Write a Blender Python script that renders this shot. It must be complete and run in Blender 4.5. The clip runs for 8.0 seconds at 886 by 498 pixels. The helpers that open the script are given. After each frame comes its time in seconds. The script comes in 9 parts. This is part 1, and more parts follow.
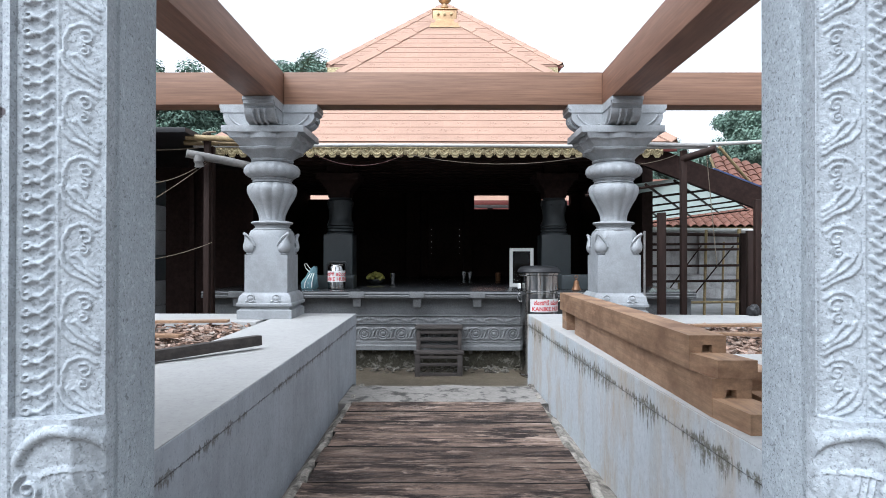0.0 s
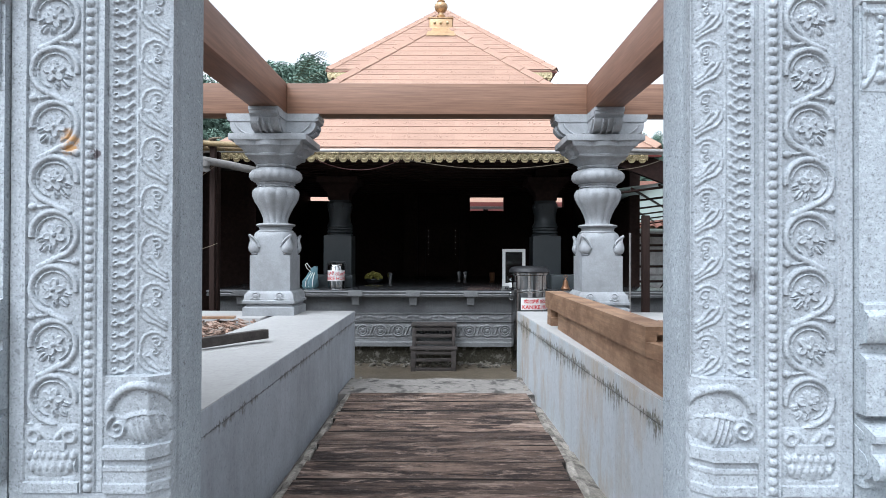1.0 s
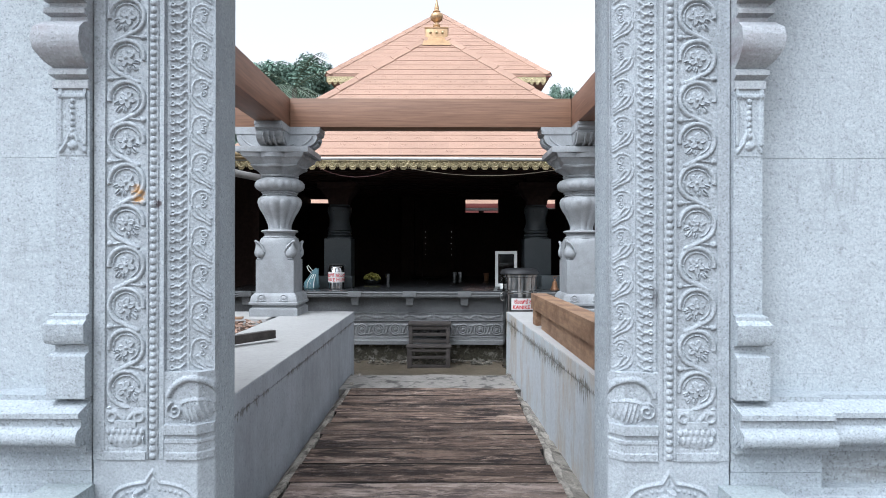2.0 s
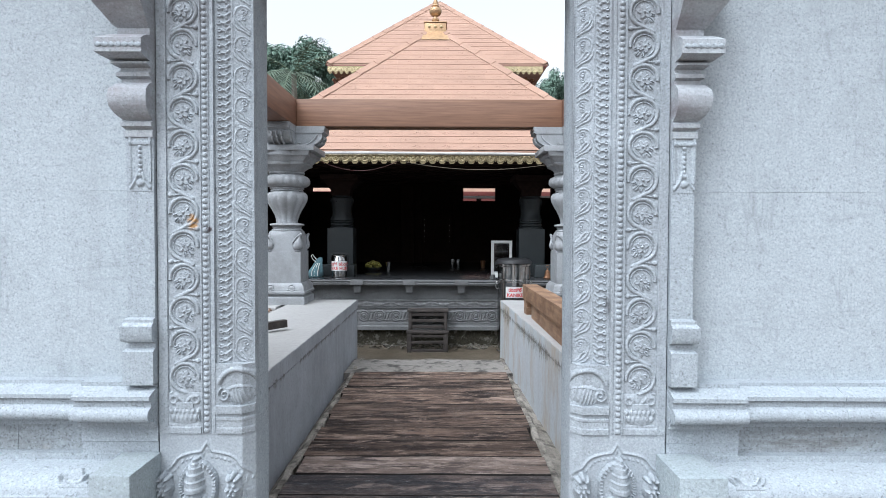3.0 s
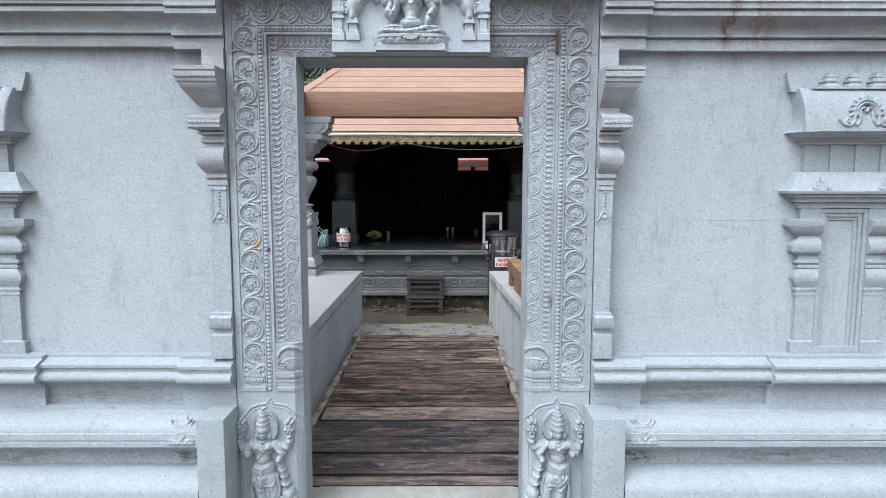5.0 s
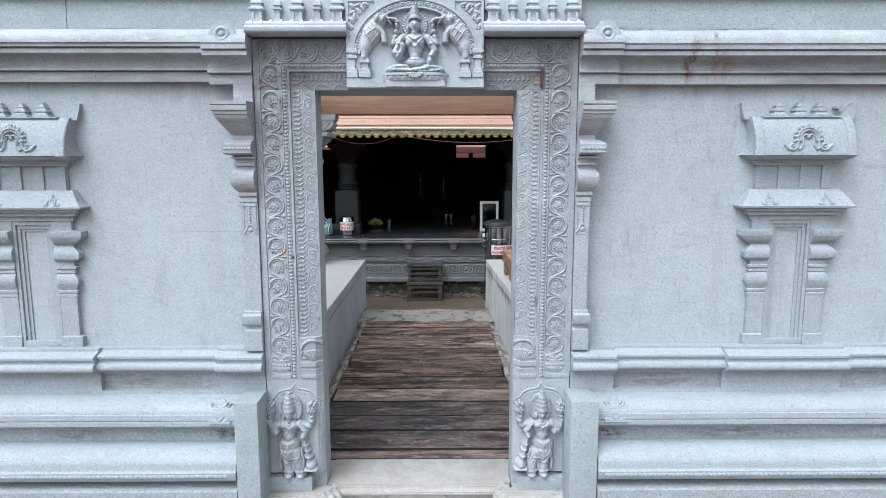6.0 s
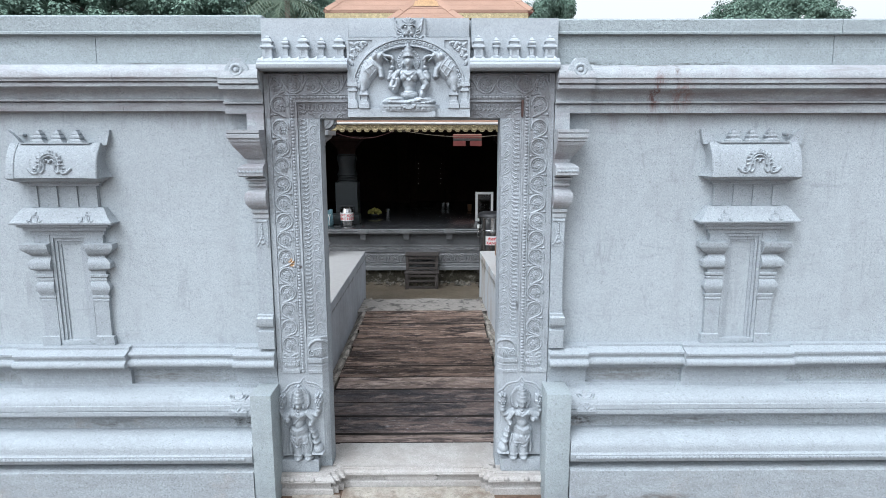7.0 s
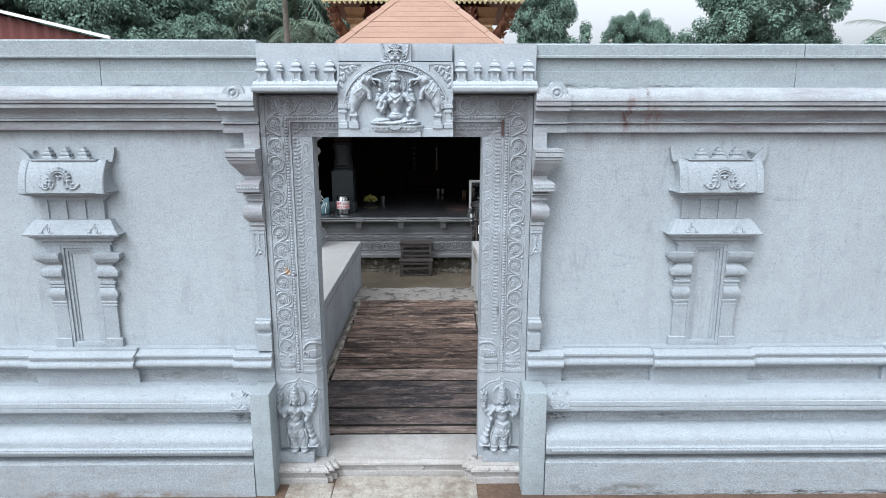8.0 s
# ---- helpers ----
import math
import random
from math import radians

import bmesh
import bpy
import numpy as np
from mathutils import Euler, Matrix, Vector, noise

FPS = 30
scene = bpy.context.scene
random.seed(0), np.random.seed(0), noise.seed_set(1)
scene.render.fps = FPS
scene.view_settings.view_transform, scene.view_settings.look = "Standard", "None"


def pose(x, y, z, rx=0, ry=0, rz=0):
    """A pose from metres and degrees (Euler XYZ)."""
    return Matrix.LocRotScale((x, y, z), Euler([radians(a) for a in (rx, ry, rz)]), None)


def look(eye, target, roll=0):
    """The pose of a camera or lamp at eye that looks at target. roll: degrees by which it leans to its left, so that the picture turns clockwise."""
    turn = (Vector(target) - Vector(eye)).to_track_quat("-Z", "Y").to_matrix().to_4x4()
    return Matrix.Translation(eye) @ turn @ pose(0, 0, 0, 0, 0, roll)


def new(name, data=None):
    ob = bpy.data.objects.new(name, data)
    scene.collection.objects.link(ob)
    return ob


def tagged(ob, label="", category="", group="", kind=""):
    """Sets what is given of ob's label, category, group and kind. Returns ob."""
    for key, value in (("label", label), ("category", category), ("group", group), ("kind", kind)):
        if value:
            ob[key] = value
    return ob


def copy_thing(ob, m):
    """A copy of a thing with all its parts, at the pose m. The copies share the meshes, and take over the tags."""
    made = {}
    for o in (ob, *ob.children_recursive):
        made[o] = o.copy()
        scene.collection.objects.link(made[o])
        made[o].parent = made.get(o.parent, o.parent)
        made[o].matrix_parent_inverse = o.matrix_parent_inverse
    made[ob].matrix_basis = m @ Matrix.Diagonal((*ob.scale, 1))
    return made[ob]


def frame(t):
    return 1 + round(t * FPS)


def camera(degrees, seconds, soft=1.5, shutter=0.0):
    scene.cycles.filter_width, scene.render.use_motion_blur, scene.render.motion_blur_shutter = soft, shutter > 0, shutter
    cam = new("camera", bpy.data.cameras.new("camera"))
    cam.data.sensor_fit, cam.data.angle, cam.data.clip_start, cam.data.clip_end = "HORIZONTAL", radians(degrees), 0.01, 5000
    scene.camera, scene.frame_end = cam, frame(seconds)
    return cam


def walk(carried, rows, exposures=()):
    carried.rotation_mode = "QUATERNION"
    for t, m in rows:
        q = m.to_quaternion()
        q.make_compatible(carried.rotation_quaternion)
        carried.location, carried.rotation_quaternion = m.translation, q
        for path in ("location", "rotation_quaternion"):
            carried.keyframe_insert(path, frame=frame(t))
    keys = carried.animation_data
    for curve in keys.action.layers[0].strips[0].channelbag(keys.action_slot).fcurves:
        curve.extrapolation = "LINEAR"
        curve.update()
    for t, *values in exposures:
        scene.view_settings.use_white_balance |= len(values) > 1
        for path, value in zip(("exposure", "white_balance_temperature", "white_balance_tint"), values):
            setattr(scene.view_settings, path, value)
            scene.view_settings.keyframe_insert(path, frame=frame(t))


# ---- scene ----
cam = camera(72.0, 8.0, soft=0.45)
PATH = [
    (0, (-0.015, -0.059, 1.236), (-0.028, 1.941, 1.248), 0.1),
    (0.5, (0.004, -0.235, 1.239), (-0.006, 1.765, 1.251), 0.2),
    (1, (0.037, -0.413, 1.244), (0.028, 1.587, 1.256), 0.2),
    (1.5, (0.074, -0.618, 1.274), (0.067, 1.382, 1.286), 0.1),
    (3, (0.113, -1.244, 1.445), (0.11, 0.755, 1.388), 0.2),
    (3.5, (0.113, -1.454, 1.509), (0.113, 0.544, 1.415), 0.2),
    (4, (0.137, -1.661, 1.582), (0.14, 0.334, 1.451), 0.1),
    (4.5, (0.146, -1.877, 1.668), (0.15, 0.116, 1.5), 0.1),
    (6, (0.13, -2.553, 1.968), (0.142, -0.572, 1.694), -0.1),
    (6.5, (0.144, -2.766, 2.097), (0.156, -0.79, 1.789), -0.1),
    (7, (0.179, -2.946, 2.228), (0.193, -0.976, 1.884), -0.1),
    (7.5, (0.225, -3.092, 2.361), (0.241, -1.128, 1.982), -0.0),
    (8, (0.27, -3.17, 2.507), (0.287, -1.215, 2.082), -0.0),
]
walk(cam, [(t, look(eye, target, roll)) for t, eye, target, roll in PATH],
     exposures=[(0, 0.23, 5760, 8), (2.5, 0.03, 5830, 8), (8, -0.10, 5900, 8)])

# ---------------- light: a bright, even monsoon overcast ----------------
SUN_EL, SUN_AZ = radians(56), radians(216)
world = bpy.data.worlds.new("sky")
scene.world = world
world.use_nodes = True
wn, wl = world.node_tree.nodes, world.node_tree.links
sky = wn.new("ShaderNodeTexSky")
sky.sky_type = "NISHITA"
sky.sun_disc = False
sky.sun_elevation, sky.sun_rotation = SUN_EL, SUN_AZ
sky.dust_density, sky.air_density, sky.ozone_density = 6.0, 1.0, 1.0
cloud = wn.new("ShaderNodeHueSaturation")
cloud.inputs["Saturation"].default_value = 0.03
wl.new(sky.outputs[0], cloud.inputs["Color"])
wl.new(cloud.outputs[0], wn["Background"].inputs["Color"])
wn["Background"].inputs["Strength"].default_value = 0.345
sun = new("sun", bpy.data.lights.new("sun", "SUN"))
sun.data.energy, sun.data.angle, sun.data.color = 0.6, radians(70), (1.0, 0.98, 0.95)
sun.matrix_world = look((0, 0, 30), (math.sin(SUN_AZ) * -math.cos(SUN_EL), math.cos(SUN_AZ) * -math.cos(SUN_EL), 30 - math.sin(SUN_EL)))

# ---------------- materials ----------------
MATS = {}


def mat(name, base, rough=0.7, metal=0.0, grain=60.0, grain_amt=0.25, stain=1.2, stain_amt=0.25, stain_col=None, bump=0.15,
        bump_scale=None, stretch=(1, 1, 1), spec=0.4, piece=0.0, island=0.0, streak=0.0, streak_col=(0.1, 0.1, 0.1), coat=0.0, drip=None, specks=0.0, stain_stretch=None, stain_lo=0.42, stain_hi=0.72,
        mottle=0.0, vein=0.0, rust=0.0, rust_col=(0.36, 0.25, 0.16), spots=()):
    """Two scales of variation, relief, vertical streaks and a small change from piece to piece."""
    base, streak_col = tuple(c * 0.9 for c in base), tuple(c * 0.9 for c in streak_col)
    stain_col = tuple(c * 0.9 for c in stain_col) if stain_col else None
    m = bpy.data.materials.new(name)
    m.use_nodes = True
    n, l = m.node_tree.nodes, m.node_tree.links
    b = n["Principled BSDF"]
    geo = n.new("ShaderNodeNewGeometry")
    mp = n.new("ShaderNodeMapping")
    mp.inputs["Scale"].default_value = stretch
    l.new(geo.outputs["Position"], mp.inputs["Vector"])

    def tex(scale, detail, rough_, src):
        t = n.new("ShaderNodeTexNoise")
        t.inputs["Scale"].default_value, t.inputs["Detail"].default_value, t.inputs["Roughness"].default_value = scale, detail, rough_
        l.new(src, t.inputs["Vector"])
        return t

    def ramp(src, lo, hi):
        r = n.new("ShaderNodeMapRange")
        r.inputs["From Min"].default_value, r.inputs["From Max"].default_value = lo, hi
        l.new(src, r.inputs["Value"])
        return r.outputs["Result"]

    def mix(fac, a, c, mode="MIX"):
        x = n.new("ShaderNodeMix")
        x.data_type, x.blend_type = "RGBA", mode
        for sock, v in ((x.inputs["Factor"], fac), (x.inputs["A"], a), (x.inputs["B"], c)):
            if isinstance(v, bpy.types.NodeSocket):
                l.new(v, sock)
            else:
                sock.default_value = v if not isinstance(v, tuple) else (*v, 1)
        return x.outputs["Result"]

    def times(src, k):
        x = n.new("ShaderNodeMath")
        x.operation = "MULTIPLY"
        l.new(src, x.inputs[0])
        x.inputs[1].default_value = k
        return x.outputs[0]

    g = tex(grain, 6, 0.7, mp.outputs[0])
    src = mp.outputs[0]
    if stain_stretch:
        mps = n.new("ShaderNodeMapping")
        mps.inputs["Scale"].default_value = stain_stretch
        l.new(geo.outputs["Position"], mps.inputs["Vector"])
        src = mps.outputs[0]
    s = tex(stain, 6, 0.68, src)
    dark = tuple(c * (1 - grain_amt * 1.6) for c in base)
    light = tuple(min(1, c * (1 + grain_amt)) for c in base)
    col = mix(ramp(g.outputs["Fac"], 0.3, 0.7), dark, light)
    sc = stain_col or tuple(c * 0.55 for c in base)
    col = mix(times(ramp(s.outputs["Fac"], stain_lo, stain_hi), stain_amt * 2), col, sc)
    if mottle:
        mo = tex(14.0, 9, 0.8, mp.outputs[0])
        col = mix(times(ramp(mo.outputs["Fac"], 0.46, 0.66), mottle), col, tuple(c * 0.66 for c in base))
        mo2 = tex(70.0, 4, 0.7, mp.outputs[0])
        col = mix(times(ramp(mo2.outputs["Fac"], 0.52, 0.68), mottle), col, tuple(c * 0.6 for c in base))
        pit = tex(120.0, 2, 0.5, mp.outputs[0])
        where = n.new("ShaderNodeMath")
        where.operation = "MULTIPLY"
        l.new(ramp(pit.outputs["Fac"], 0.64, 0.69), where.inputs[0])
        l.new(ramp(tex(6.0, 5, 0.7, geo.outputs["Position"]).outputs["Fac"], 0.35, 0.65), where.inputs[1])
        col = mix(times(where.outputs[0], min(1, mottle * 2.0)), col, tuple(c * 0.4 for c in base))
    if vein:
        # fine slanting seams and scratches
        for turn, sc, w in ((0.45, (5.5, 1, 0.8), 0.016), (-0.75, (0.9, 1, 7.0), 0.012), (0.2, (14, 1, 1.6), 0.012)):
            mv = n.new("ShaderNodeMapping")
            mv.inputs["Rotation"].default_value = (0, turn, 0)
            mv.inputs["Scale"].default_value = sc
            l.new(geo.outputs["Position"], mv.inputs["Vector"])
            ve = tex(1.0, 2, 0.45, mv.outputs[0])
            d = n.new("ShaderNodeMath")
            d.operation = "SUBTRACT"
            l.new(ve.outputs["Fac"], d.inputs[0])
            d.inputs[1].default_value = 0.5
            a_ = n.new("ShaderNodeMath")
            a_.operation = "ABSOLUTE"
            l.new(d.outputs[0], a_.inputs[0])
            broken = n.new("ShaderNodeMath")
            broken.operation = "MULTIPLY"
            l.new(ramp(a_.outputs[0], w, 0.0), broken.inputs[0])
            l.new(ramp(tex(5.0, 6, 0.75, geo.outputs["Position"]).outputs["Fac"], 0.46, 0.62), broken.inputs[1])
            col = mix(times(broken.outputs[0], vein), col, tuple(c * 0.6 for c in base))
    if rust:
        ru = tex(3.4, 6, 0.7, geo.outputs["Position"])
        col = mix(times(ramp(ru.outputs["Fac"], 0.56, 0.72), rust), col, rust_col)
    if streak:
        mp2 = n.new("ShaderNodeMapping")
        mp2.inputs["Scale"].default_value = (9, 9, 0.7)
        l.new(geo.outputs["Position"], mp2.inputs["Vector"])
        st = tex(1.0, 4, 0.6, mp2.outputs[0])
        col = mix(times(ramp(st.outputs["Fac"], 0.52, 0.75), streak), col, streak_col)
    if specks:
        sp = tex(grain * 1.7, 2, 0.5, mp.outputs[0])
        col = mix(times(ramp(sp.outputs["Fac"], 0.61, 0.655), specks), col, tuple(c * 0.36 for c in base))
        sp2 = tex(62.0, 3, 0.6, geo.outputs["Position"])
        col = mix(times(ramp(sp2.outputs["Fac"], 0.64, 0.69), specks), col, tuple(c * 0.42 for c in base))
        sp3 = tex(95.0, 2, 0.5, geo.outputs["Position"])
        col = mix(times(ramp(sp3.outputs["Fac"], 0.60, 0.68), specks * 0.6), col, tuple(min(1, c * 1.28) for c in base))
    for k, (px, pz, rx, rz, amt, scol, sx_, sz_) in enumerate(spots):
        # stains and dark patches, each with its own place, ragged outline and run
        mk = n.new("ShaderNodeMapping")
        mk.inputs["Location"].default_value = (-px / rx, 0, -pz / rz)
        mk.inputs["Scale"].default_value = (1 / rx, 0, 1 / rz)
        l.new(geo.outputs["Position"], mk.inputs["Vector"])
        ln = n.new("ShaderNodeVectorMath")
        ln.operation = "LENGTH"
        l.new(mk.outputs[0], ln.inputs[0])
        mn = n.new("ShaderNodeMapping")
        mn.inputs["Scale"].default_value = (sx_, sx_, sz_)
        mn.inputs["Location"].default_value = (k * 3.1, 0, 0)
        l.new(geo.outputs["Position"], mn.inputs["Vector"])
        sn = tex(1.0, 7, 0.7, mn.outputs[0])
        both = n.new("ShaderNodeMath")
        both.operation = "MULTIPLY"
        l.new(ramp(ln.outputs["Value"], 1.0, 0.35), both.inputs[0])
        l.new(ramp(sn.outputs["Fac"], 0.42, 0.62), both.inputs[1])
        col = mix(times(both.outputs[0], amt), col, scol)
    if drip:
        # mossy runs below a joint at a given height
        top, length, dcol = drip
        xyz = n.new("ShaderNodeSeparateXYZ")
        l.new(geo.outputs["Position"], xyz.inputs[0])
        mp3 = n.new("ShaderNodeMapping")
        mp3.inputs["Scale"].default_value = (1, 34, 0.6)
        l.new(geo.outputs["Position"], mp3.inputs["Vector"])
        d1 = tex(1.0, 4, 0.7, mp3.outputs[0])
        mp4 = n.new("ShaderNodeMapping")
        mp4.inputs["Scale"].default_value = (1, 1.5, 0.0)
        l.new(geo.outputs["Position"], mp4.inputs["Vector"])
        d2 = tex(1.0, 4, 0.6, mp4.outputs[0])
        # each run has its own length, and starts a little above the joint
        reach = n.new("ShaderNodeMath")
        reach.operation = "MULTIPLY"
        l.new(ramp(d1.outputs["Fac"], 0.34, 0.66), reach.inputs[0])
        l.new(ramp(d2.outputs["Fac"], 0.36, 0.52), reach.inputs[1])
        fall = n.new("ShaderNodeMapRange")
        fall.clamp = False
        fall.inputs["From Min"].default_value, fall.inputs["From Max"].default_value = top, top - length
        l.new(xyz.outputs["Z"], fall.inputs["Value"])
        left = n.new("ShaderNodeMath")
        left.operation = "SUBTRACT"
        l.new(reach.outputs[0], left.inputs[0])
        l.new(fall.outputs["Result"], left.inputs[1])
        head = n.new("ShaderNodeMath")
        head.operation = "MULTIPLY_ADD"
        l.new(reach.outputs[0], head.inputs[0])
        head.inputs[1].default_value = 0.45
        l.new(fall.outputs["Result"], head.inputs[2])
        f2 = n.new("ShaderNodeMath")
        f2.operation = "MULTIPLY"
        l.new(ramp(left.outputs[0], 0.02, 0.30), f2.inputs[0])
        l.new(ramp(head.outputs[0], 0.05, 0.12), f2.inputs[1])
        f3 = n.new("ShaderNodeMath")
        f3.operation = "MULTIPLY"
        l.new(f2.outputs[0], f3.inputs[0])
        l.new(ramp(tex(45.0, 4, 0.7, geo.outputs["Position"]).outputs["Fac"], 0.34, 0.52), f3.inputs[1])
        col = mix(times(f3.outputs[0], 0.85), col, dcol)
    if piece:
        oi = n.new("ShaderNodeObjectInfo")
        col = mix(times(oi.outputs["Random"], piece), col, tuple(c * 0.35 for c in base))
    if island:
        col = mix(times(geo.outputs["Random Per Island"], island), col, tuple(c * 0.35 for c in base))
    l.new(col, b.inputs["Base Color"])
    b.inputs["Metallic"].default_value = metal
    b.inputs["Specular IOR Level"].default_value = spec
    b.inputs["Coat Weight"].default_value = coat
    rr = n.new("ShaderNodeMapRange")
    rr.inputs["To Min"].default_value, rr.inputs["To Max"].default_value = max(0.03, rough - 0.12), min(1, rough + 0.12)
    l.new(s.outputs["Fac"], rr.inputs["Value"])
    l.new(rr.outputs["Result"], b.inputs["Roughness"])
    if bump:
        bm_ = n.new("ShaderNodeBump")
        bm_.inputs["Strength"].default_value, bm_.inputs["Distance"].default_value = bump, 0.01
        t = tex(bump_scale or grain * 0.7, 5, 0.6, mp.outputs[0])
        l.new(t.outputs["Fac"], bm_.inputs["Height"])
        l.new(bm_.outputs[0], b.inputs["Normal"])
    MATS[name] = m
    return m


granite = mat("granite", (0.362, 0.402, 0.432), 0.8, grain=150, grain_amt=0.16, stain=1.6, stain_amt=0.22, stain_col=(0.26, 0.275, 0.295), bump=0.4, bump_scale=60, streak=0.12, streak_col=(0.265, 0.28, 0.30), specks=0.85, mottle=0.36, vein=0.22)
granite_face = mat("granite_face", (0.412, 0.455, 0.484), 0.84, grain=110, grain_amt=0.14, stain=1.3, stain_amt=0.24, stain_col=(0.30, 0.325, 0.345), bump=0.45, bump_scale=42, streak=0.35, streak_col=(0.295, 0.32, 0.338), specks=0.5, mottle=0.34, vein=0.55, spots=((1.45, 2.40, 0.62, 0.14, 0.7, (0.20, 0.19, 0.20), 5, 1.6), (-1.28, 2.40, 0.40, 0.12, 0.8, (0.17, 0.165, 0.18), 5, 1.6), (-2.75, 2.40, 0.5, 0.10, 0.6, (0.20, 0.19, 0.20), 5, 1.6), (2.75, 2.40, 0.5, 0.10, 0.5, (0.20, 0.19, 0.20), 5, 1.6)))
granite_carved = mat("granite_carved", (0.375, 0.41, 0.44), 0.75, grain=120, grain_amt=0.22, stain=3.0, stain_amt=0.28, bump=0.3, bump_scale=80, specks=0.4, mottle=0.4)
granite_panel = mat("granite_panel", (0.425, 0.465, 0.50), 0.75, grain=120, grain_amt=0.14, stain=3.0, stain_amt=0.2, bump=0.25, bump_scale=80, specks=0.3, mottle=0.3)
# frame granite with the shelf's shade in its base colour, plus dark corner stains
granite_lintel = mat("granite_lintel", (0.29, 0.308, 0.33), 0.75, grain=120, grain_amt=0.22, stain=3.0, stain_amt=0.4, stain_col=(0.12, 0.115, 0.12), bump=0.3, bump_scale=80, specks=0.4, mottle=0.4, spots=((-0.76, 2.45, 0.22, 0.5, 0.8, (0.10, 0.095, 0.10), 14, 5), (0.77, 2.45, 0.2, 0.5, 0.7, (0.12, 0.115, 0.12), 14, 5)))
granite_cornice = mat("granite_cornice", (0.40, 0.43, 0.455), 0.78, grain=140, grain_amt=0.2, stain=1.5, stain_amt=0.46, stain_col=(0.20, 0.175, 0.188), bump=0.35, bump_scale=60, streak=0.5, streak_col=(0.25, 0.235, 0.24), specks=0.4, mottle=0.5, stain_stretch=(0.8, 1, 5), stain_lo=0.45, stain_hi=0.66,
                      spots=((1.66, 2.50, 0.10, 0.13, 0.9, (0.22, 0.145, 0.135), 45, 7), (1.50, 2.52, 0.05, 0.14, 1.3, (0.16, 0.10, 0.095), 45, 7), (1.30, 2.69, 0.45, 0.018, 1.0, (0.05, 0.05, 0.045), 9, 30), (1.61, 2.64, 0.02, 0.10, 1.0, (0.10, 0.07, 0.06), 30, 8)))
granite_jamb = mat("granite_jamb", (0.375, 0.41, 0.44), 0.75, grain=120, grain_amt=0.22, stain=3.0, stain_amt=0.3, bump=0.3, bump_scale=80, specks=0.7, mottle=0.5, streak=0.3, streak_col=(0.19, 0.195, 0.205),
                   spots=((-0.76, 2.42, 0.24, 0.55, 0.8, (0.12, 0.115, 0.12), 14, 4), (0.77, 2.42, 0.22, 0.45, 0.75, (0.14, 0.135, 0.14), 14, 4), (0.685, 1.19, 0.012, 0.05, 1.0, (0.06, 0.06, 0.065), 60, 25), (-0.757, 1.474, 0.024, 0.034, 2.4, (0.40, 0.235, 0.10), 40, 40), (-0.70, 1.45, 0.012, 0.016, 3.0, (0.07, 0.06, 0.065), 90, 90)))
iron_rust = mat("iron_rust", (0.075, 0.042, 0.036), 0.8, grain=80, grain_amt=0.35, stain=20, stain_amt=0.4, bump=0.4)
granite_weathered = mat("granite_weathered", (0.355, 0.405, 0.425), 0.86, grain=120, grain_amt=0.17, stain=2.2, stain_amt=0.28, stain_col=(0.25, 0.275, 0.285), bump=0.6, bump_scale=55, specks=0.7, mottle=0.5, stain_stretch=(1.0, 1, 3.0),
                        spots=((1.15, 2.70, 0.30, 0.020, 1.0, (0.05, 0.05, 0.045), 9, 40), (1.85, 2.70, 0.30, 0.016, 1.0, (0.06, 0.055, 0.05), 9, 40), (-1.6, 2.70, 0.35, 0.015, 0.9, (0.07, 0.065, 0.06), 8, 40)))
# spots darken stretches of the plinth foot, recess course and neck course
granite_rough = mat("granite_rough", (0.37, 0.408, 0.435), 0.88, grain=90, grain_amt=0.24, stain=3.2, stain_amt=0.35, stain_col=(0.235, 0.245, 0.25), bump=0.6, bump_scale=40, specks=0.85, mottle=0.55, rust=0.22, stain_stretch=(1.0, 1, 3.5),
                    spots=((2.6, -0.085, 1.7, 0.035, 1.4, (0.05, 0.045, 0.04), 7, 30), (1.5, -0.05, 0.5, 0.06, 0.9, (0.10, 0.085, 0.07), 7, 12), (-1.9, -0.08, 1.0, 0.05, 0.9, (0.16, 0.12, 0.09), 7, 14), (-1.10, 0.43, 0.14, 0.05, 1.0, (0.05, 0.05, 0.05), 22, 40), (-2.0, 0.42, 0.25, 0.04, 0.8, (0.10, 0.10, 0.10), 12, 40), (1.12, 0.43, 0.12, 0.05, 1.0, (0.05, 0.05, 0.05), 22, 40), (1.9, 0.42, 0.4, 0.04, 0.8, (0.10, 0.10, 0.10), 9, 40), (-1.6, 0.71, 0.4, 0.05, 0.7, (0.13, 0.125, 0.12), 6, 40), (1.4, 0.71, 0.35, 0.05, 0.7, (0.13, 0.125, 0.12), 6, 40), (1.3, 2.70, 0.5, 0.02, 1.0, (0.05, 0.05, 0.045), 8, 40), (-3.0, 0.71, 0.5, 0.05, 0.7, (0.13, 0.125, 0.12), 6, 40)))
granite_pillar = mat("granite_pillar", (0.34, 0.355, 0.37), 0.6, grain=160, grain_amt=0.12, stain=3.5, stain_amt=0.4, stain_col=(0.19, 0.19, 0.19), bump=0.15, specks=0.2, mottle=0.25)
plinth_stone = mat("plinth_stone", (0.196, 0.199, 0.202), 0.6, grain=70, grain_amt=0.25, stain=3.5, stain_amt=0.35, bump=0.25, streak=0.3, streak_col=(0.10, 0.10, 0.095))
threshold_stone = mat("threshold_stone", (0.405, 0.392, 0.378), 0.7, grain=100, grain_amt=0.14, stain=3.5, stain_amt=0.35, stain_col=(0.25, 0.215, 0.18), bump=0.3, specks=0.4, mottle=0.5)
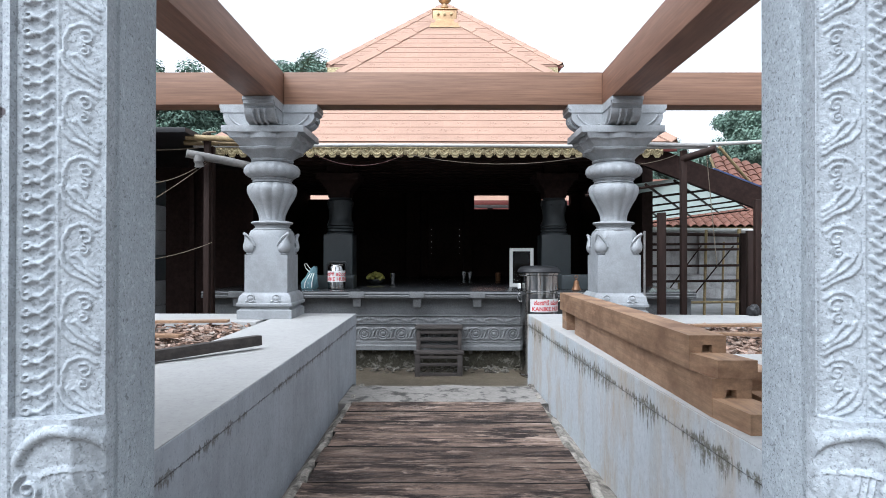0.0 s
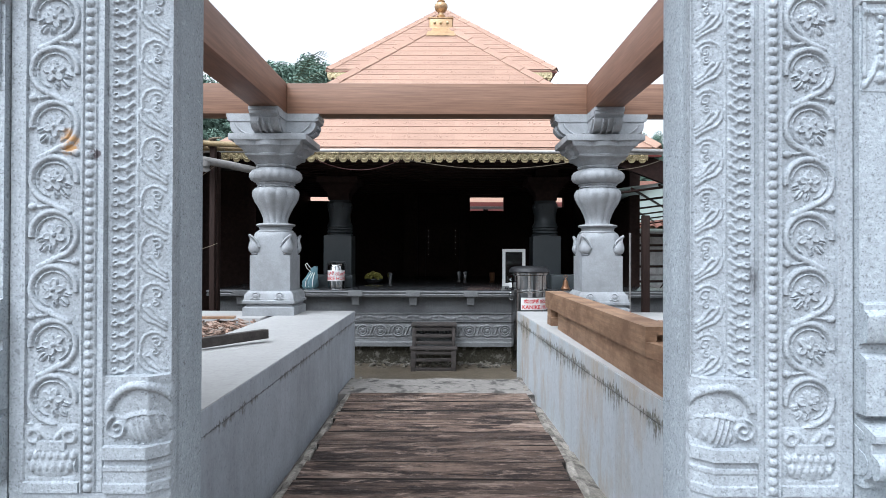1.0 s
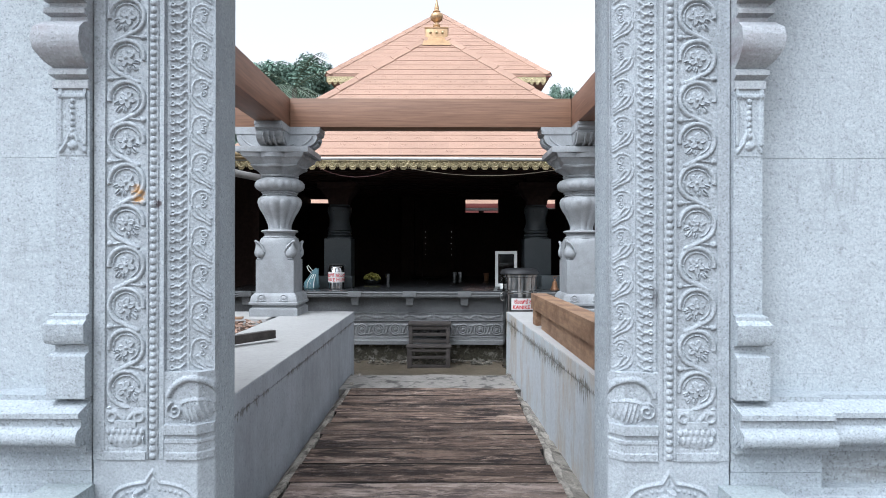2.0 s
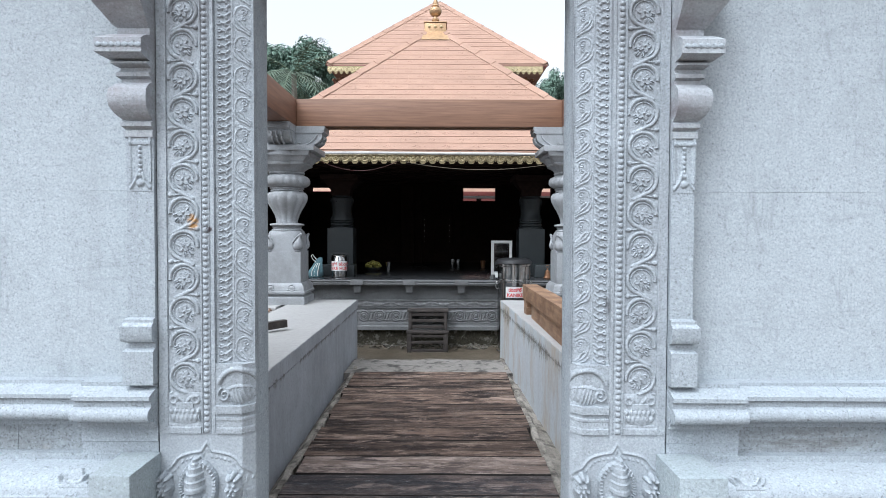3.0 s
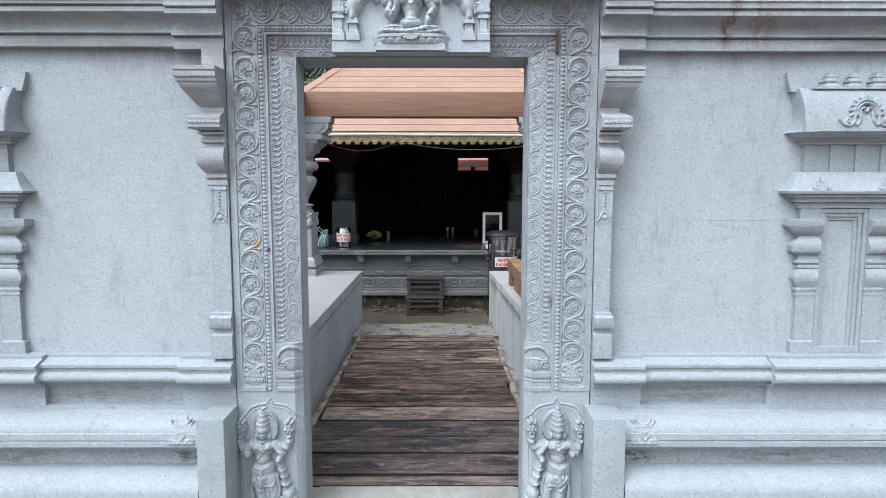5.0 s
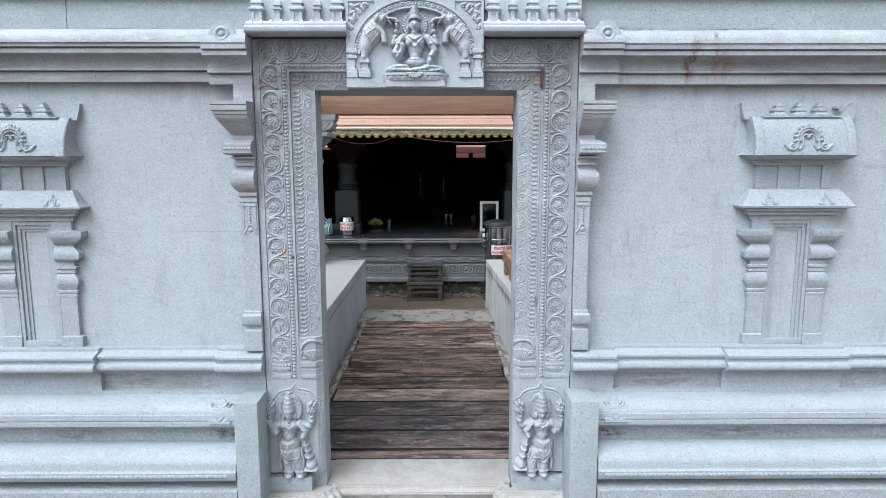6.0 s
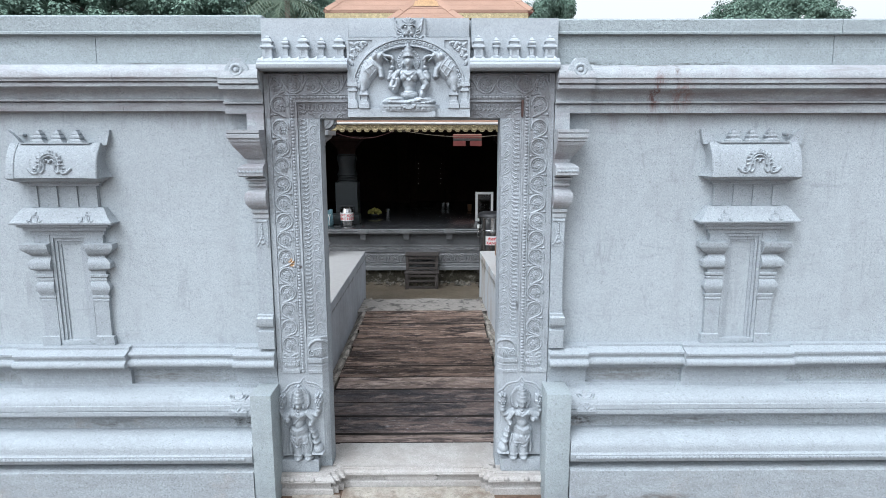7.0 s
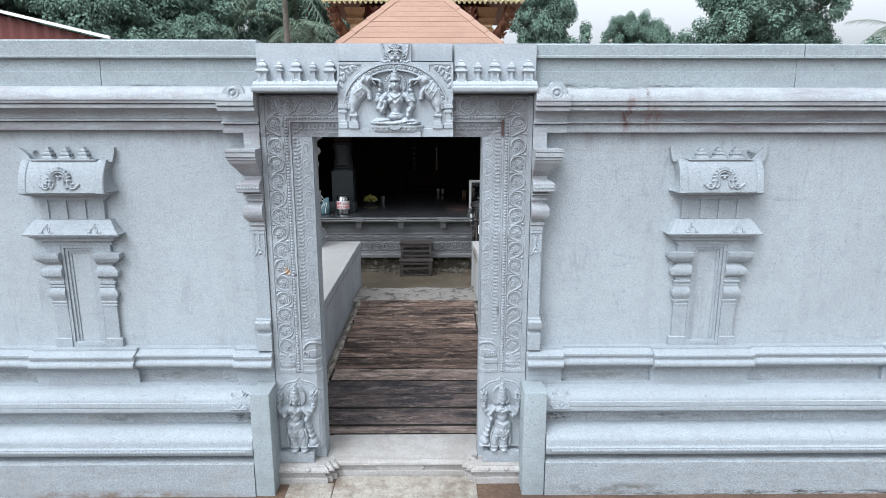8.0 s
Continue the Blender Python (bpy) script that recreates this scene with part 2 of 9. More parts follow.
granite_dark = mat("granite_dark", (0.047, 0.055, 0.058), 0.4, grain=90, grain_amt=0.25, stain=2.0, stain_amt=0.25, bump=0.1)
floor_dark = mat("floor_dark", (0.035, 0.036, 0.038), 0.18, grain=60, grain_amt=0.3, stain=2.0, stain_amt=0.4, bump=0.06)
plaster = mat("plaster", (0.445, 0.475, 0.515), 0.75, grain=35, grain_amt=0.08, stain=1.6, stain_amt=0.42, stain_col=(0.275, 0.29, 0.31), bump=0.2, streak=0.4, streak_col=(0.27, 0.275, 0.285), specks=0.25, mottle=0.12, drip=(0.517, 0.06, (0.12, 0.115, 0.10)))
plaster_mossy = mat("plaster_mossy", (0.490, 0.520, 0.545), 0.75, grain=35, grain_amt=0.08, stain=1.4, stain_amt=0.5, stain_col=(0.41, 0.335, 0.255), stain_stretch=(1, 2.4, 0.8), stain_lo=0.47, stain_hi=0.66, bump=0.2, streak=0.6, streak_col=(0.36, 0.36, 0.355), specks=0.2, mottle=0.16, drip=(0.525, 0.15, (0.075, 0.065, 0.04)))
slab_top = mat("slab_top", (0.385, 0.38, 0.37), 0.65, grain=25, grain_amt=0.07, stain=1.3, stain_amt=0.3, stain_col=(0.33, 0.325, 0.32), bump=0.12, specks=0.15)
mortar = mat("mortar", (0.265, 0.245, 0.225), 0.45, grain=20, grain_amt=0.18, stain=7.0, stain_amt=0.55, stain_col=(0.06, 0.055, 0.05), bump=0.4, stain_lo=0.52, stain_hi=0.60)
ledge_mortar = mat("ledge_mortar", (0.38, 0.345, 0.30), 0.8, grain=45, grain_amt=0.3, stain=6.0, stain_amt=0.5, stain_col=(0.075, 0.065, 0.055), bump=0.8, bump_scale=30, stain_lo=0.46, stain_hi=0.58, mottle=0.6, specks=0.5)
mud = mat("mud", (0.135, 0.110, 0.080), 0.35, grain=25, grain_amt=0.3, stain=2.0, stain_amt=0.4, bump=0.4, bump_scale=15)
earth = mat("earth", (0.15, 0.098, 0.068), 0.5, grain=30, grain_amt=0.35, stain=2.2, stain_amt=0.5, stain_col=(0.06, 0.038, 0.028), bump=0.7, bump_scale=26, mottle=0.4, specks=0.4)
paving = mat("paving", (0.42, 0.385, 0.335), 0.55, grain=25, grain_amt=0.2, stain=3.4, stain_amt=0.5, stain_col=(0.20, 0.155, 0.12), bump=0.25, stain_lo=0.48, stain_hi=0.60, mottle=0.6, specks=0.5)


def weathered_plank(name, body, dark, pale, wet, gloss=0.18, rough_lo=0.45, pale_share=0.0, frost=(0.34, 0.30, 0.28), frost_lo=0.62):
    """Old planking: blotches drawn out along the board, fine grain, cracks and rubbed pale patches."""
    m = bpy.data.materials.new(name)
    m.use_nodes = True
    n, l = m.node_tree.nodes, m.node_tree.links
    b = n["Principled BSDF"]
    geo, oi = n.new("ShaderNodeNewGeometry"), n.new("ShaderNodeObjectInfo")
    off = n.new("ShaderNodeVectorMath")
    off.operation = "MULTIPLY_ADD"
    l.new(oi.outputs["Random"], off.inputs[0])
    off.inputs[1].default_value = (37, 11, 5)
    l.new(geo.outputs["Position"], off.inputs[2])

    def noise_tex(scale, detail, rough_, lo, hi):
        mp = n.new("ShaderNodeMapping")
        mp.inputs["Scale"].default_value = scale
        l.new(off.outputs[0], mp.inputs["Vector"])
        t = n.new("ShaderNodeTexNoise")
        t.inputs["Scale"].default_value, t.inputs["Detail"].default_value, t.inputs["Roughness"].default_value = 1.0, detail, rough_
        t.inputs["Distortion"].default_value = 0.4
        l.new(mp.outputs[0], t.inputs["Vector"])
        r = n.new("ShaderNodeMapRange")
        r.inputs["From Min"].default_value, r.inputs["From Max"].default_value = lo, hi
        l.new(t.outputs["Fac"], r.inputs["Value"])
        return r.outputs["Result"]

    def mix(fac, a, c):
        x = n.new("ShaderNodeMix")
        x.data_type = "RGBA"
        l.new(fac, x.inputs["Factor"])
        for sock, v in ((x.inputs["A"], a), (x.inputs["B"], c)):
            if isinstance(v, tuple):
                sock.default_value = (*v, 1)
            else:
                l.new(v, sock)
        return x.outputs["Result"]
    col = mix(noise_tex((4, 75, 60), 6, 0.7, 0.36, 0.64), body, tuple(c * 0.66 for c in body))
    col = mix(noise_tex((40, 3.0, 3), 3, 0.6, 0.52, 0.74), col, tuple(c * 0.74 for c in body))
    col = mix(noise_tex((2.4, 9, 8), 9, 0.68, 0.53 - pale_share, 0.66 - pale_share), col, pale)
    col = mix(noise_tex((1.9, 5.5, 5), 10, 0.70, 0.47 - wet, 0.56 - wet), col, tuple(0.30 * c + 0.70 * d for c, d in zip(body, dark)))
    col = mix(noise_tex((1.6, 8, 7), 10, 0.74, 0.50 - wet, 0.575 - wet), col, dark)
    col = mix(noise_tex((5, 16, 14), 9, 0.75, 0.55 - pale_share, 0.63 - pale_share), col, tuple(0.5 * c + 0.5 * d for c, d in zip(body, pale)))
    col = mix(noise_tex((1.6, 30, 20), 9, 0.72, 0.60, 0.645), col, (0.020, 0.016, 0.015))
    col = mix(noise_tex((0.9, 34, 20), 5, 0.6, 0.655, 0.67), col, (0.008, 0.007, 0.007))
    col = mix(noise_tex((14, 34, 30), 8, 0.85, frost_lo, frost_lo + 0.06), col, frost)
    tone = n.new("ShaderNodeMapRange")
    tone.inputs["To Min"].default_value, tone.inputs["To Max"].default_value = 0.0, 0.45
    l.new(oi.outputs["Random"], tone.inputs["Value"])
    col = mix(tone.outputs["Result"], col, dark)
    l.new(col, b.inputs["Base Color"])
    rough_ = n.new("ShaderNodeMapRange")
    rough_.inputs["To Min"].default_value, rough_.inputs["To Max"].default_value = rough_lo, 0.85
    l.new(noise_tex((1.1, 2.2, 2), 10, 0.78, 0.58 - wet, 0.50 - wet), rough_.inputs["Value"])
    l.new(rough_.outputs["Result"], b.inputs["Roughness"])
    b.inputs["Specular IOR Level"].default_value = gloss
    bp = n.new("ShaderNodeBump")
    bp.inputs["Strength"].default_value, bp.inputs["Distance"].default_value = 0.8, 0.012
    l.new(noise_tex((2.5, 45, 30), 8, 0.7, 0.25, 0.75), bp.inputs["Height"])
    l.new(bp.outputs[0], b.inputs["Normal"])
    return m


plank_wood = weathered_plank("plank_wood", (0.215, 0.150, 0.117), (0.026, 0.019, 0.017), (0.37, 0.285, 0.235), 0.005)
plank_wood_damp = weathered_plank("plank_wood_damp", (0.185, 0.133, 0.114), (0.020, 0.018, 0.022), (0.36, 0.285, 0.25), 0.015, 0.5, 0.36, 0.01, (0.42, 0.41, 0.42), 0.585)
plank_wood_pale = weathered_plank("plank_wood_pale", (0.235, 0.178, 0.150), (0.050, 0.040, 0.039), (0.42, 0.34, 0.30), -0.03, 0.25, 0.45, 0.03, (0.50, 0.47, 0.46))
# painted shade for the gaps between planks
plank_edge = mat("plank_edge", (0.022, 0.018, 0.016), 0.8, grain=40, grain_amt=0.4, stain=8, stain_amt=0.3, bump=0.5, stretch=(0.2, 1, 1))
new_wood = mat("new_wood", (0.35, 0.215, 0.130), 0.6, grain=26, grain_amt=0.26, stain=2.2, stain_amt=0.50, stain_col=(0.155, 0.080, 0.045), bump=0.2, stretch=(1, 0.10, 1.6), piece=0.2, mottle=0.18, stain_stretch=(2, 1.6, 2.6), stain_lo=0.44, stain_hi=0.66, rust=0.5, rust_col=(0.185, 0.095, 0.05))
beam_wood = mat("beam_wood", (0.228, 0.122, 0.076), 0.5, grain=30, grain_amt=0.26, stain=1.8, stain_amt=0.26, stain_col=(0.15, 0.075, 0.046), bump=0.15, stretch=(0.06, 1.2, 1.8), stain_stretch=(0.5, 1, 3.5), mottle=0.12)
beam_wood_long = mat("beam_wood_long", (0.215, 0.108, 0.068), 0.5, grain=30, grain_amt=0.26, stain=1.8, stain_amt=0.3, stain_col=(0.12, 0.058, 0.036), bump=0.15, stretch=(1.2, 0.06, 1.8), stain_stretch=(1, 0.5, 3.5), mottle=0.12)
old_wood = mat("old_wood", (0.06, 0.05, 0.045), 0.7, grain=22, grain_amt=0.35, stain=3, stain_amt=0.3, bump=0.4, stretch=(0.2, 1, 1))
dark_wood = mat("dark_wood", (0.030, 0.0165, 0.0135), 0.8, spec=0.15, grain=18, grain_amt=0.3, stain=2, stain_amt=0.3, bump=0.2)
post_wood = mat("post_wood", (0.034, 0.019, 0.015), 0.7, spec=0.2, grain=20, grain_amt=0.3, stain=2, stain_amt=0.3, bump=0.3, stretch=(1, 1, 0.15))
roof_tile = mat("roof_tile", (0.405, 0.252, 0.183), 0.55, grain=60, grain_amt=0.1, stain=1.0, stain_amt=0.16, bump=0.25, bump_scale=22, piece=0.16, spec=0.3, mottle=0.25)
gold = mat("gold", (0.60, 0.50, 0.29), 0.42, metal=0.25, grain=60, grain_amt=0.3, stain=9, stain_amt=0.42, stain_col=(0.20, 0.17, 0.10), bump=0.2, mottle=0.4)
copper = mat("copper", (0.55, 0.36, 0.20), 0.4, metal=0.5, grain=40, grain_amt=0.18, stain=7, stain_amt=0.3, bump=0.1)
steel = mat("steel", (0.50, 0.50, 0.495), 0.15, metal=1.0, grain=60, grain_amt=0.05, stain=6, stain_amt=0.1, bump=0.03)
black = mat("black", (0.02, 0.02, 0.022), 0.5, grain=40, grain_amt=0.2, stain=3, stain_amt=0.2, bump=0.1)
white_paint = mat("white_paint", (0.78, 0.78, 0.76), 0.5, grain=40, grain_amt=0.04, stain=3, stain_amt=0.1, bump=0.03)
pvc = mat("pvc", (0.50, 0.49, 0.47), 0.5, grain=30, grain_amt=0.08, stain=5, stain_amt=0.35, bump=0.05)
pvc_old = mat("pvc_old", (0.27, 0.26, 0.25), 0.6, grain=30, grain_amt=0.15, stain=5, stain_amt=0.4, bump=0.1)
sign_red = mat("sign_red", (0.62, 0.03, 0.04), 0.5, grain=30, grain_amt=0.05, stain=3, stain_amt=0.05, bump=0)
red_paint = mat("red_paint", (0.17, 0.045, 0.038), 0.5, grain=30, grain_amt=0.1, stain=3, stain_amt=0.2, bump=0.1)
strut_wood = mat("strut_wood", (0.15, 0.055, 0.035), 0.55, grain=30, grain_amt=0.35, stain=6, stain_amt=0.4, stain_col=(0.30, 0.17, 0.08), bump=0.4)
dull_copper = mat("dull_copper", (0.22, 0.11, 0.055), 0.45, metal=0.5, grain=50, grain_amt=0.25, stain=14, stain_amt=0.35, bump=0.1)
red_plastic = mat("red_plastic", (0.45, 0.015, 0.03), 0.4, grain=30, grain_amt=0.05, stain=3, stain_amt=0.1, bump=0)
blue_cloth = mat("blue_cloth", (0.15, 0.27, 0.31), 0.8, grain=60, grain_amt=0.2, stain=8, stain_amt=0.3, bump=0.3)
yellow_flower = mat("yellow_flower", (0.34, 0.31, 0.07), 0.7, grain=60, grain_amt=0.3, stain=12, stain_amt=0.3, bump=0.5)
bamboo = mat("bamboo", (0.30, 0.22, 0.11), 0.6, grain=25, grain_amt=0.25, stain=5, stain_amt=0.35, bump=0.15)
clay_tile = mat("clay_tile", (0.20, 0.086, 0.058), 0.75, grain=25, grain_amt=0.2, stain=2, stain_amt=0.3, bump=0.2, piece=0.35, island=0.35)
debris = mat("debris", (0.40, 0.25, 0.18), 0.8, grain=25, grain_amt=0.25, stain=5, stain_amt=0.5, stain_col=(0.34, 0.32, 0.29), bump=0.3, island=0.75)
debris_grey = mat("debris_grey", (0.16, 0.145, 0.12), 0.85, grain=25, grain_amt=0.25, stain=6, stain_amt=0.4, bump=0.4, island=0.6)
rope = mat("rope", (0.20, 0.165, 0.12), 0.85, grain=90, grain_amt=0.3, stain=8, stain_amt=0.2, bump=0.3)
red_wire = mat("red_wire", (0.075, 0.022, 0.02), 0.6, grain=60, grain_amt=0.1, stain=8, stain_amt=0.1, bump=0)
blue_steel = mat("blue_steel", (0.06, 0.09, 0.20), 0.5, grain=30, grain_amt=0.1, stain=3, stain_amt=0.2, bump=0.05)
moss = mat("moss", (0.05, 0.045, 0.030), 0.9, grain=35, grain_amt=0.4, stain=9, stain_amt=0.45, stain_col=(0.19, 0.175, 0.15), stain_lo=0.52, stain_hi=0.62, bump=0.8, bump_scale=25)
leaf = mat("leaf", (0.21, 0.315, 0.25), 0.75, grain=3, grain_amt=0.3, stain=0.5, stain_amt=0.25, bump=0, island=0.55, spec=0.15)
leaf_palm = mat("leaf_palm", (0.17, 0.235, 0.165), 0.55, grain=3, grain_amt=0.3, stain=0.5, stain_amt=0.2, bump=0, island=0.4)
bark = mat("bark", (0.21, 0.185, 0.155), 0.85, grain=12, grain_amt=0.3, stain=2, stain_amt=0.3, bump=0.5)


def glass(name, col, rough=0.05):
    m = bpy.data.materials.new(name)
    m.use_nodes = True
    b = m.node_tree.nodes["Principled BSDF"]
    b.inputs["Base Color"].default_value = (*col, 1)
    b.inputs["Transmission Weight"].default_value = 1.0
    b.inputs["Roughness"].default_value = rough
    return m


court_plaster = mat("court_plaster", (0.60, 0.60, 0.60), 0.8, grain=30, grain_amt=0.12, stain=1.2, stain_amt=0.5, stain_col=(0.24, 0.23, 0.215), bump=0.3, streak=0.6, streak_col=(0.22, 0.21, 0.20))
court_cement = mat("court_cement", (0.185, 0.185, 0.185), 0.6, grain=20, grain_amt=0.12, stain=1.3, stain_amt=0.4, bump=0.15)
# milky sheet: part of the light goes straight through, part is spread
clear_sheet = bpy.data.materials.new("milky_sheet")
clear_sheet.use_nodes = True
_n, _l = clear_sheet.node_tree.nodes, clear_sheet.node_tree.links
_mix, _a, _b = _n.new("ShaderNodeMixShader"), _n.new("ShaderNodeBsdfTransparent"), _n.new("ShaderNodeBsdfTranslucent")
_a.inputs["Color"].default_value, _b.inputs["Color"].default_value = (0.50, 0.54, 0.52, 1), (0.46, 0.50, 0.48, 1)
_mix.inputs[0].default_value = 0.6
_l.new(_a.outputs[0], _mix.inputs[1])
_l.new(_b.outputs[0], _mix.inputs[2])
_l.new(_mix.outputs[0], _n["Material Output"].inputs["Surface"])
clear_glass = glass("clear_glass", (0.9, 0.93, 0.92))
lamp_glow = bpy.data.materials.new("lamp_glow")
lamp_glow.use_nodes = True
lamp_glow.node_tree.nodes["Principled BSDF"].inputs["Emission Color"].default_value = (1, 0.95, 0.85, 1)
lamp_glow.node_tree.nodes["Principled BSDF"].inputs["Emission Strength"].default_value = 0.8

# ---------------- mesh builders ----------------


def box(bm, x0, x1, y0, y1, z0, z1, bevel=0.0, turn=0.0):
    r = bmesh.ops.create_cube(bm, size=1.0)
    vs = r["verts"]
    for v in vs:
        v.co = Vector((x0 + (v.co.x + 0.5) * (x1 - x0), y0 + (v.co.y + 0.5) * (y1 - y0), z0 + (v.co.z + 0.5) * (z1 - z0)))
    if turn:
        c = Vector(((x0 + x1) / 2, (y0 + y1) / 2, 0))
        bmesh.ops.rotate(bm, verts=vs, cent=c, matrix=Matrix.Rotation(turn, 3, "Z"))
    if bevel:
        bmesh.ops.bevel(bm, geom=list({e for v in vs for e in v.link_edges}), offset=bevel, segments=2, affect="EDGES", profile=0.6)
    return bm


def B(*a, **k):
    return box(bmesh.new(), *a, **k)


def loops(bm, rings, cap=True):
    """Skins rings of equal length."""
    rv = [[bm.verts.new(p) for p in ring] for ring in rings]
    n = len(rv[0])
    for a, b in zip(rv, rv[1:]):
        for i in range(n):
            bm.faces.new((a[i], a[(i + 1) % n], b[(i + 1) % n], b[i]))
    if cap:
        bm.faces.new(list(reversed(rv[0])))
        bm.faces.new(rv[-1])
    return bm


def lathe(bm, prof, seg=32, at=(0, 0, 0), flutes=0, depth=0.0):
    """prof: (radius, z) from below. flutes: lobes cut into it by depth, as a share of the radius."""
    rings = []
    for r, z in prof:
        ring = []
        for i in range(seg):
            a = 2 * math.pi * i / seg
            k = 1 - depth * (1 - abs(math.cos(flutes * a / 2))) if flutes else 1
            ring.append((at[0] + r * k * math.cos(a), at[1] + r * k * math.sin(a), at[2] + z))
        rings.append(ring)
    return loops(bm, rings)


def stack(bm, prof, at=(0, 0, 0), y_scale=1.0, clip=None):
    """Square mouldings: prof of (half width, z) from below. clip: the y past which it dies into a wall."""
    rings = []
    for h, z in prof:
        hy = h * y_scale
        y1 = at[1] + hy if clip is None else clip
        rings.append([(at[0] - h, at[1] - hy, at[2] + z), (at[0] + h, at[1] - hy, at[2] + z), (at[0] + h, y1, at[2] + z), (at[0] - h, y1, at[2] + z)])
    return loops(bm, rings)


def pilaster(bm, prof, x, y_wall, at_z=0.0):
    """prof: (half width, how far it stands out, z)."""
    rings = []
    for h, d, z in prof:
        rings.append([(x - h, y_wall - d, at_z + z), (x + h, y_wall - d, at_z + z), (x + h, y_wall + 0.02, at_z + z), (x - h, y_wall + 0.02, at_z + z)])
    return loops(bm, rings)


def extrude(bm, pts, x0, x1, m=None):
    """A closed outline of (y, z) drawn from x0 to x1."""
    a = [bm.verts.new((x0, y, z)) for y, z in pts]
    b = [bm.verts.new((x1, y, z)) for y, z in pts]
    n = len(pts)
    fs = [bm.faces.new((a[i], a[(i + 1) % n], b[(i + 1) % n], b[i])) for i in range(n)]
    fs += [bm.faces.new(list(reversed(a))), bm.faces.new(b)]
    bmesh.ops.recalc_face_normals(bm, faces=fs)
    if m is not None:
        bmesh.ops.transform(bm, matrix=m, verts=a + b)
    return bm


def tube(bm, pts, r, seg=8, taper=1.0):
    pts = [Vector(p) for p in pts]
    rings = []
    for i, p in enumerate(pts):
        d = (pts[min(i + 1, len(pts) - 1)] - pts[max(i - 1, 0)]).normalized()
        u = d.cross(Vector((0, 0, 1)) if abs(d.z) < 0.95 else Vector((1, 0, 0))).normalized()
        w = u.cross(d)
        rr = r * (1 + (taper - 1) * i / max(1, len(pts) - 1))
        rings.append([p + (u * math.cos(2 * math.pi * k / seg) + w * math.sin(2 * math.pi * k / seg)) * rr for k in range(seg)])
    return loops(bm, rings)


def finish(bm, name, material, smooth=40):
    bmesh.ops.recalc_face_normals(bm, faces=bm.faces[:])
    me = bpy.data.meshes.new(name)
    bm.to_mesh(me)
    bm.free()
    me.materials.append(material)
    if smooth:
        me.shade_smooth()
        me.set_sharp_from_angle(angle=radians(smooth))
    return me


def part(name, bm, material, parent, label="", smooth=40):
    """Links a bmesh as one mesh object under a thing or a part."""
    ob = new(name, finish(bm, name, material, smooth) if isinstance(bm, bmesh.types.BMesh) else bm)
    ob.parent = parent
    if label:
        tagged(ob, label)
    return ob


def thing(name, label, category, at=(0, 0, 0), group="", kind="", turn=0.0):
    e = new(name)
    e.empty_display_size = 0.1
    e.matrix_basis = pose(*at, 0, 0, turn)
    return tagged(e, label, category, group, kind)


def solid(name, bm, material, label, category="", group="", kind="", smooth=40, at=(0, 0, 0), turn=0.0):
    ob = new(name, finish(bm, name, material, smooth))
    ob.matrix_basis = pose(*at, 0, 0, turn)
    return tagged(ob, label, category, group, kind)


def relief(name, w, h, step, height, material, thick=0.02, cut=False):
    """A carved slab in the x-z plane, from (0, 0) to (w, h), that faces -y: height(X, Z) in metres stands out of it."""
    nx, nz = max(2, int(w / step)) + 1, max(2, int(h / step)) + 1
    X, Zz = np.meshgrid(np.linspace(0, w, nx), np.linspace(0, h, nz))
    Y = -np.maximum(height(X, Zz), 0)
    co = np.stack([X, Y, Zz], -1).reshape(-1, 3)
    i = np.arange(nx * nz).reshape(nz, nx)
    quads = np.stack([i[:-1, :-1], i[:-1, 1:], i[1:, 1:], i[1:, :-1]], -1).reshape(-1, 4)
    if cut:
        # only what stands out of the ground
        hi = (-Y).reshape(-1)
        quads = quads[(hi[quads] > 0.0006).any(axis=1)]
        me = bpy.data.meshes.new(name)
        me.from_pydata((co + np.array([0, thick * 0.2, 0])).tolist(), [], quads.tolist())
        bm = bmesh.new()
        bm.from_mesh(me)
        bmesh.ops.delete(bm, geom=[v for v in bm.verts if not v.link_faces], context="VERTS")
        bm.to_mesh(me)
        bm.free()
        me.materials.append(material)
        me.shade_smooth()
        me.set_sharp_from_angle(angle=radians(70))
        return me
    rim = np.concatenate([i[0, :], i[1:, -1], i[-1, -2::-1], i[-2:0:-1, 0]])
    n0 = len(co)
    back = co[rim].copy()
    back[:, 1] = thick
    co = np.concatenate([co, back])
    k = np.arange(len(rim))
    side = np.stack([rim, n0 + k, n0 + np.roll(k, -1), np.roll(rim, -1)], -1)
    faces = np.concatenate([quads, side]).tolist() + [(n0 + k[::-1]).tolist()]
    me = bpy.data.meshes.new(name)
    me.from_pydata(co.tolist(), [], faces)
    me.materials.append(material)
    me.shade_smooth()
    me.set_sharp_from_angle(angle=radians(60))
    return me


def moulding(bm, path, prof):
    """A moulding along a stepped plan line of (x, y) that faces -y: prof of (how far out, z) from below."""
    rings = []
    n = len(path)
    for i, (x, y) in enumerate(path):
        nx = ny = 0.0
        for a, b in ((i - 1, i), (i, i + 1)):
            if 0 <= a and b < n:
                dx, dy = path[b][0] - path[a][0], path[b][1] - path[a][1]
                k = math.hypot(dx, dy)
                nx, ny = (nx + dy / k, ny - dx / k) if abs(nx * dy / k - ny * dx / k) < 0.9 else (nx, ny)
        rings.append([(x + nx * o, y + ny * o, z) for o, z in prof])
    return loops(bm, rings)


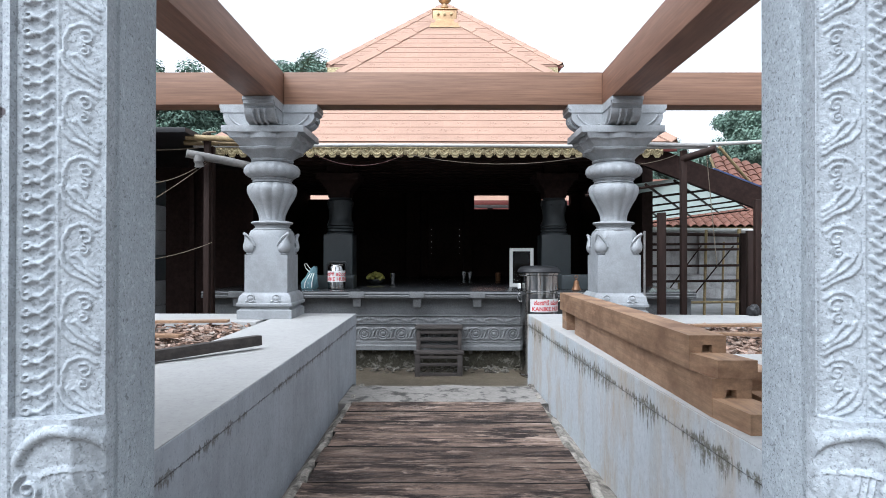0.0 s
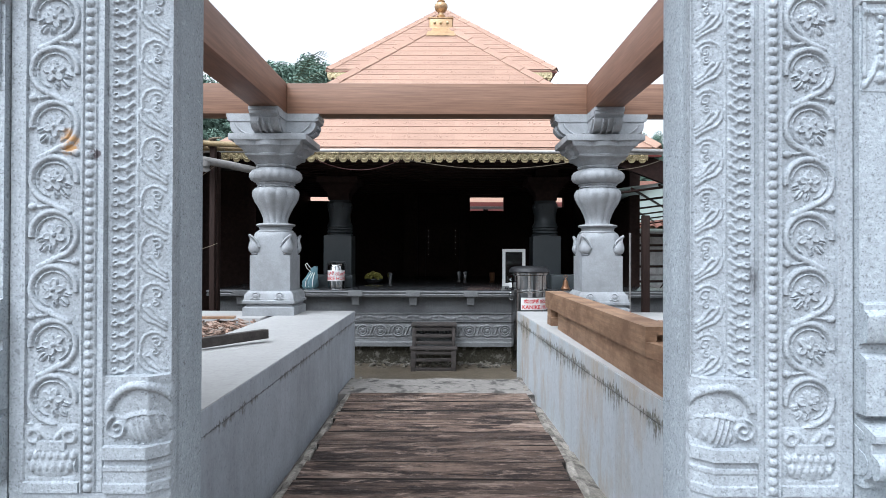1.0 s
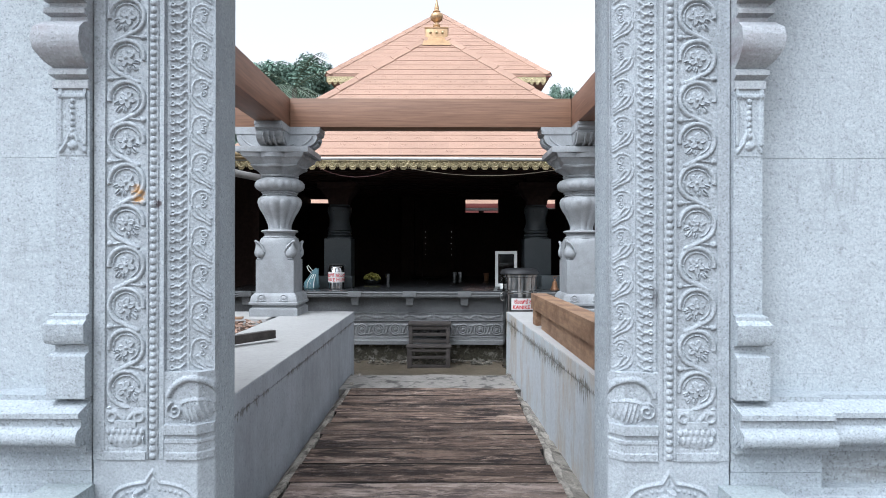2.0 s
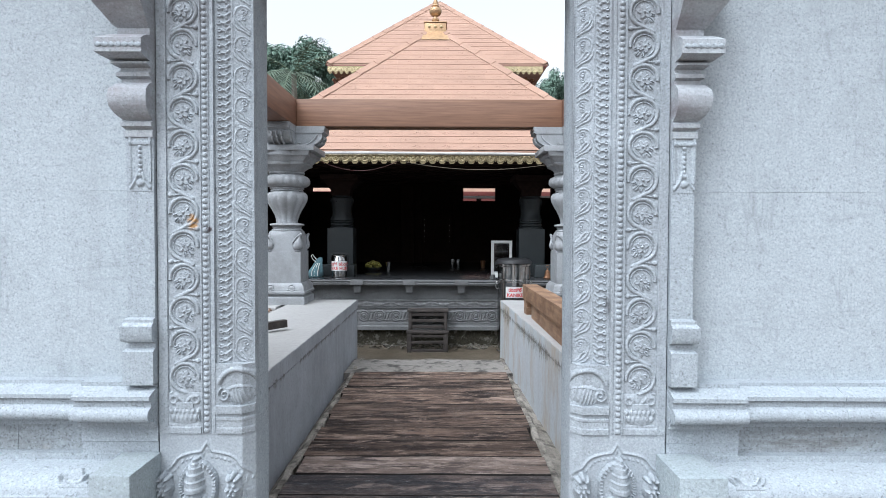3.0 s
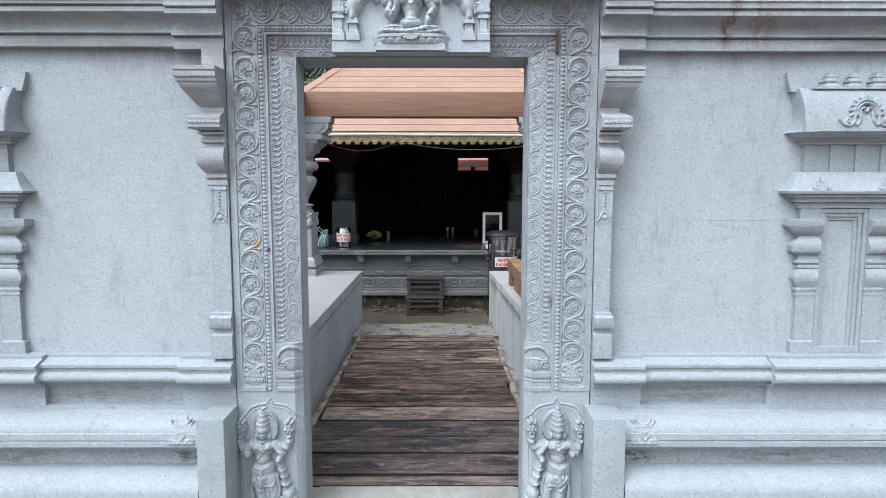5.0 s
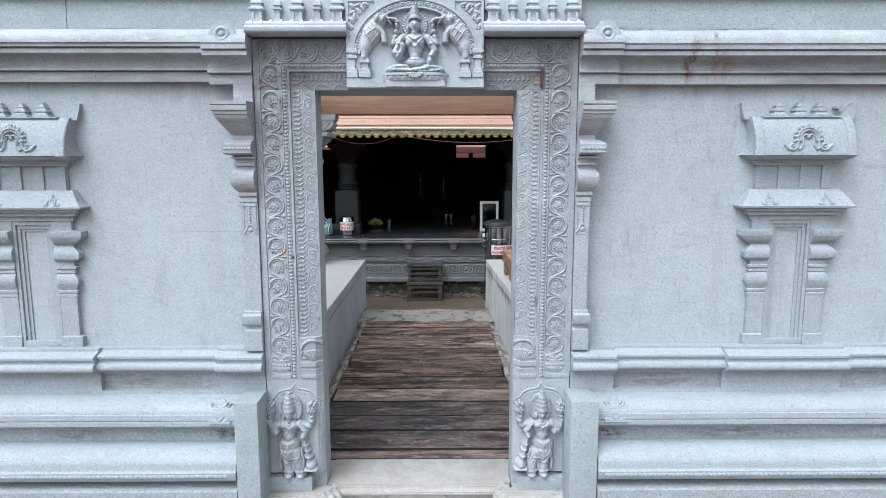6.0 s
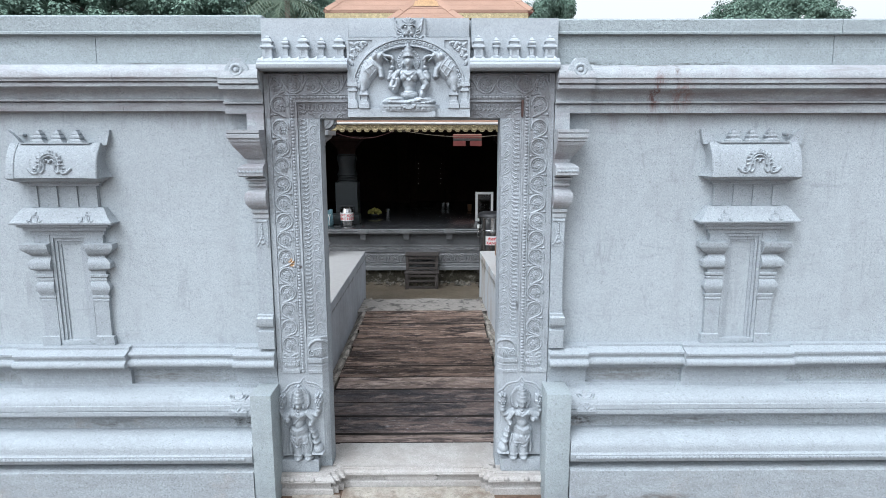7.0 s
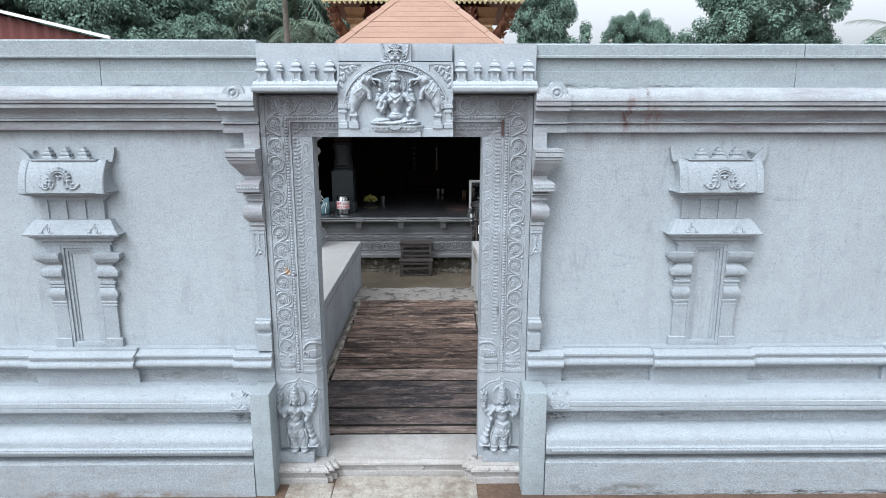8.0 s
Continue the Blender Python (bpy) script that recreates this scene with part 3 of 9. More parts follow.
def merge(parts, k=0.006):
    """Rounded forms that flow into one another."""
    out = parts[0]
    for q in parts[1:]:
        both = (out > 0) & (q > 0)
        d = np.clip(1 - np.abs(out - q) / k, 0, 1)
        out = np.maximum(out, q) + np.where(both, k * 0.25 * d * d, 0)
    return out


# carving shapes, as heights over X, Z
def dome(X, Zz, cx, cz, rx, rz, h, turn=0.0, power=0.5):
    c, s = math.cos(turn), math.sin(turn)
    u, v = ((X - cx) * c + (Zz - cz) * s) / rx, (-(X - cx) * s + (Zz - cz) * c) / rz
    return h * np.clip(1 - u * u - v * v, 0, 1) ** power


def cord(X, Zz, pts, r, h):
    """A rounded ridge along a polyline of (x, z)."""
    out = np.zeros_like(X)
    for (ax, az), (bx, bz) in zip(pts, pts[1:]):
        dx, dz = bx - ax, bz - az
        t = np.clip(((X - ax) * dx + (Zz - az) * dz) / (dx * dx + dz * dz + 1e-12), 0, 1)
        d2 = (X - ax - t * dx) ** 2 + (Zz - az - t * dz) ** 2
        out = np.maximum(out, h * np.sqrt(np.clip(1 - d2 / (r * r), 0, 1)))
    return out


def ring(X, Zz, cx, cz, rad, r, h, a0=None, a1=None):
    d = np.hypot(X - cx, Zz - cz) - rad
    out = h * np.sqrt(np.clip(1 - (d / r) ** 2, 0, 1))
    if a0 is not None:
        a = (np.arctan2(Zz - cz, X - cx) - a0) % (2 * math.pi)
        out = np.where(a <= (a1 - a0), out, 0)
    return out


# ---------------- ground ----------------
GROUND_OUT, GROUND_IN = -0.095, -0.25
bm = bmesh.new()
N = 60
gx = [math.copysign(abs(u) ** 3, u) * 700 for u in np.linspace(-1, 1, N + 1)]
grid = [[bm.verts.new((x, 5 + y, GROUND_IN + 0.012 * noise.noise((x * 0.9, y * 0.9, 0)) if abs(x) < 30 and abs(y) < 30 else GROUND_IN)) for x in gx] for y in gx]
for j in range(N):
    for i in range(N):
        bm.faces.new((grid[j][i], grid[j][i + 1], grid[j + 1][i + 1], grid[j + 1][i]))
solid("ground", bm, earth, "brown trodden earth of the temple grounds", kind="structure")
# the forecourt outside lies a little higher than the wet court within
bm = bmesh.new()
cells = [[bm.verts.new((x, y, GROUND_OUT + 0.006 * noise.noise((x * 3, y * 3, 1)))) for x in np.linspace(-9, 9, 73)] for y in np.linspace(-9, 0.9, 41)]
for a, b in zip(cells, cells[1:]):
    for i in range(72):
        bm.faces.new((a[i], a[i + 1], b[i + 1], b[i]))
solid("forecourt_ground", bm, earth, "damp brown earth in front of the stone wall", kind="structure")

# ---------------- enclosure wall ----------------
WALL, BACK = 0.945, 1.36
DOOR_L, DOOR_R, JAMB = -0.553, 0.562, 0.325


def roll(y_in, y_out, z0, z1, n=8):
    """Points of a half-round, from below to above."""
    return [(y_in + (y_out - y_in) * math.sin(math.pi * i / n), z0 + (z1 - z0) * (1 - math.cos(math.pi * i / n)) / 2) for i in range(n + 1)]


def hood(y_in, y_out, z0, z1, n=8):
    """A curved hood that starts steep below and flattens towards its top."""
    return [(y_out + (y_in - y_out) * (1 - math.cos(math.pi / 2 * i / n)), z0 + (z1 - z0) * math.sin(math.pi / 2 * i / n)) for i in range(n + 1)]


def course(front):
    """Closes a front outline, from below to above, with the back of the wall."""
    return front + [(BACK, front[-1][1]), (BACK, front[0][1])]


CORNICE = [(0.895, 2.405), (0.895, 2.456), (0.905, 2.460), (0.872, 2.464), (0.872, 2.474), (0.890, 2.480), (0.893, 2.498), (0.884, 2.518), (0.858, 2.538), (0.81, 2.545), (0.81, 2.566), (0.82, 2.571), (0.798, 2.576), (0.798, 2.598)]
COURSES = {
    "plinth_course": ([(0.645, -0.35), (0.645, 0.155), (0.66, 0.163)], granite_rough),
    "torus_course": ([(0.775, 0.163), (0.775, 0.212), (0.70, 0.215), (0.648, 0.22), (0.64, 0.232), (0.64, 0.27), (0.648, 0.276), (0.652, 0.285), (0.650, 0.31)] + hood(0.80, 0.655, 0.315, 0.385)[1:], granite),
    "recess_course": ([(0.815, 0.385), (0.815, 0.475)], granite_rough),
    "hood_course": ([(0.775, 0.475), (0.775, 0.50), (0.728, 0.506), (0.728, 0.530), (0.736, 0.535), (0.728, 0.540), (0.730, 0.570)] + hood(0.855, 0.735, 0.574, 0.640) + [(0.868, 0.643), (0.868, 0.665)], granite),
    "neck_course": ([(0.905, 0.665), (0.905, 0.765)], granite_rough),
    "sill_course": ([(0.875, 0.765), (0.875, 0.783), (0.85, 0.788)] + roll(0.845, 0.826, 0.79, 0.838, 6) + [(0.852, 0.842), (0.852, 0.862), (0.84, 0.866), (0.84, 0.880), (0.85, 0.884), (0.90, 0.902), (0.90, 0.915)], granite),
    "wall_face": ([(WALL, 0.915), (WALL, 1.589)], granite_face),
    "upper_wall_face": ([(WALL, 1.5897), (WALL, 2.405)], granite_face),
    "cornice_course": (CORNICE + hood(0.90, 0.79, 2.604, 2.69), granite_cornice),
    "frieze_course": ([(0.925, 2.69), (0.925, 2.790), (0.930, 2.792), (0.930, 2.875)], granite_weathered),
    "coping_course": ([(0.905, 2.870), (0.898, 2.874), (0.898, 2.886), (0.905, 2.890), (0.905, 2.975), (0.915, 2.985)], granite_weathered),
}
# where the blocks of each course meet
JOINTS = {"coping_course": [2.63], "frieze_course": [2.6, -1.9], "cornice_course": [1.61, 3.4, -1.75], "hood_course": [-1.55, 2.55], "sill_course": [1.5], "plinth_course": [-2.3, 2.2],
          "torus_course": [3.0, -2.9], "wall_face": [3.17], "upper_wall_face": [3.17], "neck_course": [1.45, -1.4], "recess_course": [-1.9, 1.6]}


def enclosure(name, sides, label, drop=0.0, lift=0.0):
    wall = thing(name, label, "wall", kind="structure")
    for cname, (front, material) in COURSES.items():
        if cname == "cornice_course":
            front = [(y, z + lift * (1.0 if z < 2.6 else 0.4)) for y, z in front]
        if cname == "upper_wall_face":
            front = [(y, z + (lift if z > 2 else 0)) for y, z in front]
        if cname == "coping_course":
            front = [(y, z - (drop if z > 2.9 else 0)) for y, z in front]
        x0, x1 = sides
        cuts = [x0] + sorted(j for j in JOINTS.get(cname, []) if x0 < j < x1) + [x1]
        for a, b in zip(cuts, cuts[1:]):
            gap = 0.0022 if cname in ("coping_course", "frieze_course") else 0.0007
            g0, g1 = (gap if a != x0 else 0), (gap if b != x1 else 0)
            inner0 = 0.125 if (cname in ("plinth_course", "torus_course", "recess_course", "hood_course") and a == x0 and x0 > 0) else 0
            inner1 = 0.125 if (cname in ("plinth_course", "torus_course", "recess_course", "hood_course") and b == x1 and x1 < 0) else 0
            part(cname, extrude(bmesh.new(), course(front), a + g0 + inner0, b - g1 - inner1), material, wall, smooth=35)
    return wall


wall_w = enclosure("wall_south_west", (-8.0, DOOR_L - JAMB - 0.004), "pale grey granite enclosure wall with moulded courses", lift=0.016)
wall_e = enclosure("wall_south_east", (DOOR_R + JAMB + 0.004, 8.0), "pale grey granite enclosure wall with moulded courses", 0.022)


def bead_row(bm, x0, x1, y, z, r, pitch):
    n = int((x1 - x0) / pitch)
    for i in range(n):
        c = x0 + (i + 0.5) * pitch
        bmesh.ops.create_icosphere(bm, subdivisions=1, radius=r, matrix=Matrix.Translation((c, y, z)) @ Matrix.Diagonal((1.15, 0.6, 0.9, 1)))
    return bm


part("bead_moulding", bead_row(bmesh.new(), -4.2, -1.05, 0.639, 0.251, 0.015, 0.026), granite, wall_w)
part("bead_moulding", bead_row(bmesh.new(), 1.05, 4.6, 0.639, 0.251, 0.015, 0.026), granite, wall_e)

# projections of the sill under pilasters and niches, and the pilasters
PIL_SHAFT = [(0.062, 0.115, 0.915), (0.062, 0.115, 1.03), (0.058, 0.105, 1.036), (0.05, 0.095, 1.04), (0.05, 0.095, 1.058), (0.064, 0.115, 1.064), (0.068, 0.122, 1.075), (0.068, 0.122, 1.118), (0.06, 0.11, 1.13), (0.06, 0.11, 1.14), (0.05, 0.095, 1.146), (0.05, 0.095, 1.76)]
PIL_POT = [(0.05, 0.095, 1.76), (0.056, 0.102, 1.765), (0.056, 0.102, 1.785), (0.05, 0.095, 1.79), (0.062, 0.11, 1.8), (0.062, 0.11, 1.812), (0.055, 0.1, 1.82), (0.07, 0.122, 1.835), (0.084, 0.143, 1.86), (0.088, 0.148, 1.89), (0.084, 0.143, 1.92), (0.07, 0.122, 1.94), (0.058, 0.106, 1.946)]
PIL_CUSHION = [(0.058, 0.106, 1.946), (0.058, 0.106, 1.958), (0.07, 0.12, 1.965), (0.07, 0.12, 1.978), (0.06, 0.108, 1.984), (0.06, 0.108, 1.996), (0.08, 0.135, 2.004), (0.08, 0.135, 2.012), (0.066, 0.115, 2.018), (0.1, 0.16, 2.024), (0.112, 0.175, 2.032), (0.112, 0.175, 2.078), (0.1, 0.16, 2.088), (0.082, 0.135, 2.1), (0.066, 0.115, 2.104)]
PIL_ABACUS = [(0.066, 0.115, 2.104), (0.066, 0.115, 2.128), (0.076, 0.126, 2.134), (0.1, 0.155, 2.17), (0.125, 0.185, 2.205), (0.136, 0.2, 2.224), (0.136, 0.2, 2.232), (0.142, 0.208, 2.236), (0.142, 0.208, 2.25), (0.15, 0.218, 2.256), (0.15, 0.218, 2.276), (0.145, 0.21, 2.28), (0.15, 0.218, 2.286), (0.15, 0.218, 2.303), (0.06, 0.1, 2.306), (0.06, 0.1, 2.406)]


BEAD = finish(bead_row(bmesh.new(), -0.011, 0.011, 0, 0, 0.011, 0.022), "bead", granite)


def wall_pilaster(x, lo=-1.0, hi=1.0):
    p = thing("wall_pilaster", "grey granite half pilaster with ringed capital against the wall", "pilaster", at=(x, 0, 0), group="pilasters along the wall")
    for name, prof, m in (("shaft", PIL_SHAFT, granite), ("pot", PIL_POT, granite_cornice), ("cushion", PIL_CUSHION, granite_cornice), ("abacus", PIL_ABACUS, granite_cornice)):
        bm = pilaster(bmesh.new(), prof, 0, WALL)
        for v in bm.verts:
            # it dies into the door frame
            v.co.x = min(max(v.co.x, lo), hi)
        part(name, bm, m, p)

    def pendant(X, Zz):
        out = 0.004 * ((np.abs(X - 0.046) > 0.036) & (Zz > 0.03)) + 0.005 * (np.abs(Zz - 0.165) < 0.006)
        for i in range(7):
            out = np.maximum(out, dome(X, Zz, 0.046, 0.15 - i * 0.016, 0.009, 0.008, 0.007))
        out = np.maximum(out, dome(X, Zz, 0.046, 0.028, 0.017, 0.012, 0.008))
        for s in (-1, 1):
            out = np.maximum(out, cord(X, Zz, [(0.046 + s * 0.01, 0.06), (0.046 + s * 0.02, 0.035), (0.046 + s * 0.04, 0.012)], 0.006, 0.006))
        return out
    ob = part("pendant_carving", relief("pendant_carving", 0.092, 0.19, 0.003, pendant, granite), None, p)
    ob.location = (max(-0.046, lo + 0.004) if hi > 0.05 else hi - 0.083, WALL - 0.0965, 1.58)
    ob.scale.x = 1.0 if lo < -0.05 and hi > 0.05 else 0.82
    for k in range(10):
        if lo < -0.099 + 0.022 * k < hi:
            ob = part("bead", BEAD, None, p)
            ob.location = (-0.099 + 0.022 * k, WALL - 0.175, 2.055)
    return p


wall_pilaster(-0.925, hi=DOOR_L - JAMB - 0.004 + 0.925)
wall_pilaster(0.920, lo=DOOR_R + JAMB + 0.004 - 0.920)
wall_pilaster(3.66)


def sill_step(x0, x1, wall, out=0.035):
    front = [(0.905 - out, 0.655), (0.905 - out, 0.705), (0.885 - out * 0.5, 0.708), (0.885 - out * 0.5, 0.765), (0.875 - out, 0.766), (0.875 - out, 0.783), (0.86 - out, 0.79), (0.85 - out, 0.80)]
    front += [(y - out, z + 0.001) for y, z in roll(0.845, 0.826, 0.79, 0.838, 6)] + [(0.852 - out, 0.843), (0.852 - out, 0.863), (0.84 - out, 0.867), (0.84 - out, 0.881), (0.85 - out, 0.885), (0.90 - out, 0.903), (0.90 - out, 0.917)]
    part("sill_projection", extrude(bmesh.new(), course(front), x0, x1), granite, wall, smooth=35)


for x0, x1, w in ((-1.15, DOOR_L - JAMB - 0.006, wall_w), (DOOR_R + JAMB + 0.006, 1.145, wall_e), (-2.56, -1.84, wall_w), (1.78, 2.48, wall_e), (3.44, 3.88, wall_e)):
    sill_step(x0, x1, w)
for x0, x1, w in ((-1.12, DOOR_L - JAMB - 0.006, wall_w), (DOOR_R + JAMB + 0.006, 1.11, wall_e), (3.5, 3.82, wall_e)):
    part("cornice_projection", extrude(bmesh.new(), course([(y - 0.032, z - 0.002) for y, z in CORNICE] + hood(0.89, 0.76, 2.604, 2.693)), x0, x1), granite_cornice, w, smooth=35)


def rosette_shield(w, h, sp=1.0):
    def f(X, Zz):
        u = X / w - 0.5
        out = 0.012 * (np.abs(u) < 0.5 * np.clip(1.15 - (Zz / h) ** 2 * 0.75, 0, 1))
        out = np.maximum(out, 0.012 + ring(X, Zz, w / 2, h * 0.45, h * 0.24, h * 0.07, 0.010))
        out = np.maximum(out, np.where(out > 0.001, 0.012 + dome(X, Zz, w / 2, h * 0.45, h * 0.13, h * 0.13, 0.014), 0))
        return np.where(np.abs(u) < 0.5 * np.clip(1.15 - (Zz / h) ** 2 * 0.75, 0, 1), out, 0)
    return f


shield = relief("rosette", 0.15, 0.13, 0.004, rosette_shield(0.15, 0.13), granite, cut=True)
for x, w in ((-1.01, wall_w), (1.02, wall_e)):
    ob = part("rosette", shield, None, w)
    ob.matrix_basis = pose(x - 0.075, 0.775, 2.59, -8)

# ---------------- carved doorway ----------------
doorway = thing("stone_doorway", "carved grey granite door frame with scrolls and beads", "doorway", at=(0, 0, 0), kind="structure")
JAMB_Y, JAMB_BACK = 0.872, 1.065


def vine(X, Zz, cx, r, z0, n):
    """A climbing vine: coils that open in turn to either side, each round a flower with a hanging petal."""
    out = np.zeros_like(X)
    pitch = r * 2.05
    for i in range(n):
        cz = z0 + r + i * pitch
        s = 1 if i % 2 == 0 else -1
        rows = slice(max(0, int((cz - 1.7 * r) / RELIEF_STEP)), int((cz + 1.7 * r) / RELIEF_STEP) + 2)
        x_, z_ = X[rows], Zz[rows]
        if x_.size == 0:
            continue
        a0, a1 = (-0.15, 4.55) if s > 0 else (-1.41, 3.29)
        o = ring(x_, z_, cx, cz, r * 0.86, r * 0.13, 0.016, a0, a1)
        o = np.maximum(o, ring(x_, z_, cx, cz, r * 0.64, r * 0.075, 0.011, a0 + 0.2, a1 - 0.1))
        fx, fz = cx - s * r * 0.02, cz - r * 0.02
        # broad lobed leaf that hangs through the opening, lower than the flower
        for a, L, w_ in ((-0.85, 0.62, 0.21), (-0.32, 0.50, 0.16), (-1.38, 0.50, 0.16)):
            t = a if s > 0 else math.pi - a
            lx, lz = fx + L * r * math.cos(t), fz + L * r * math.sin(t)
            o = np.maximum(o, dome(x_, z_, lx, lz, r * 0.32, r * w_, 0.013, t) - 0.004 * dome(x_, z_, lx, lz, r * 0.3, r * 0.03, 1.0, t))
        near = np.hypot(x_ - fx, z_ - fz)
        o = np.where(near < r * 0.44, 0.003, o)
        for k in range(5):
            a = 0.7 * i + 2 * math.pi * k / 5
            px, pz = fx + 0.255 * r * math.cos(a), fz + 0.255 * r * math.sin(a)
            o = np.maximum(o, dome(x_, z_, px, pz, r * 0.215, r * 0.165, 0.019, a) - 0.008 * dome(x_, z_, px, pz, r * 0.15, r * 0.10, 1.0, a))
        o = np.maximum(o, dome(x_, z_, fx, fz, r * 0.10, r * 0.10, 0.023))
        # stem to the next coil and a side bud
        o = np.maximum(o, cord(x_, z_, [(cx - s * 0.18 * r, cz - 0.86 * r), (cx + s * 0.18 * r, cz - 1.05 * r), (cx + s * 0.55 * r, cz - 1.22 * r)], r * 0.13, 0.016))
        o = np.maximum(o, cord(x_, z_, [(cx - s * 0.1 * r, cz - 0.95 * r), (cx - s * 0.6 * r, cz - 1.02 * r)], r * 0.09, 0.012))
        o = np.maximum(o, dome(x_, z_, cx - s * 0.82 * r, cz - 1.02 * r, r * 0.2, r * 0.16, 0.017))
        out[rows] = np.maximum(out[rows], o)
    return out


def flames(X, Zz, cx, w, z0, z1, pitch):
    """A ladder of small S-shaped tongues with curled tips."""
    out = np.zeros_like(X)
    v = (Zz - z0) % pitch
    for k in (-1, 0, 1):
        c = pitch * (0.5 + k)
        out = np.maximum(out, cord(X, v, [(cx - 0.42 * w, c - 0.20 * pitch), (cx - 0.15 * w, c - 0.05 * pitch), (cx + 0.15 * w, c - 0.10 * pitch), (cx + 0.46 * w, c + 0.35 * pitch)], pitch * 0.16, 0.013))
        out = np.maximum(out, ring(X, v, cx - 0.30 * w, c - 0.05 * pitch, pitch * 0.20, pitch * 0.10, 0.015))
        out = np.maximum(out, dome(X, v, cx + 0.22 * w, c - 0.28 * pitch, w * 0.16, pitch * 0.2, 0.012, 0.5))
    return np.where((Zz > z0) & (Zz < z1), out, 0)


def curls(X, Zz, cx, w, z0, z1, pitch):
    """Leaves that follow one another, each with a rim, three coils and two slanting ribs."""
    out = np.zeros_like(X)
    v = (Zz - z0) % pitch
    for k in (-1, 0, 1):
        c = pitch * (0.5 + k)
        # an arched rim over a double-coiled eye, and three ribs that sweep down and across below it
        out = np.maximum(out, cord(X, v, [(cx - 0.40 * w, c - 0.04 * pitch), (cx - 0.42 * w, c + 0.14 * pitch), (cx - 0.28 * w, c + 0.31 * pitch), (cx - 0.02 * w, c + 0.38 * pitch), (cx + 0.24 * w, c + 0.36 * pitch), (cx + 0.42 * w, c + 0.28 * pitch)], 0.0034, 0.012))
        for ex, ez, r0, a0 in ((0.14, 0.17, 0.0125, 2.2), (0.10, -0.02, 0.0090, 1.6)):
            coil = [(cx + ex * w + r0 * (1 - a / 8.5) * math.cos(a0 - a), c + ez * pitch + r0 * (1 - a / 8.5) * math.sin(a0 - a)) for a in np.linspace(0, 7.0, 15)]
            out = np.maximum(out, cord(X, v, coil, 0.0026, 0.013))
        for x0, d in ((-0.46, 0.0), (-0.30, 0.085), (-0.14, 0.165)):
            out = np.maximum(out, cord(X, v, [(cx + x0 * w, c + (-0.06 - 0.2 * d) * pitch), (cx + (x0 + 0.05) * w, c + (-0.24 + d) * pitch), (cx + (x0 + 0.26) * w, c + (-0.37 + d) * pitch), (cx + 0.20 * w, c + (-0.46 + d) * pitch), (cx + 0.46 * w, c + (-0.56 + d) * pitch)], 0.0040, 0.014))
    return np.where((Zz > z0) & (Zz < z1), 0.72 * out, 0)


RELIEF_STEP = 0.0021
J_Z0, J_Z1 = 0.738, 2.375


def bands(U, V, v0, v1, foot=0.0):
    """The bands of the frame: U from its outer edge inwards, V along it."""
    out = 0.012 * ((U < 0.006) | (U > 0.296)) + 0.003
    out = np.maximum(out, 0.015 * (np.abs(U - 0.123) < 0.003) + 0.003)
    coils = max(1, round((v1 - v0) / 0.1168))
    out = np.maximum(out, vine(U, V, 0.063, (v1 - v0) / coils / 2.05, v0, coils))
    s = (V / 0.020) % 1 - 0.5
    out = np.maximum(out, 0.010 * (np.abs(U - 0.139) < 0.014))
    out = np.maximum(out, 0.010 + 0.013 * np.sqrt(np.clip(1 - (s / 0.48) ** 2 - ((U - 0.139) / 0.0098) ** 2, 0, 1)) * (np.abs(U - 0.139) < 0.0098))
    out = np.where(np.abs(U - 0.139) < 0.014, out, np.where(np.abs(out - 0.010) < 1e-9, 0.003, out))
    out = np.maximum(out, 0.009 * (np.abs(U - 0.163) < 0.006))
    out = np.maximum(out, 0.006 * (np.abs(U - 0.176) < 0.004))
    out = np.maximum(out, 0.007 * (np.abs(U - 0.228) < 0.002))
    out = np.maximum(out, flames(U, V, 0.200, 0.040, v0 + foot, v1, 0.0255))
    return np.maximum(out, curls(U, V, 0.259, 0.056, v0 + foot, v1, 0.105))


SPLAY = 0.036


def frame_plane(U, end=0.299):
    """The frame's ground: flat under vine and beads, then a small step and a slope back towards the opening."""
    return np.where(U < 0.169, SPLAY, np.clip((SPLAY - 0.009) * (end - U) / (end - 0.169), 0, None))


def chamfer_plane(X):
    return np.clip(np.where(X < JAMB - SPLAY, SPLAY, JAMB - X), 0, SPLAY)


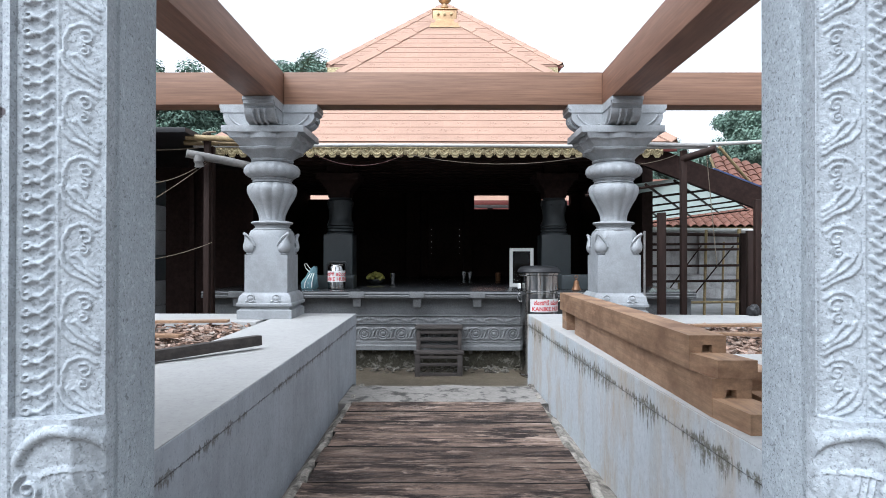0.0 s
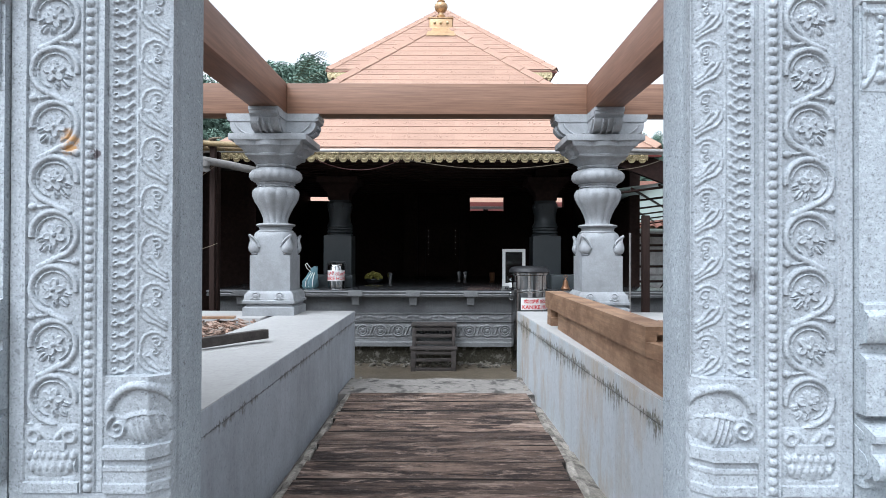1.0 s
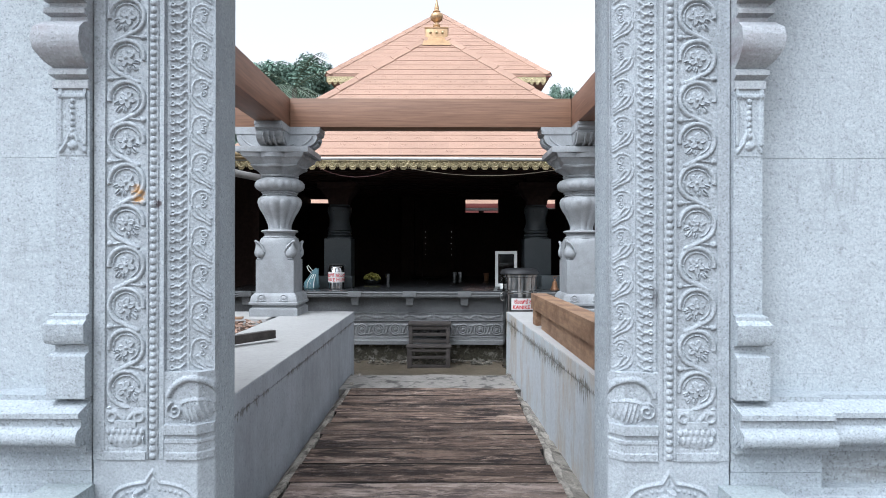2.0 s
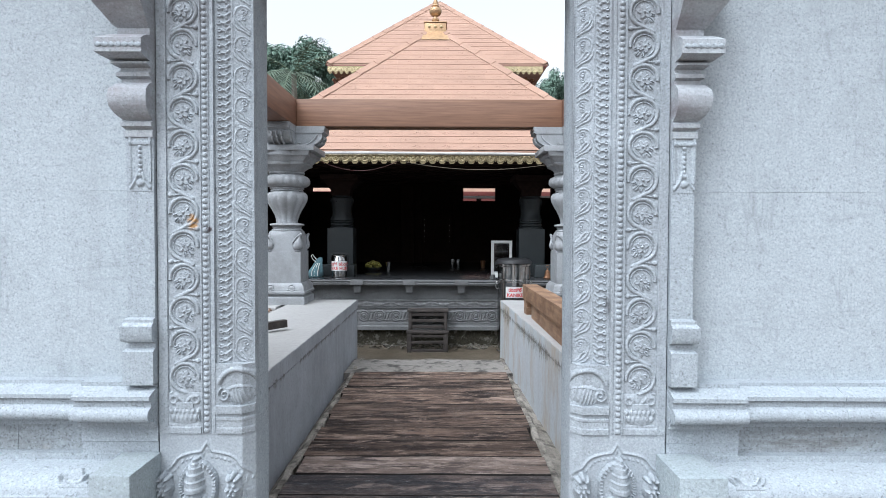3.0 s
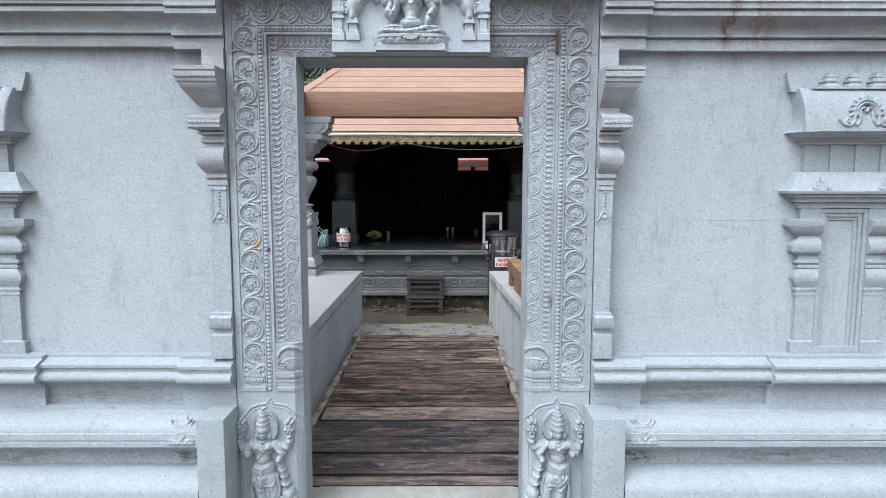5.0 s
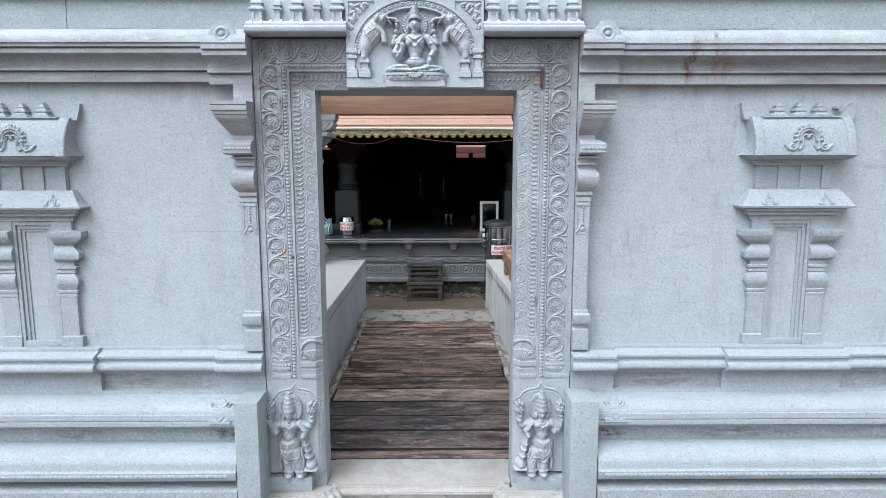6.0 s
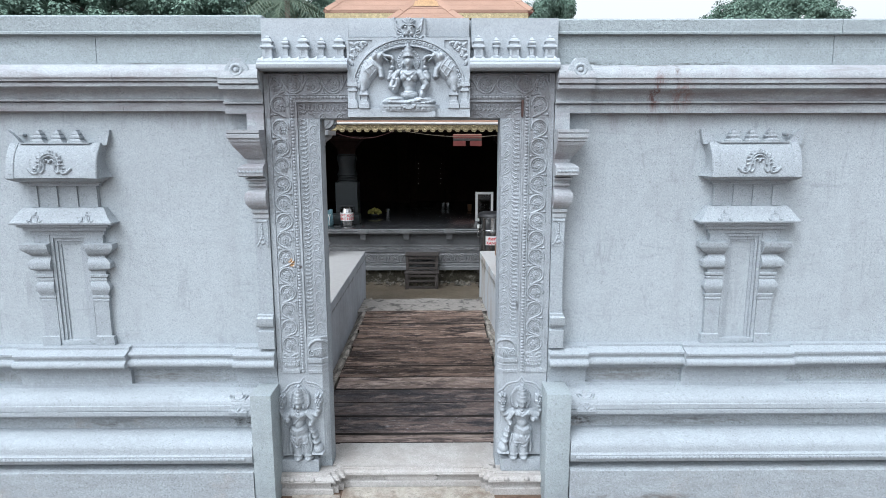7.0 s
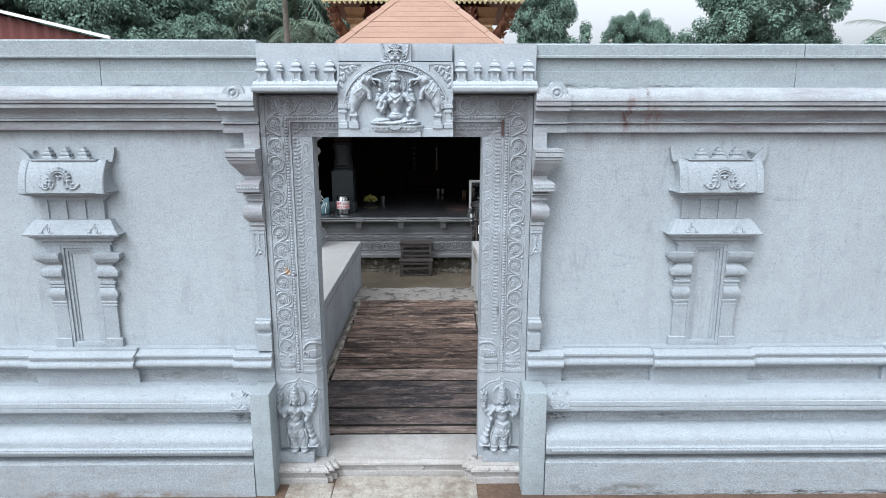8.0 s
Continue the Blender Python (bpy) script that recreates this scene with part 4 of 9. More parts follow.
def jamb_carving(X, Zz):
    h = J_Z1 - J_Z0
    edge_strip = X < 0.022
    X = X - 0.026
    out = np.where(edge_strip, 0.013, bands(X, Zz, 0.14, h, 0.10))
    # inner bands rise from a coiled shell on a moulded foot
    foot = (X > 0.17) & (Zz < 0.242)
    o = np.full_like(X, 0.003)
    o = np.maximum(o, ring(X, Zz, 0.245, 0.158, 0.066, 0.009, 0.022, -0.2, 2.9))
    o = np.maximum(o, dome(X, Zz, 0.252, 0.136, 0.054, 0.036, 0.022))
    o = o - 0.009 * np.abs(np.sin((X - 0.2) * 260 + Zz * 70)) * (np.hypot((X - 0.256) / 0.05, (Zz - 0.132) / 0.030) < 1)
    coil = [(0.202 + 0.024 * (1 - a / 11) * math.cos(2.0 + a), 0.136 + 0.024 * (1 - a / 11) * math.sin(2.0 + a)) for a in np.linspace(0, 9, 22)]
    o = np.where(np.hypot(X - 0.202, Zz - 0.136) < 0.024, 0.008, o)
    o = np.maximum(o, cord(X, Zz, coil, 0.0042, 0.024))
    for z0, z1, hh in ((0.0, 0.020, 0.020), (0.020, 0.045, 0.014), (0.045, 0.055, 0.018), (0.055, 0.070, 0.009), (0.070, 0.098, 0.026)):
        o = np.where((Zz >= z0) & (Zz < z1) & (X > 0.172), hh, o)
    out = np.where(foot, o, out)
    # the vine grows from a pot
    pot = (X > 0.004) & (X < 0.122) & (Zz < 0.142)
    q = np.full_like(X, 0.003)
    q = np.maximum(q, dome(X, Zz, 0.063, 0.062, 0.056, 0.034, 0.020, power=0.35))
    for row, (zc, rz) in enumerate(((0.078, 0.011), (0.056, 0.014))):
        for k in range(-3, 4):
            q = np.maximum(q, 0.008 + dome(X, Zz, 0.063 + (k + 0.5 * row) * 0.0155, zc, 0.0072, rz, 0.017) * (np.abs(X - 0.063) < 0.054))
    q = np.maximum(q, 0.018 * ((np.abs(X - 0.063) < 0.030) & (np.abs(Zz - 0.098) < 0.010)))
    for s in (-1, 1):
        q = np.maximum(q, ring(X, Zz, 0.063 + s * 0.038, 0.118, 0.012, 0.006, 0.018))
        q = np.maximum(q, cord(X, Zz, [(0.063 + s * 0.008, 0.112), (0.063 + s * 0.026, 0.132), (0.063 + s * 0.046, 0.130)], 0.007, 0.018))
    q = np.maximum(q, 0.018 * ((np.abs(X - 0.063) < 0.058) & (Zz < 0.022)))
    q = np.maximum(q, 0.012 * ((np.abs(X - 0.063) < 0.050) & (Zz < 0.032)))
    return np.where(pot, q, out)


def lintel_carving(X, Zz):
    """The same bands go round the corner, mitred."""
    side = np.where(X < 0.022, 0.013, bands(X - 0.026, Zz, 0.02, 0.26))
    top = bands((LIN_H - Zz).T, X.T, 0.0, 0.60).T
    return np.where(X - 0.026 < LIN_H - Zz, side, top)


LIN_H = 0.262


def jamb_surface(X, Zz):
    foot = (X - 0.026 > 0.17) & (Zz < 0.242)
    carved = jamb_carving(X, Zz)
    # the ground is punched, the raised work rubbed smooth
    punched = np.random.default_rng(4).normal(0, 1, X.shape) * np.where(carved < 0.006, 0.00042, 0.00014)
    return 0.56 * carved + punched + np.where(foot, chamfer_plane(X), frame_plane(X - 0.026))


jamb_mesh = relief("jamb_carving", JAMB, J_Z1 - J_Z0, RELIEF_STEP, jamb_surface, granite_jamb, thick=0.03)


def flipped(me, name):
    m2 = me.copy()
    m2.name = name
    m2.transform(Matrix.Diagonal((-1, 1, 1, 1)))
    m2.flip_normals()
    return m2


jl = part("jamb", B(DOOR_L - JAMB, DOOR_L, JAMB_Y + SPLAY + 0.012, JAMB_BACK, -0.1, 2.372, bevel=0.004), granite, doorway)
jr = part("jamb", B(DOOR_R, DOOR_R + JAMB, JAMB_Y + SPLAY + 0.012, JAMB_BACK, -0.1, 2.372, bevel=0.004), granite, doorway)
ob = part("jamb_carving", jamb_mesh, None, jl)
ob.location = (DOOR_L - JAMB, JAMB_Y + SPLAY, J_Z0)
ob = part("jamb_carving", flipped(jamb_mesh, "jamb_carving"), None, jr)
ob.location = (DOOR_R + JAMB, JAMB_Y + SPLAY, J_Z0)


# foot of the jamb: a niche with a guardian
def arch_field(X, Zz):
    out = np.full_like(X, 0.005)
    pts = [(0.165 + 0.146 * math.cos(a) * (1 + 0.07 * math.cos(6 * a)), 0.425 + 0.095 * math.sin(a)) for a in np.linspace(-0.1, math.pi + 0.1, 25)]
    pts[12] = (0.165, 0.552)
    out = np.maximum(out, cord(X, Zz, pts, 0.0055, 0.011))
    inner = [((p[0] - 0.165) * 0.88 + 0.165, (p[1] - 0.40) * 0.84 + 0.40) for p in pts]
    out = np.maximum(out, cord(X, Zz, inner, 0.005, 0.010) * (0.7 + 0.3 * np.sin(X * 420)))
    for s in (-1, 1):
        out = np.maximum(out, 0.010 * ((np.abs(X - 0.165 - s * 0.142) < 0.009) & (Zz < 0.38)))
    return out


arch_mesh = relief("niche_field", JAMB, 0.582, 0.003, lambda X, Zz: arch_field(X, Zz) + chamfer_plane(X), granite_carved, thick=0.03)


def guardian(X, Zz, m=1):
    """A standing guardian with a tall crown, four arms and a club, in plain rounded forms."""
    Zz, X = Zz / 0.995, 0.165 + (X - 0.165) / 1.06
    def d(cx, cz, rx, rz, h, t=0.0, p=0.55):
        return dome(X, Zz, 0.165 + m * cx, cz, rx, rz, h, m * t, p)

    def c(pts, r, h):
        return cord(X, Zz, [(0.165 + m * px, pz) for px, pz in pts], r, h)

    def rg(cx, cz, rad, r, h, *a):
        return ring(X, Zz, 0.165 + m * cx, cz, rad, r, h, *a)
    o = [d(0.006, 0.400, 0.062, 0.070, 0.014), rg(0.010, 0.405, 0.054, 0.006, 0.020, -1.0, 2.0)]
    # body: hips to one side, skirt, legs and feet
    o += [d(-0.004, 0.318, 0.058, 0.052, 0.050), d(-0.030, 0.328, 0.030, 0.026, 0.058), d(0.026, 0.328, 0.030, 0.026, 0.058), d(-0.006, 0.262, 0.038, 0.050, 0.050), d(-0.010, 0.205, 0.062, 0.050, 0.056, 0.1), d(-0.006, 0.160, 0.066, 0.060, 0.054, 0.1),
          c([(-0.030, 0.16), (-0.020, 0.09), (-0.014, 0.030)], 0.030, 0.048), c([(0.030, 0.16), (0.044, 0.09), (0.046, 0.030)], 0.029, 0.048),
          d(-0.016, 0.014, 0.030, 0.018, 0.062), d(0.050, 0.014, 0.030, 0.018, 0.062), c([(-0.036, 0.045), (0.006, 0.040)], 0.008, 0.050), c([(0.026, 0.045), (0.066, 0.040)], 0.008, 0.050)]
    # head
    o += [d(0, 0.392, 0.027, 0.034, 0.062), d(-0.030, 0.380, 0.011, 0.022, 0.044), d(0.030, 0.380, 0.011, 0.022, 0.044), d(0, 0.355, 0.018, 0.014, 0.054)]
    body = merge(o, 0.010)
    # frilled halo behind head and crown
    hr, ha = np.hypot((X - 0.165 - m * 0.008) / 0.062, (Zz - 0.425) / 0.085), np.arctan2(Zz - 0.425, X - 0.165)
    body = np.maximum(body, np.where((hr < 1) & (Zz > 0.36), 0.020 + 0.007 * (hr > 0.80) * (np.sin(ha * 34) > 0), 0))
    # crown of narrowing tiers
    for hw, z0, z1, h in ((0.036, 0.414, 0.428, 0.068), (0.033, 0.428, 0.446, 0.064), (0.034, 0.446, 0.452, 0.066), (0.029, 0.452, 0.470, 0.060), (0.030, 0.470, 0.476, 0.061), (0.024, 0.476, 0.492, 0.054), (0.024, 0.492, 0.497, 0.054), (0.017, 0.497, 0.511, 0.046), (0.010, 0.511, 0.524, 0.036)):
        u = (X - 0.165) / hw
        body = np.maximum(body, np.where((Zz >= z0) & (Zz < z1), h * np.sqrt(np.clip(1 - u * u, 0, 1)), 0))
    # arms and what they hold
    arms = [c([(-0.052, 0.338), (-0.090, 0.292), (-0.072, 0.285)], 0.020, 0.050), d(-0.070, 0.292, 0.020, 0.028, 0.066), c([(0.052, 0.338), (0.086, 0.290), (0.074, 0.262)], 0.020, 0.050), d(0.074, 0.262, 0.020, 0.022, 0.064),
            c([(-0.054, 0.340), (-0.104, 0.312), (-0.112, 0.352)], 0.017, 0.036), d(-0.112, 0.352, 0.020, 0.022, 0.044), c([(0.054, 0.340), (0.110, 0.316), (0.120, 0.352)], 0.017, 0.036), d(0.120, 0.352, 0.020, 0.022, 0.044)]
    body = np.maximum(body, merge(arms, 0.006))
    for cx in (-0.106, 0.122):
        em = [d(cx, 0.415, 0.028, 0.044, 0.034), d(cx, 0.414, 0.008, 0.009, 0.050)] + [d(cx + 0.016 * math.cos(a), 0.414 + 0.018 * math.sin(a), 0.011, 0.007, 0.045, a) for a in np.linspace(0, 5.2, 6)]
        em += [d(cx + 0.014 * math.cos(a), 0.440 + 0.018 * math.sin(a), 0.014, 0.008, 0.044, a) for a in (0.5, 1.57, 2.6)] + [d(cx, 0.378, 0.018, 0.012, 0.046)]
        body = np.maximum(body, merge(em, 0.003))
    club = [c([(0.076, 0.250), (0.096, 0.150), (0.110, 0.060)], 0.014, 0.044), d(0.084, 0.205, 0.022, 0.012, 0.050, -0.2), d(0.092, 0.170, 0.022, 0.012, 0.050, -0.2), d(0.100, 0.130, 0.026, 0.016, 0.052, -0.2), d(0.110, 0.075, 0.034, 0.042, 0.052), c([(0.080, 0.052), (0.142, 0.052)], 0.009, 0.056)]
    body = np.maximum(body, merge(club, 0.004))
    # necklaces, belt, apron and garment folds stand a little proud of the body
    trim = np.zeros_like(X)
    for pts, r in (([(-0.040, 0.352), (0.0, 0.312), (0.038, 0.352)], 0.007), ([(-0.026, 0.354), (0.0, 0.334), (0.026, 0.354)], 0.005), ([(-0.058, 0.232), (-0.006, 0.218), (0.046, 0.236)], 0.009), ([(-0.062, 0.190), (-0.01, 0.118), (0.046, 0.130)], 0.007),
                   ([(-0.066, 0.165), (-0.02, 0.100), (0.040, 0.112)], 0.005), ([(0.046, 0.226), (0.058, 0.160), (0.046, 0.130)], 0.007), ([(-0.008, 0.215), (-0.010, 0.125)], 0.012), ([(-0.024, 0.172), (0.008, 0.172)], 0.010), ([(0.038, 0.345), (-0.030, 0.262)], 0.004)):
        trim = np.maximum(trim, c(pts, r, 1.0))
    body = body + np.where(body > 0.03, 0.008 * trim, 0)
    # folds of the garment between and across the legs, a broad sash end and anklets
    body = np.maximum(body, merge([c([(0.004, 0.17), (0.012, 0.10), (0.016, 0.045)], 0.014, 0.030), c([(-0.050, 0.17), (-0.062, 0.10), (-0.058, 0.055)], 0.012, 0.034), c([(0.060, 0.17), (0.072, 0.11), (0.066, 0.060)], 0.010, 0.034)], 0.008))
    fold = np.zeros_like(X)
    for k in range(3):
        fold = np.maximum(fold, c([(-0.060 + 0.016 * k, 0.215), (-0.070 + 0.022 * k, 0.160), (-0.030 + 0.018 * k, 0.095)], 0.0042, 1.0))
        fold = np.maximum(fold, c([(0.050 - 0.010 * k, 0.150 - 0.02 * k), (0.062 - 0.006 * k, 0.100 - 0.02 * k), (0.030, 0.075 - 0.012 * k)], 0.0036, 1.0))
    for z in (0.26, 0.272, 0.30):
        fold = np.maximum(fold, np.maximum(c([(-0.098, z), (-0.070, z + 0.004)], 0.004, 1.0), c([(0.070, z + 0.004), (0.098, z)], 0.004, 1.0)))
    body = body + np.where(body > 0.02, 0.0035 * fold, 0)
    # brow, eyes, nose and mouth
    face = 0.004 * (d(-0.011, 0.398, 0.008, 0.004, 1) + d(0.011, 0.398, 0.008, 0.004, 1)) + 0.005 * d(0, 0.388, 0.005, 0.012, 1) + 0.003 * d(0, 0.372, 0.010, 0.003, 1)
    return body + face


guard_mesh = relief("guardian_statue", JAMB, 0.535, 0.0026, guardian, granite_carved, thick=0.0, cut=True)
for side, x, me, gm, dx in ((jl, DOOR_L - JAMB, arch_mesh, guard_mesh, -0.034), (jr, DOOR_R + JAMB, flipped(arch_mesh, "niche_field"), flipped(guard_mesh, "guardian_statue"), 0.004)):
    ob = part("niche_field", me, None, side)
    ob.location = (x, JAMB_Y + SPLAY, 0.155)
    ob = new("guardian_statue", gm)
    ob.location = (x + dx, JAMB_Y - 0.006, 0.137)
    tagged(ob, "small standing guardian figure carved in grey granite on the door jamb", "statue", "guardians of the doorway")
for x0, x1, mid, bosses in ((-0.876, -0.628, DOOR_L - JAMB / 2, (-0.80, -0.665)), (0.592, 0.864, DOOR_R + JAMB / 2, (0.625, 0.76))):
    part("jamb_pedestal", B(x0, x1, 0.836, 0.99, 0.0505, 0.136, bevel=0.005), granite_carved, doorway)
    part("jamb_base", B(mid - 0.1625, mid + 0.1625, 0.845, 1.06, -0.15, 0.0495), threshold_stone, doorway)
    for x in bosses:
        bm = bmesh.new()
        bmesh.ops.create_icosphere(bm, subdivisions=2, radius=1.0, matrix=Matrix.Translation((x, 0.783, 0.022)) @ Matrix.Diagonal((0.020, 0.014, 0.016, 1)))
        part("boss", bm, threshold_stone, doorway)

# threshold: a raised slab whose moulded edge steps forward before the jambs, over a long sunk band
part("threshold", B(-0.552, 0.561, 0.93, 1.236, -0.15, 0.0505, bevel=0.006), threshold_stone, doorway)
front_line = [(-0.878, 0.815), (-0.555, 0.815), (-0.555, 0.842), (-0.525, 0.842), (-0.525, 0.876), (-0.495, 0.876), (-0.495, 0.912), (0.487, 0.912), (0.487, 0.876), (0.515, 0.876), (0.515, 0.842), (0.545, 0.842), (0.545, 0.815), (0.887, 0.815)]
part("threshold_moulding", moulding(bmesh.new(), front_line, [(-0.03, -0.16), (0.026, -0.16), (0.026, -0.054), (0.022, -0.049), (0.008, -0.047), (0.008, -0.001), (0.036, 0.000), (0.040, 0.003), (0.040, 0.010), (0.034, 0.012), (0.034, 0.017), (0.026, 0.027), (0.014, 0.035), (0.010, 0.036), (0.010, 0.041), (0.003, 0.044), (0.003, 0.049), (0.0, 0.050), (-0.03, 0.050)]), threshold_stone, doorway, smooth=30)
part("threshold", B(-0.90, 0.95, 1.068, 1.232, -0.15, 0.0485, bevel=0.006), threshold_stone, doorway)
# the raised field between the two drain channels, pointed at both ends
bm = bmesh.new()
field = [(-0.19, -0.024), (-0.165, -0.002), (0.146, -0.002), (0.171, -0.024), (0.146, -0.0465), (-0.165, -0.0465)]
loops(bm, [[(x, y, z) for x, z in field] for y in (0.888, 0.908)])
part("threshold_field", bm, threshold_stone, doorway, smooth=0)
# solid dark blocks, coloured like the shade inside small drain holes
for x in (-0.497, 0.478):
    part("drain_hole", B(x - 0.010, x + 0.010, 0.858, 0.888, -0.12, -0.084, bevel=0.003), granite_dark, doorway)

# lintel: two carved halves with a figure panel between them
lintel = part("lintel", B(DOOR_L - JAMB, DOOR_R + JAMB, JAMB_Y + SPLAY + 0.012, 1.18, 2.374, 2.958, bevel=0.004), granite, doorway)
part("back_lintel", B(DOOR_L - JAMB, DOOR_R + JAMB, 1.182, BACK, 2.62, 2.957, bevel=0.004), granite, doorway)
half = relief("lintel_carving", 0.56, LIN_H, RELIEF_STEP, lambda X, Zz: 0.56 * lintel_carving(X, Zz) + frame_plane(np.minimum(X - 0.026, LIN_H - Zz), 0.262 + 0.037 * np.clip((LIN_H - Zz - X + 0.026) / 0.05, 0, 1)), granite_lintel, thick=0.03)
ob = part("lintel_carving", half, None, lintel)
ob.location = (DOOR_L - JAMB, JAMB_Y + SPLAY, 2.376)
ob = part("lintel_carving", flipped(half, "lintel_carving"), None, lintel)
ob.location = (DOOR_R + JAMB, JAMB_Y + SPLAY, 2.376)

MID = (DOOR_L + DOOR_R) / 2
# shelves with rows of miniature towers
for x0, x1 in ((DOOR_L - JAMB - 0.012, MID - 0.362), (MID + 0.362, DOOR_R + JAMB + 0.012)):
    front = [(0.80, 2.652), (0.77, 2.658), (0.765, 2.664), (0.765, 2.684), (0.775, 2.690), (0.783, 2.694), (0.783, 2.704), (0.80, 2.710), (0.815, 2.722), (0.84, 2.726), (0.905, 2.726), (0.905, 2.652)]
    part("shelf", extrude(bmesh.new(), front, x0, x1), granite_panel, lintel)
    part("tower_backing", B(x0 + 0.012, x1, 0.87, 0.905, 2.70, 2.958), granite_panel, lintel)
    w = (x1 - x0) / 5
    for i in range(5):
        x = x0 + (i + 0.5) * w
        bm = bmesh.new()
        if i % 2 == 0:
            prof = [(0.036, 0.0), (0.036, 0.010), (0.030, 0.013), (0.030, 0.055), (0.034, 0.060), (0.045, 0.070), (0.043, 0.080), (0.034, 0.086), (0.026, 0.090), (0.026, 0.104), (0.033, 0.108), (0.031, 0.118), (0.022, 0.130), (0.012, 0.136), (0.014, 0.142), (0.003, 0.155)]
        else:
            prof = [(0.022, 0.0), (0.022, 0.014), (0.012, 0.018), (0.012, 0.064), (0.016, 0.068), (0.026, 0.074), (0.026, 0.080), (0.016, 0.084), (0.016, 0.092), (0.024, 0.097), (0.024, 0.106), (0.016, 0.114), (0.018, 0.118), (0.010, 0.130), (0.004, 0.140)]
        pilaster(bm, [(h * 0.92, h * 0.9 + 0.01, z * 0.86) for h, z in prof], x, 0.868, 2.726)
        for gx_ in (x - w / 4, x + w / 4):
            loops(bm, [[(gx_ - 0.020 * k, 0.786 + q, 2.704 + 0.030 * (1 - k)), (gx_ + 0.020 * k, 0.786 + q, 2.704 + 0.030 * (1 - k)), (gx_ + 0.020 * k, 0.86, 2.704 + 0.030 * (1 - k)), (gx_ - 0.020 * k, 0.86, 2.704 + 0.030 * (1 - k))] for k, q in ((1, 0.0), (0.55, 0.01), (0.05, 0.03))])
        if i % 2 == 0:
            for dx in (-0.020, 0.020):
                box(bm, x + dx - 0.007, x + dx + 0.007, 0.868 - 0.042, 0.868, 2.736, 2.772)
        part("miniature_tower", bm, granite_panel, lintel)


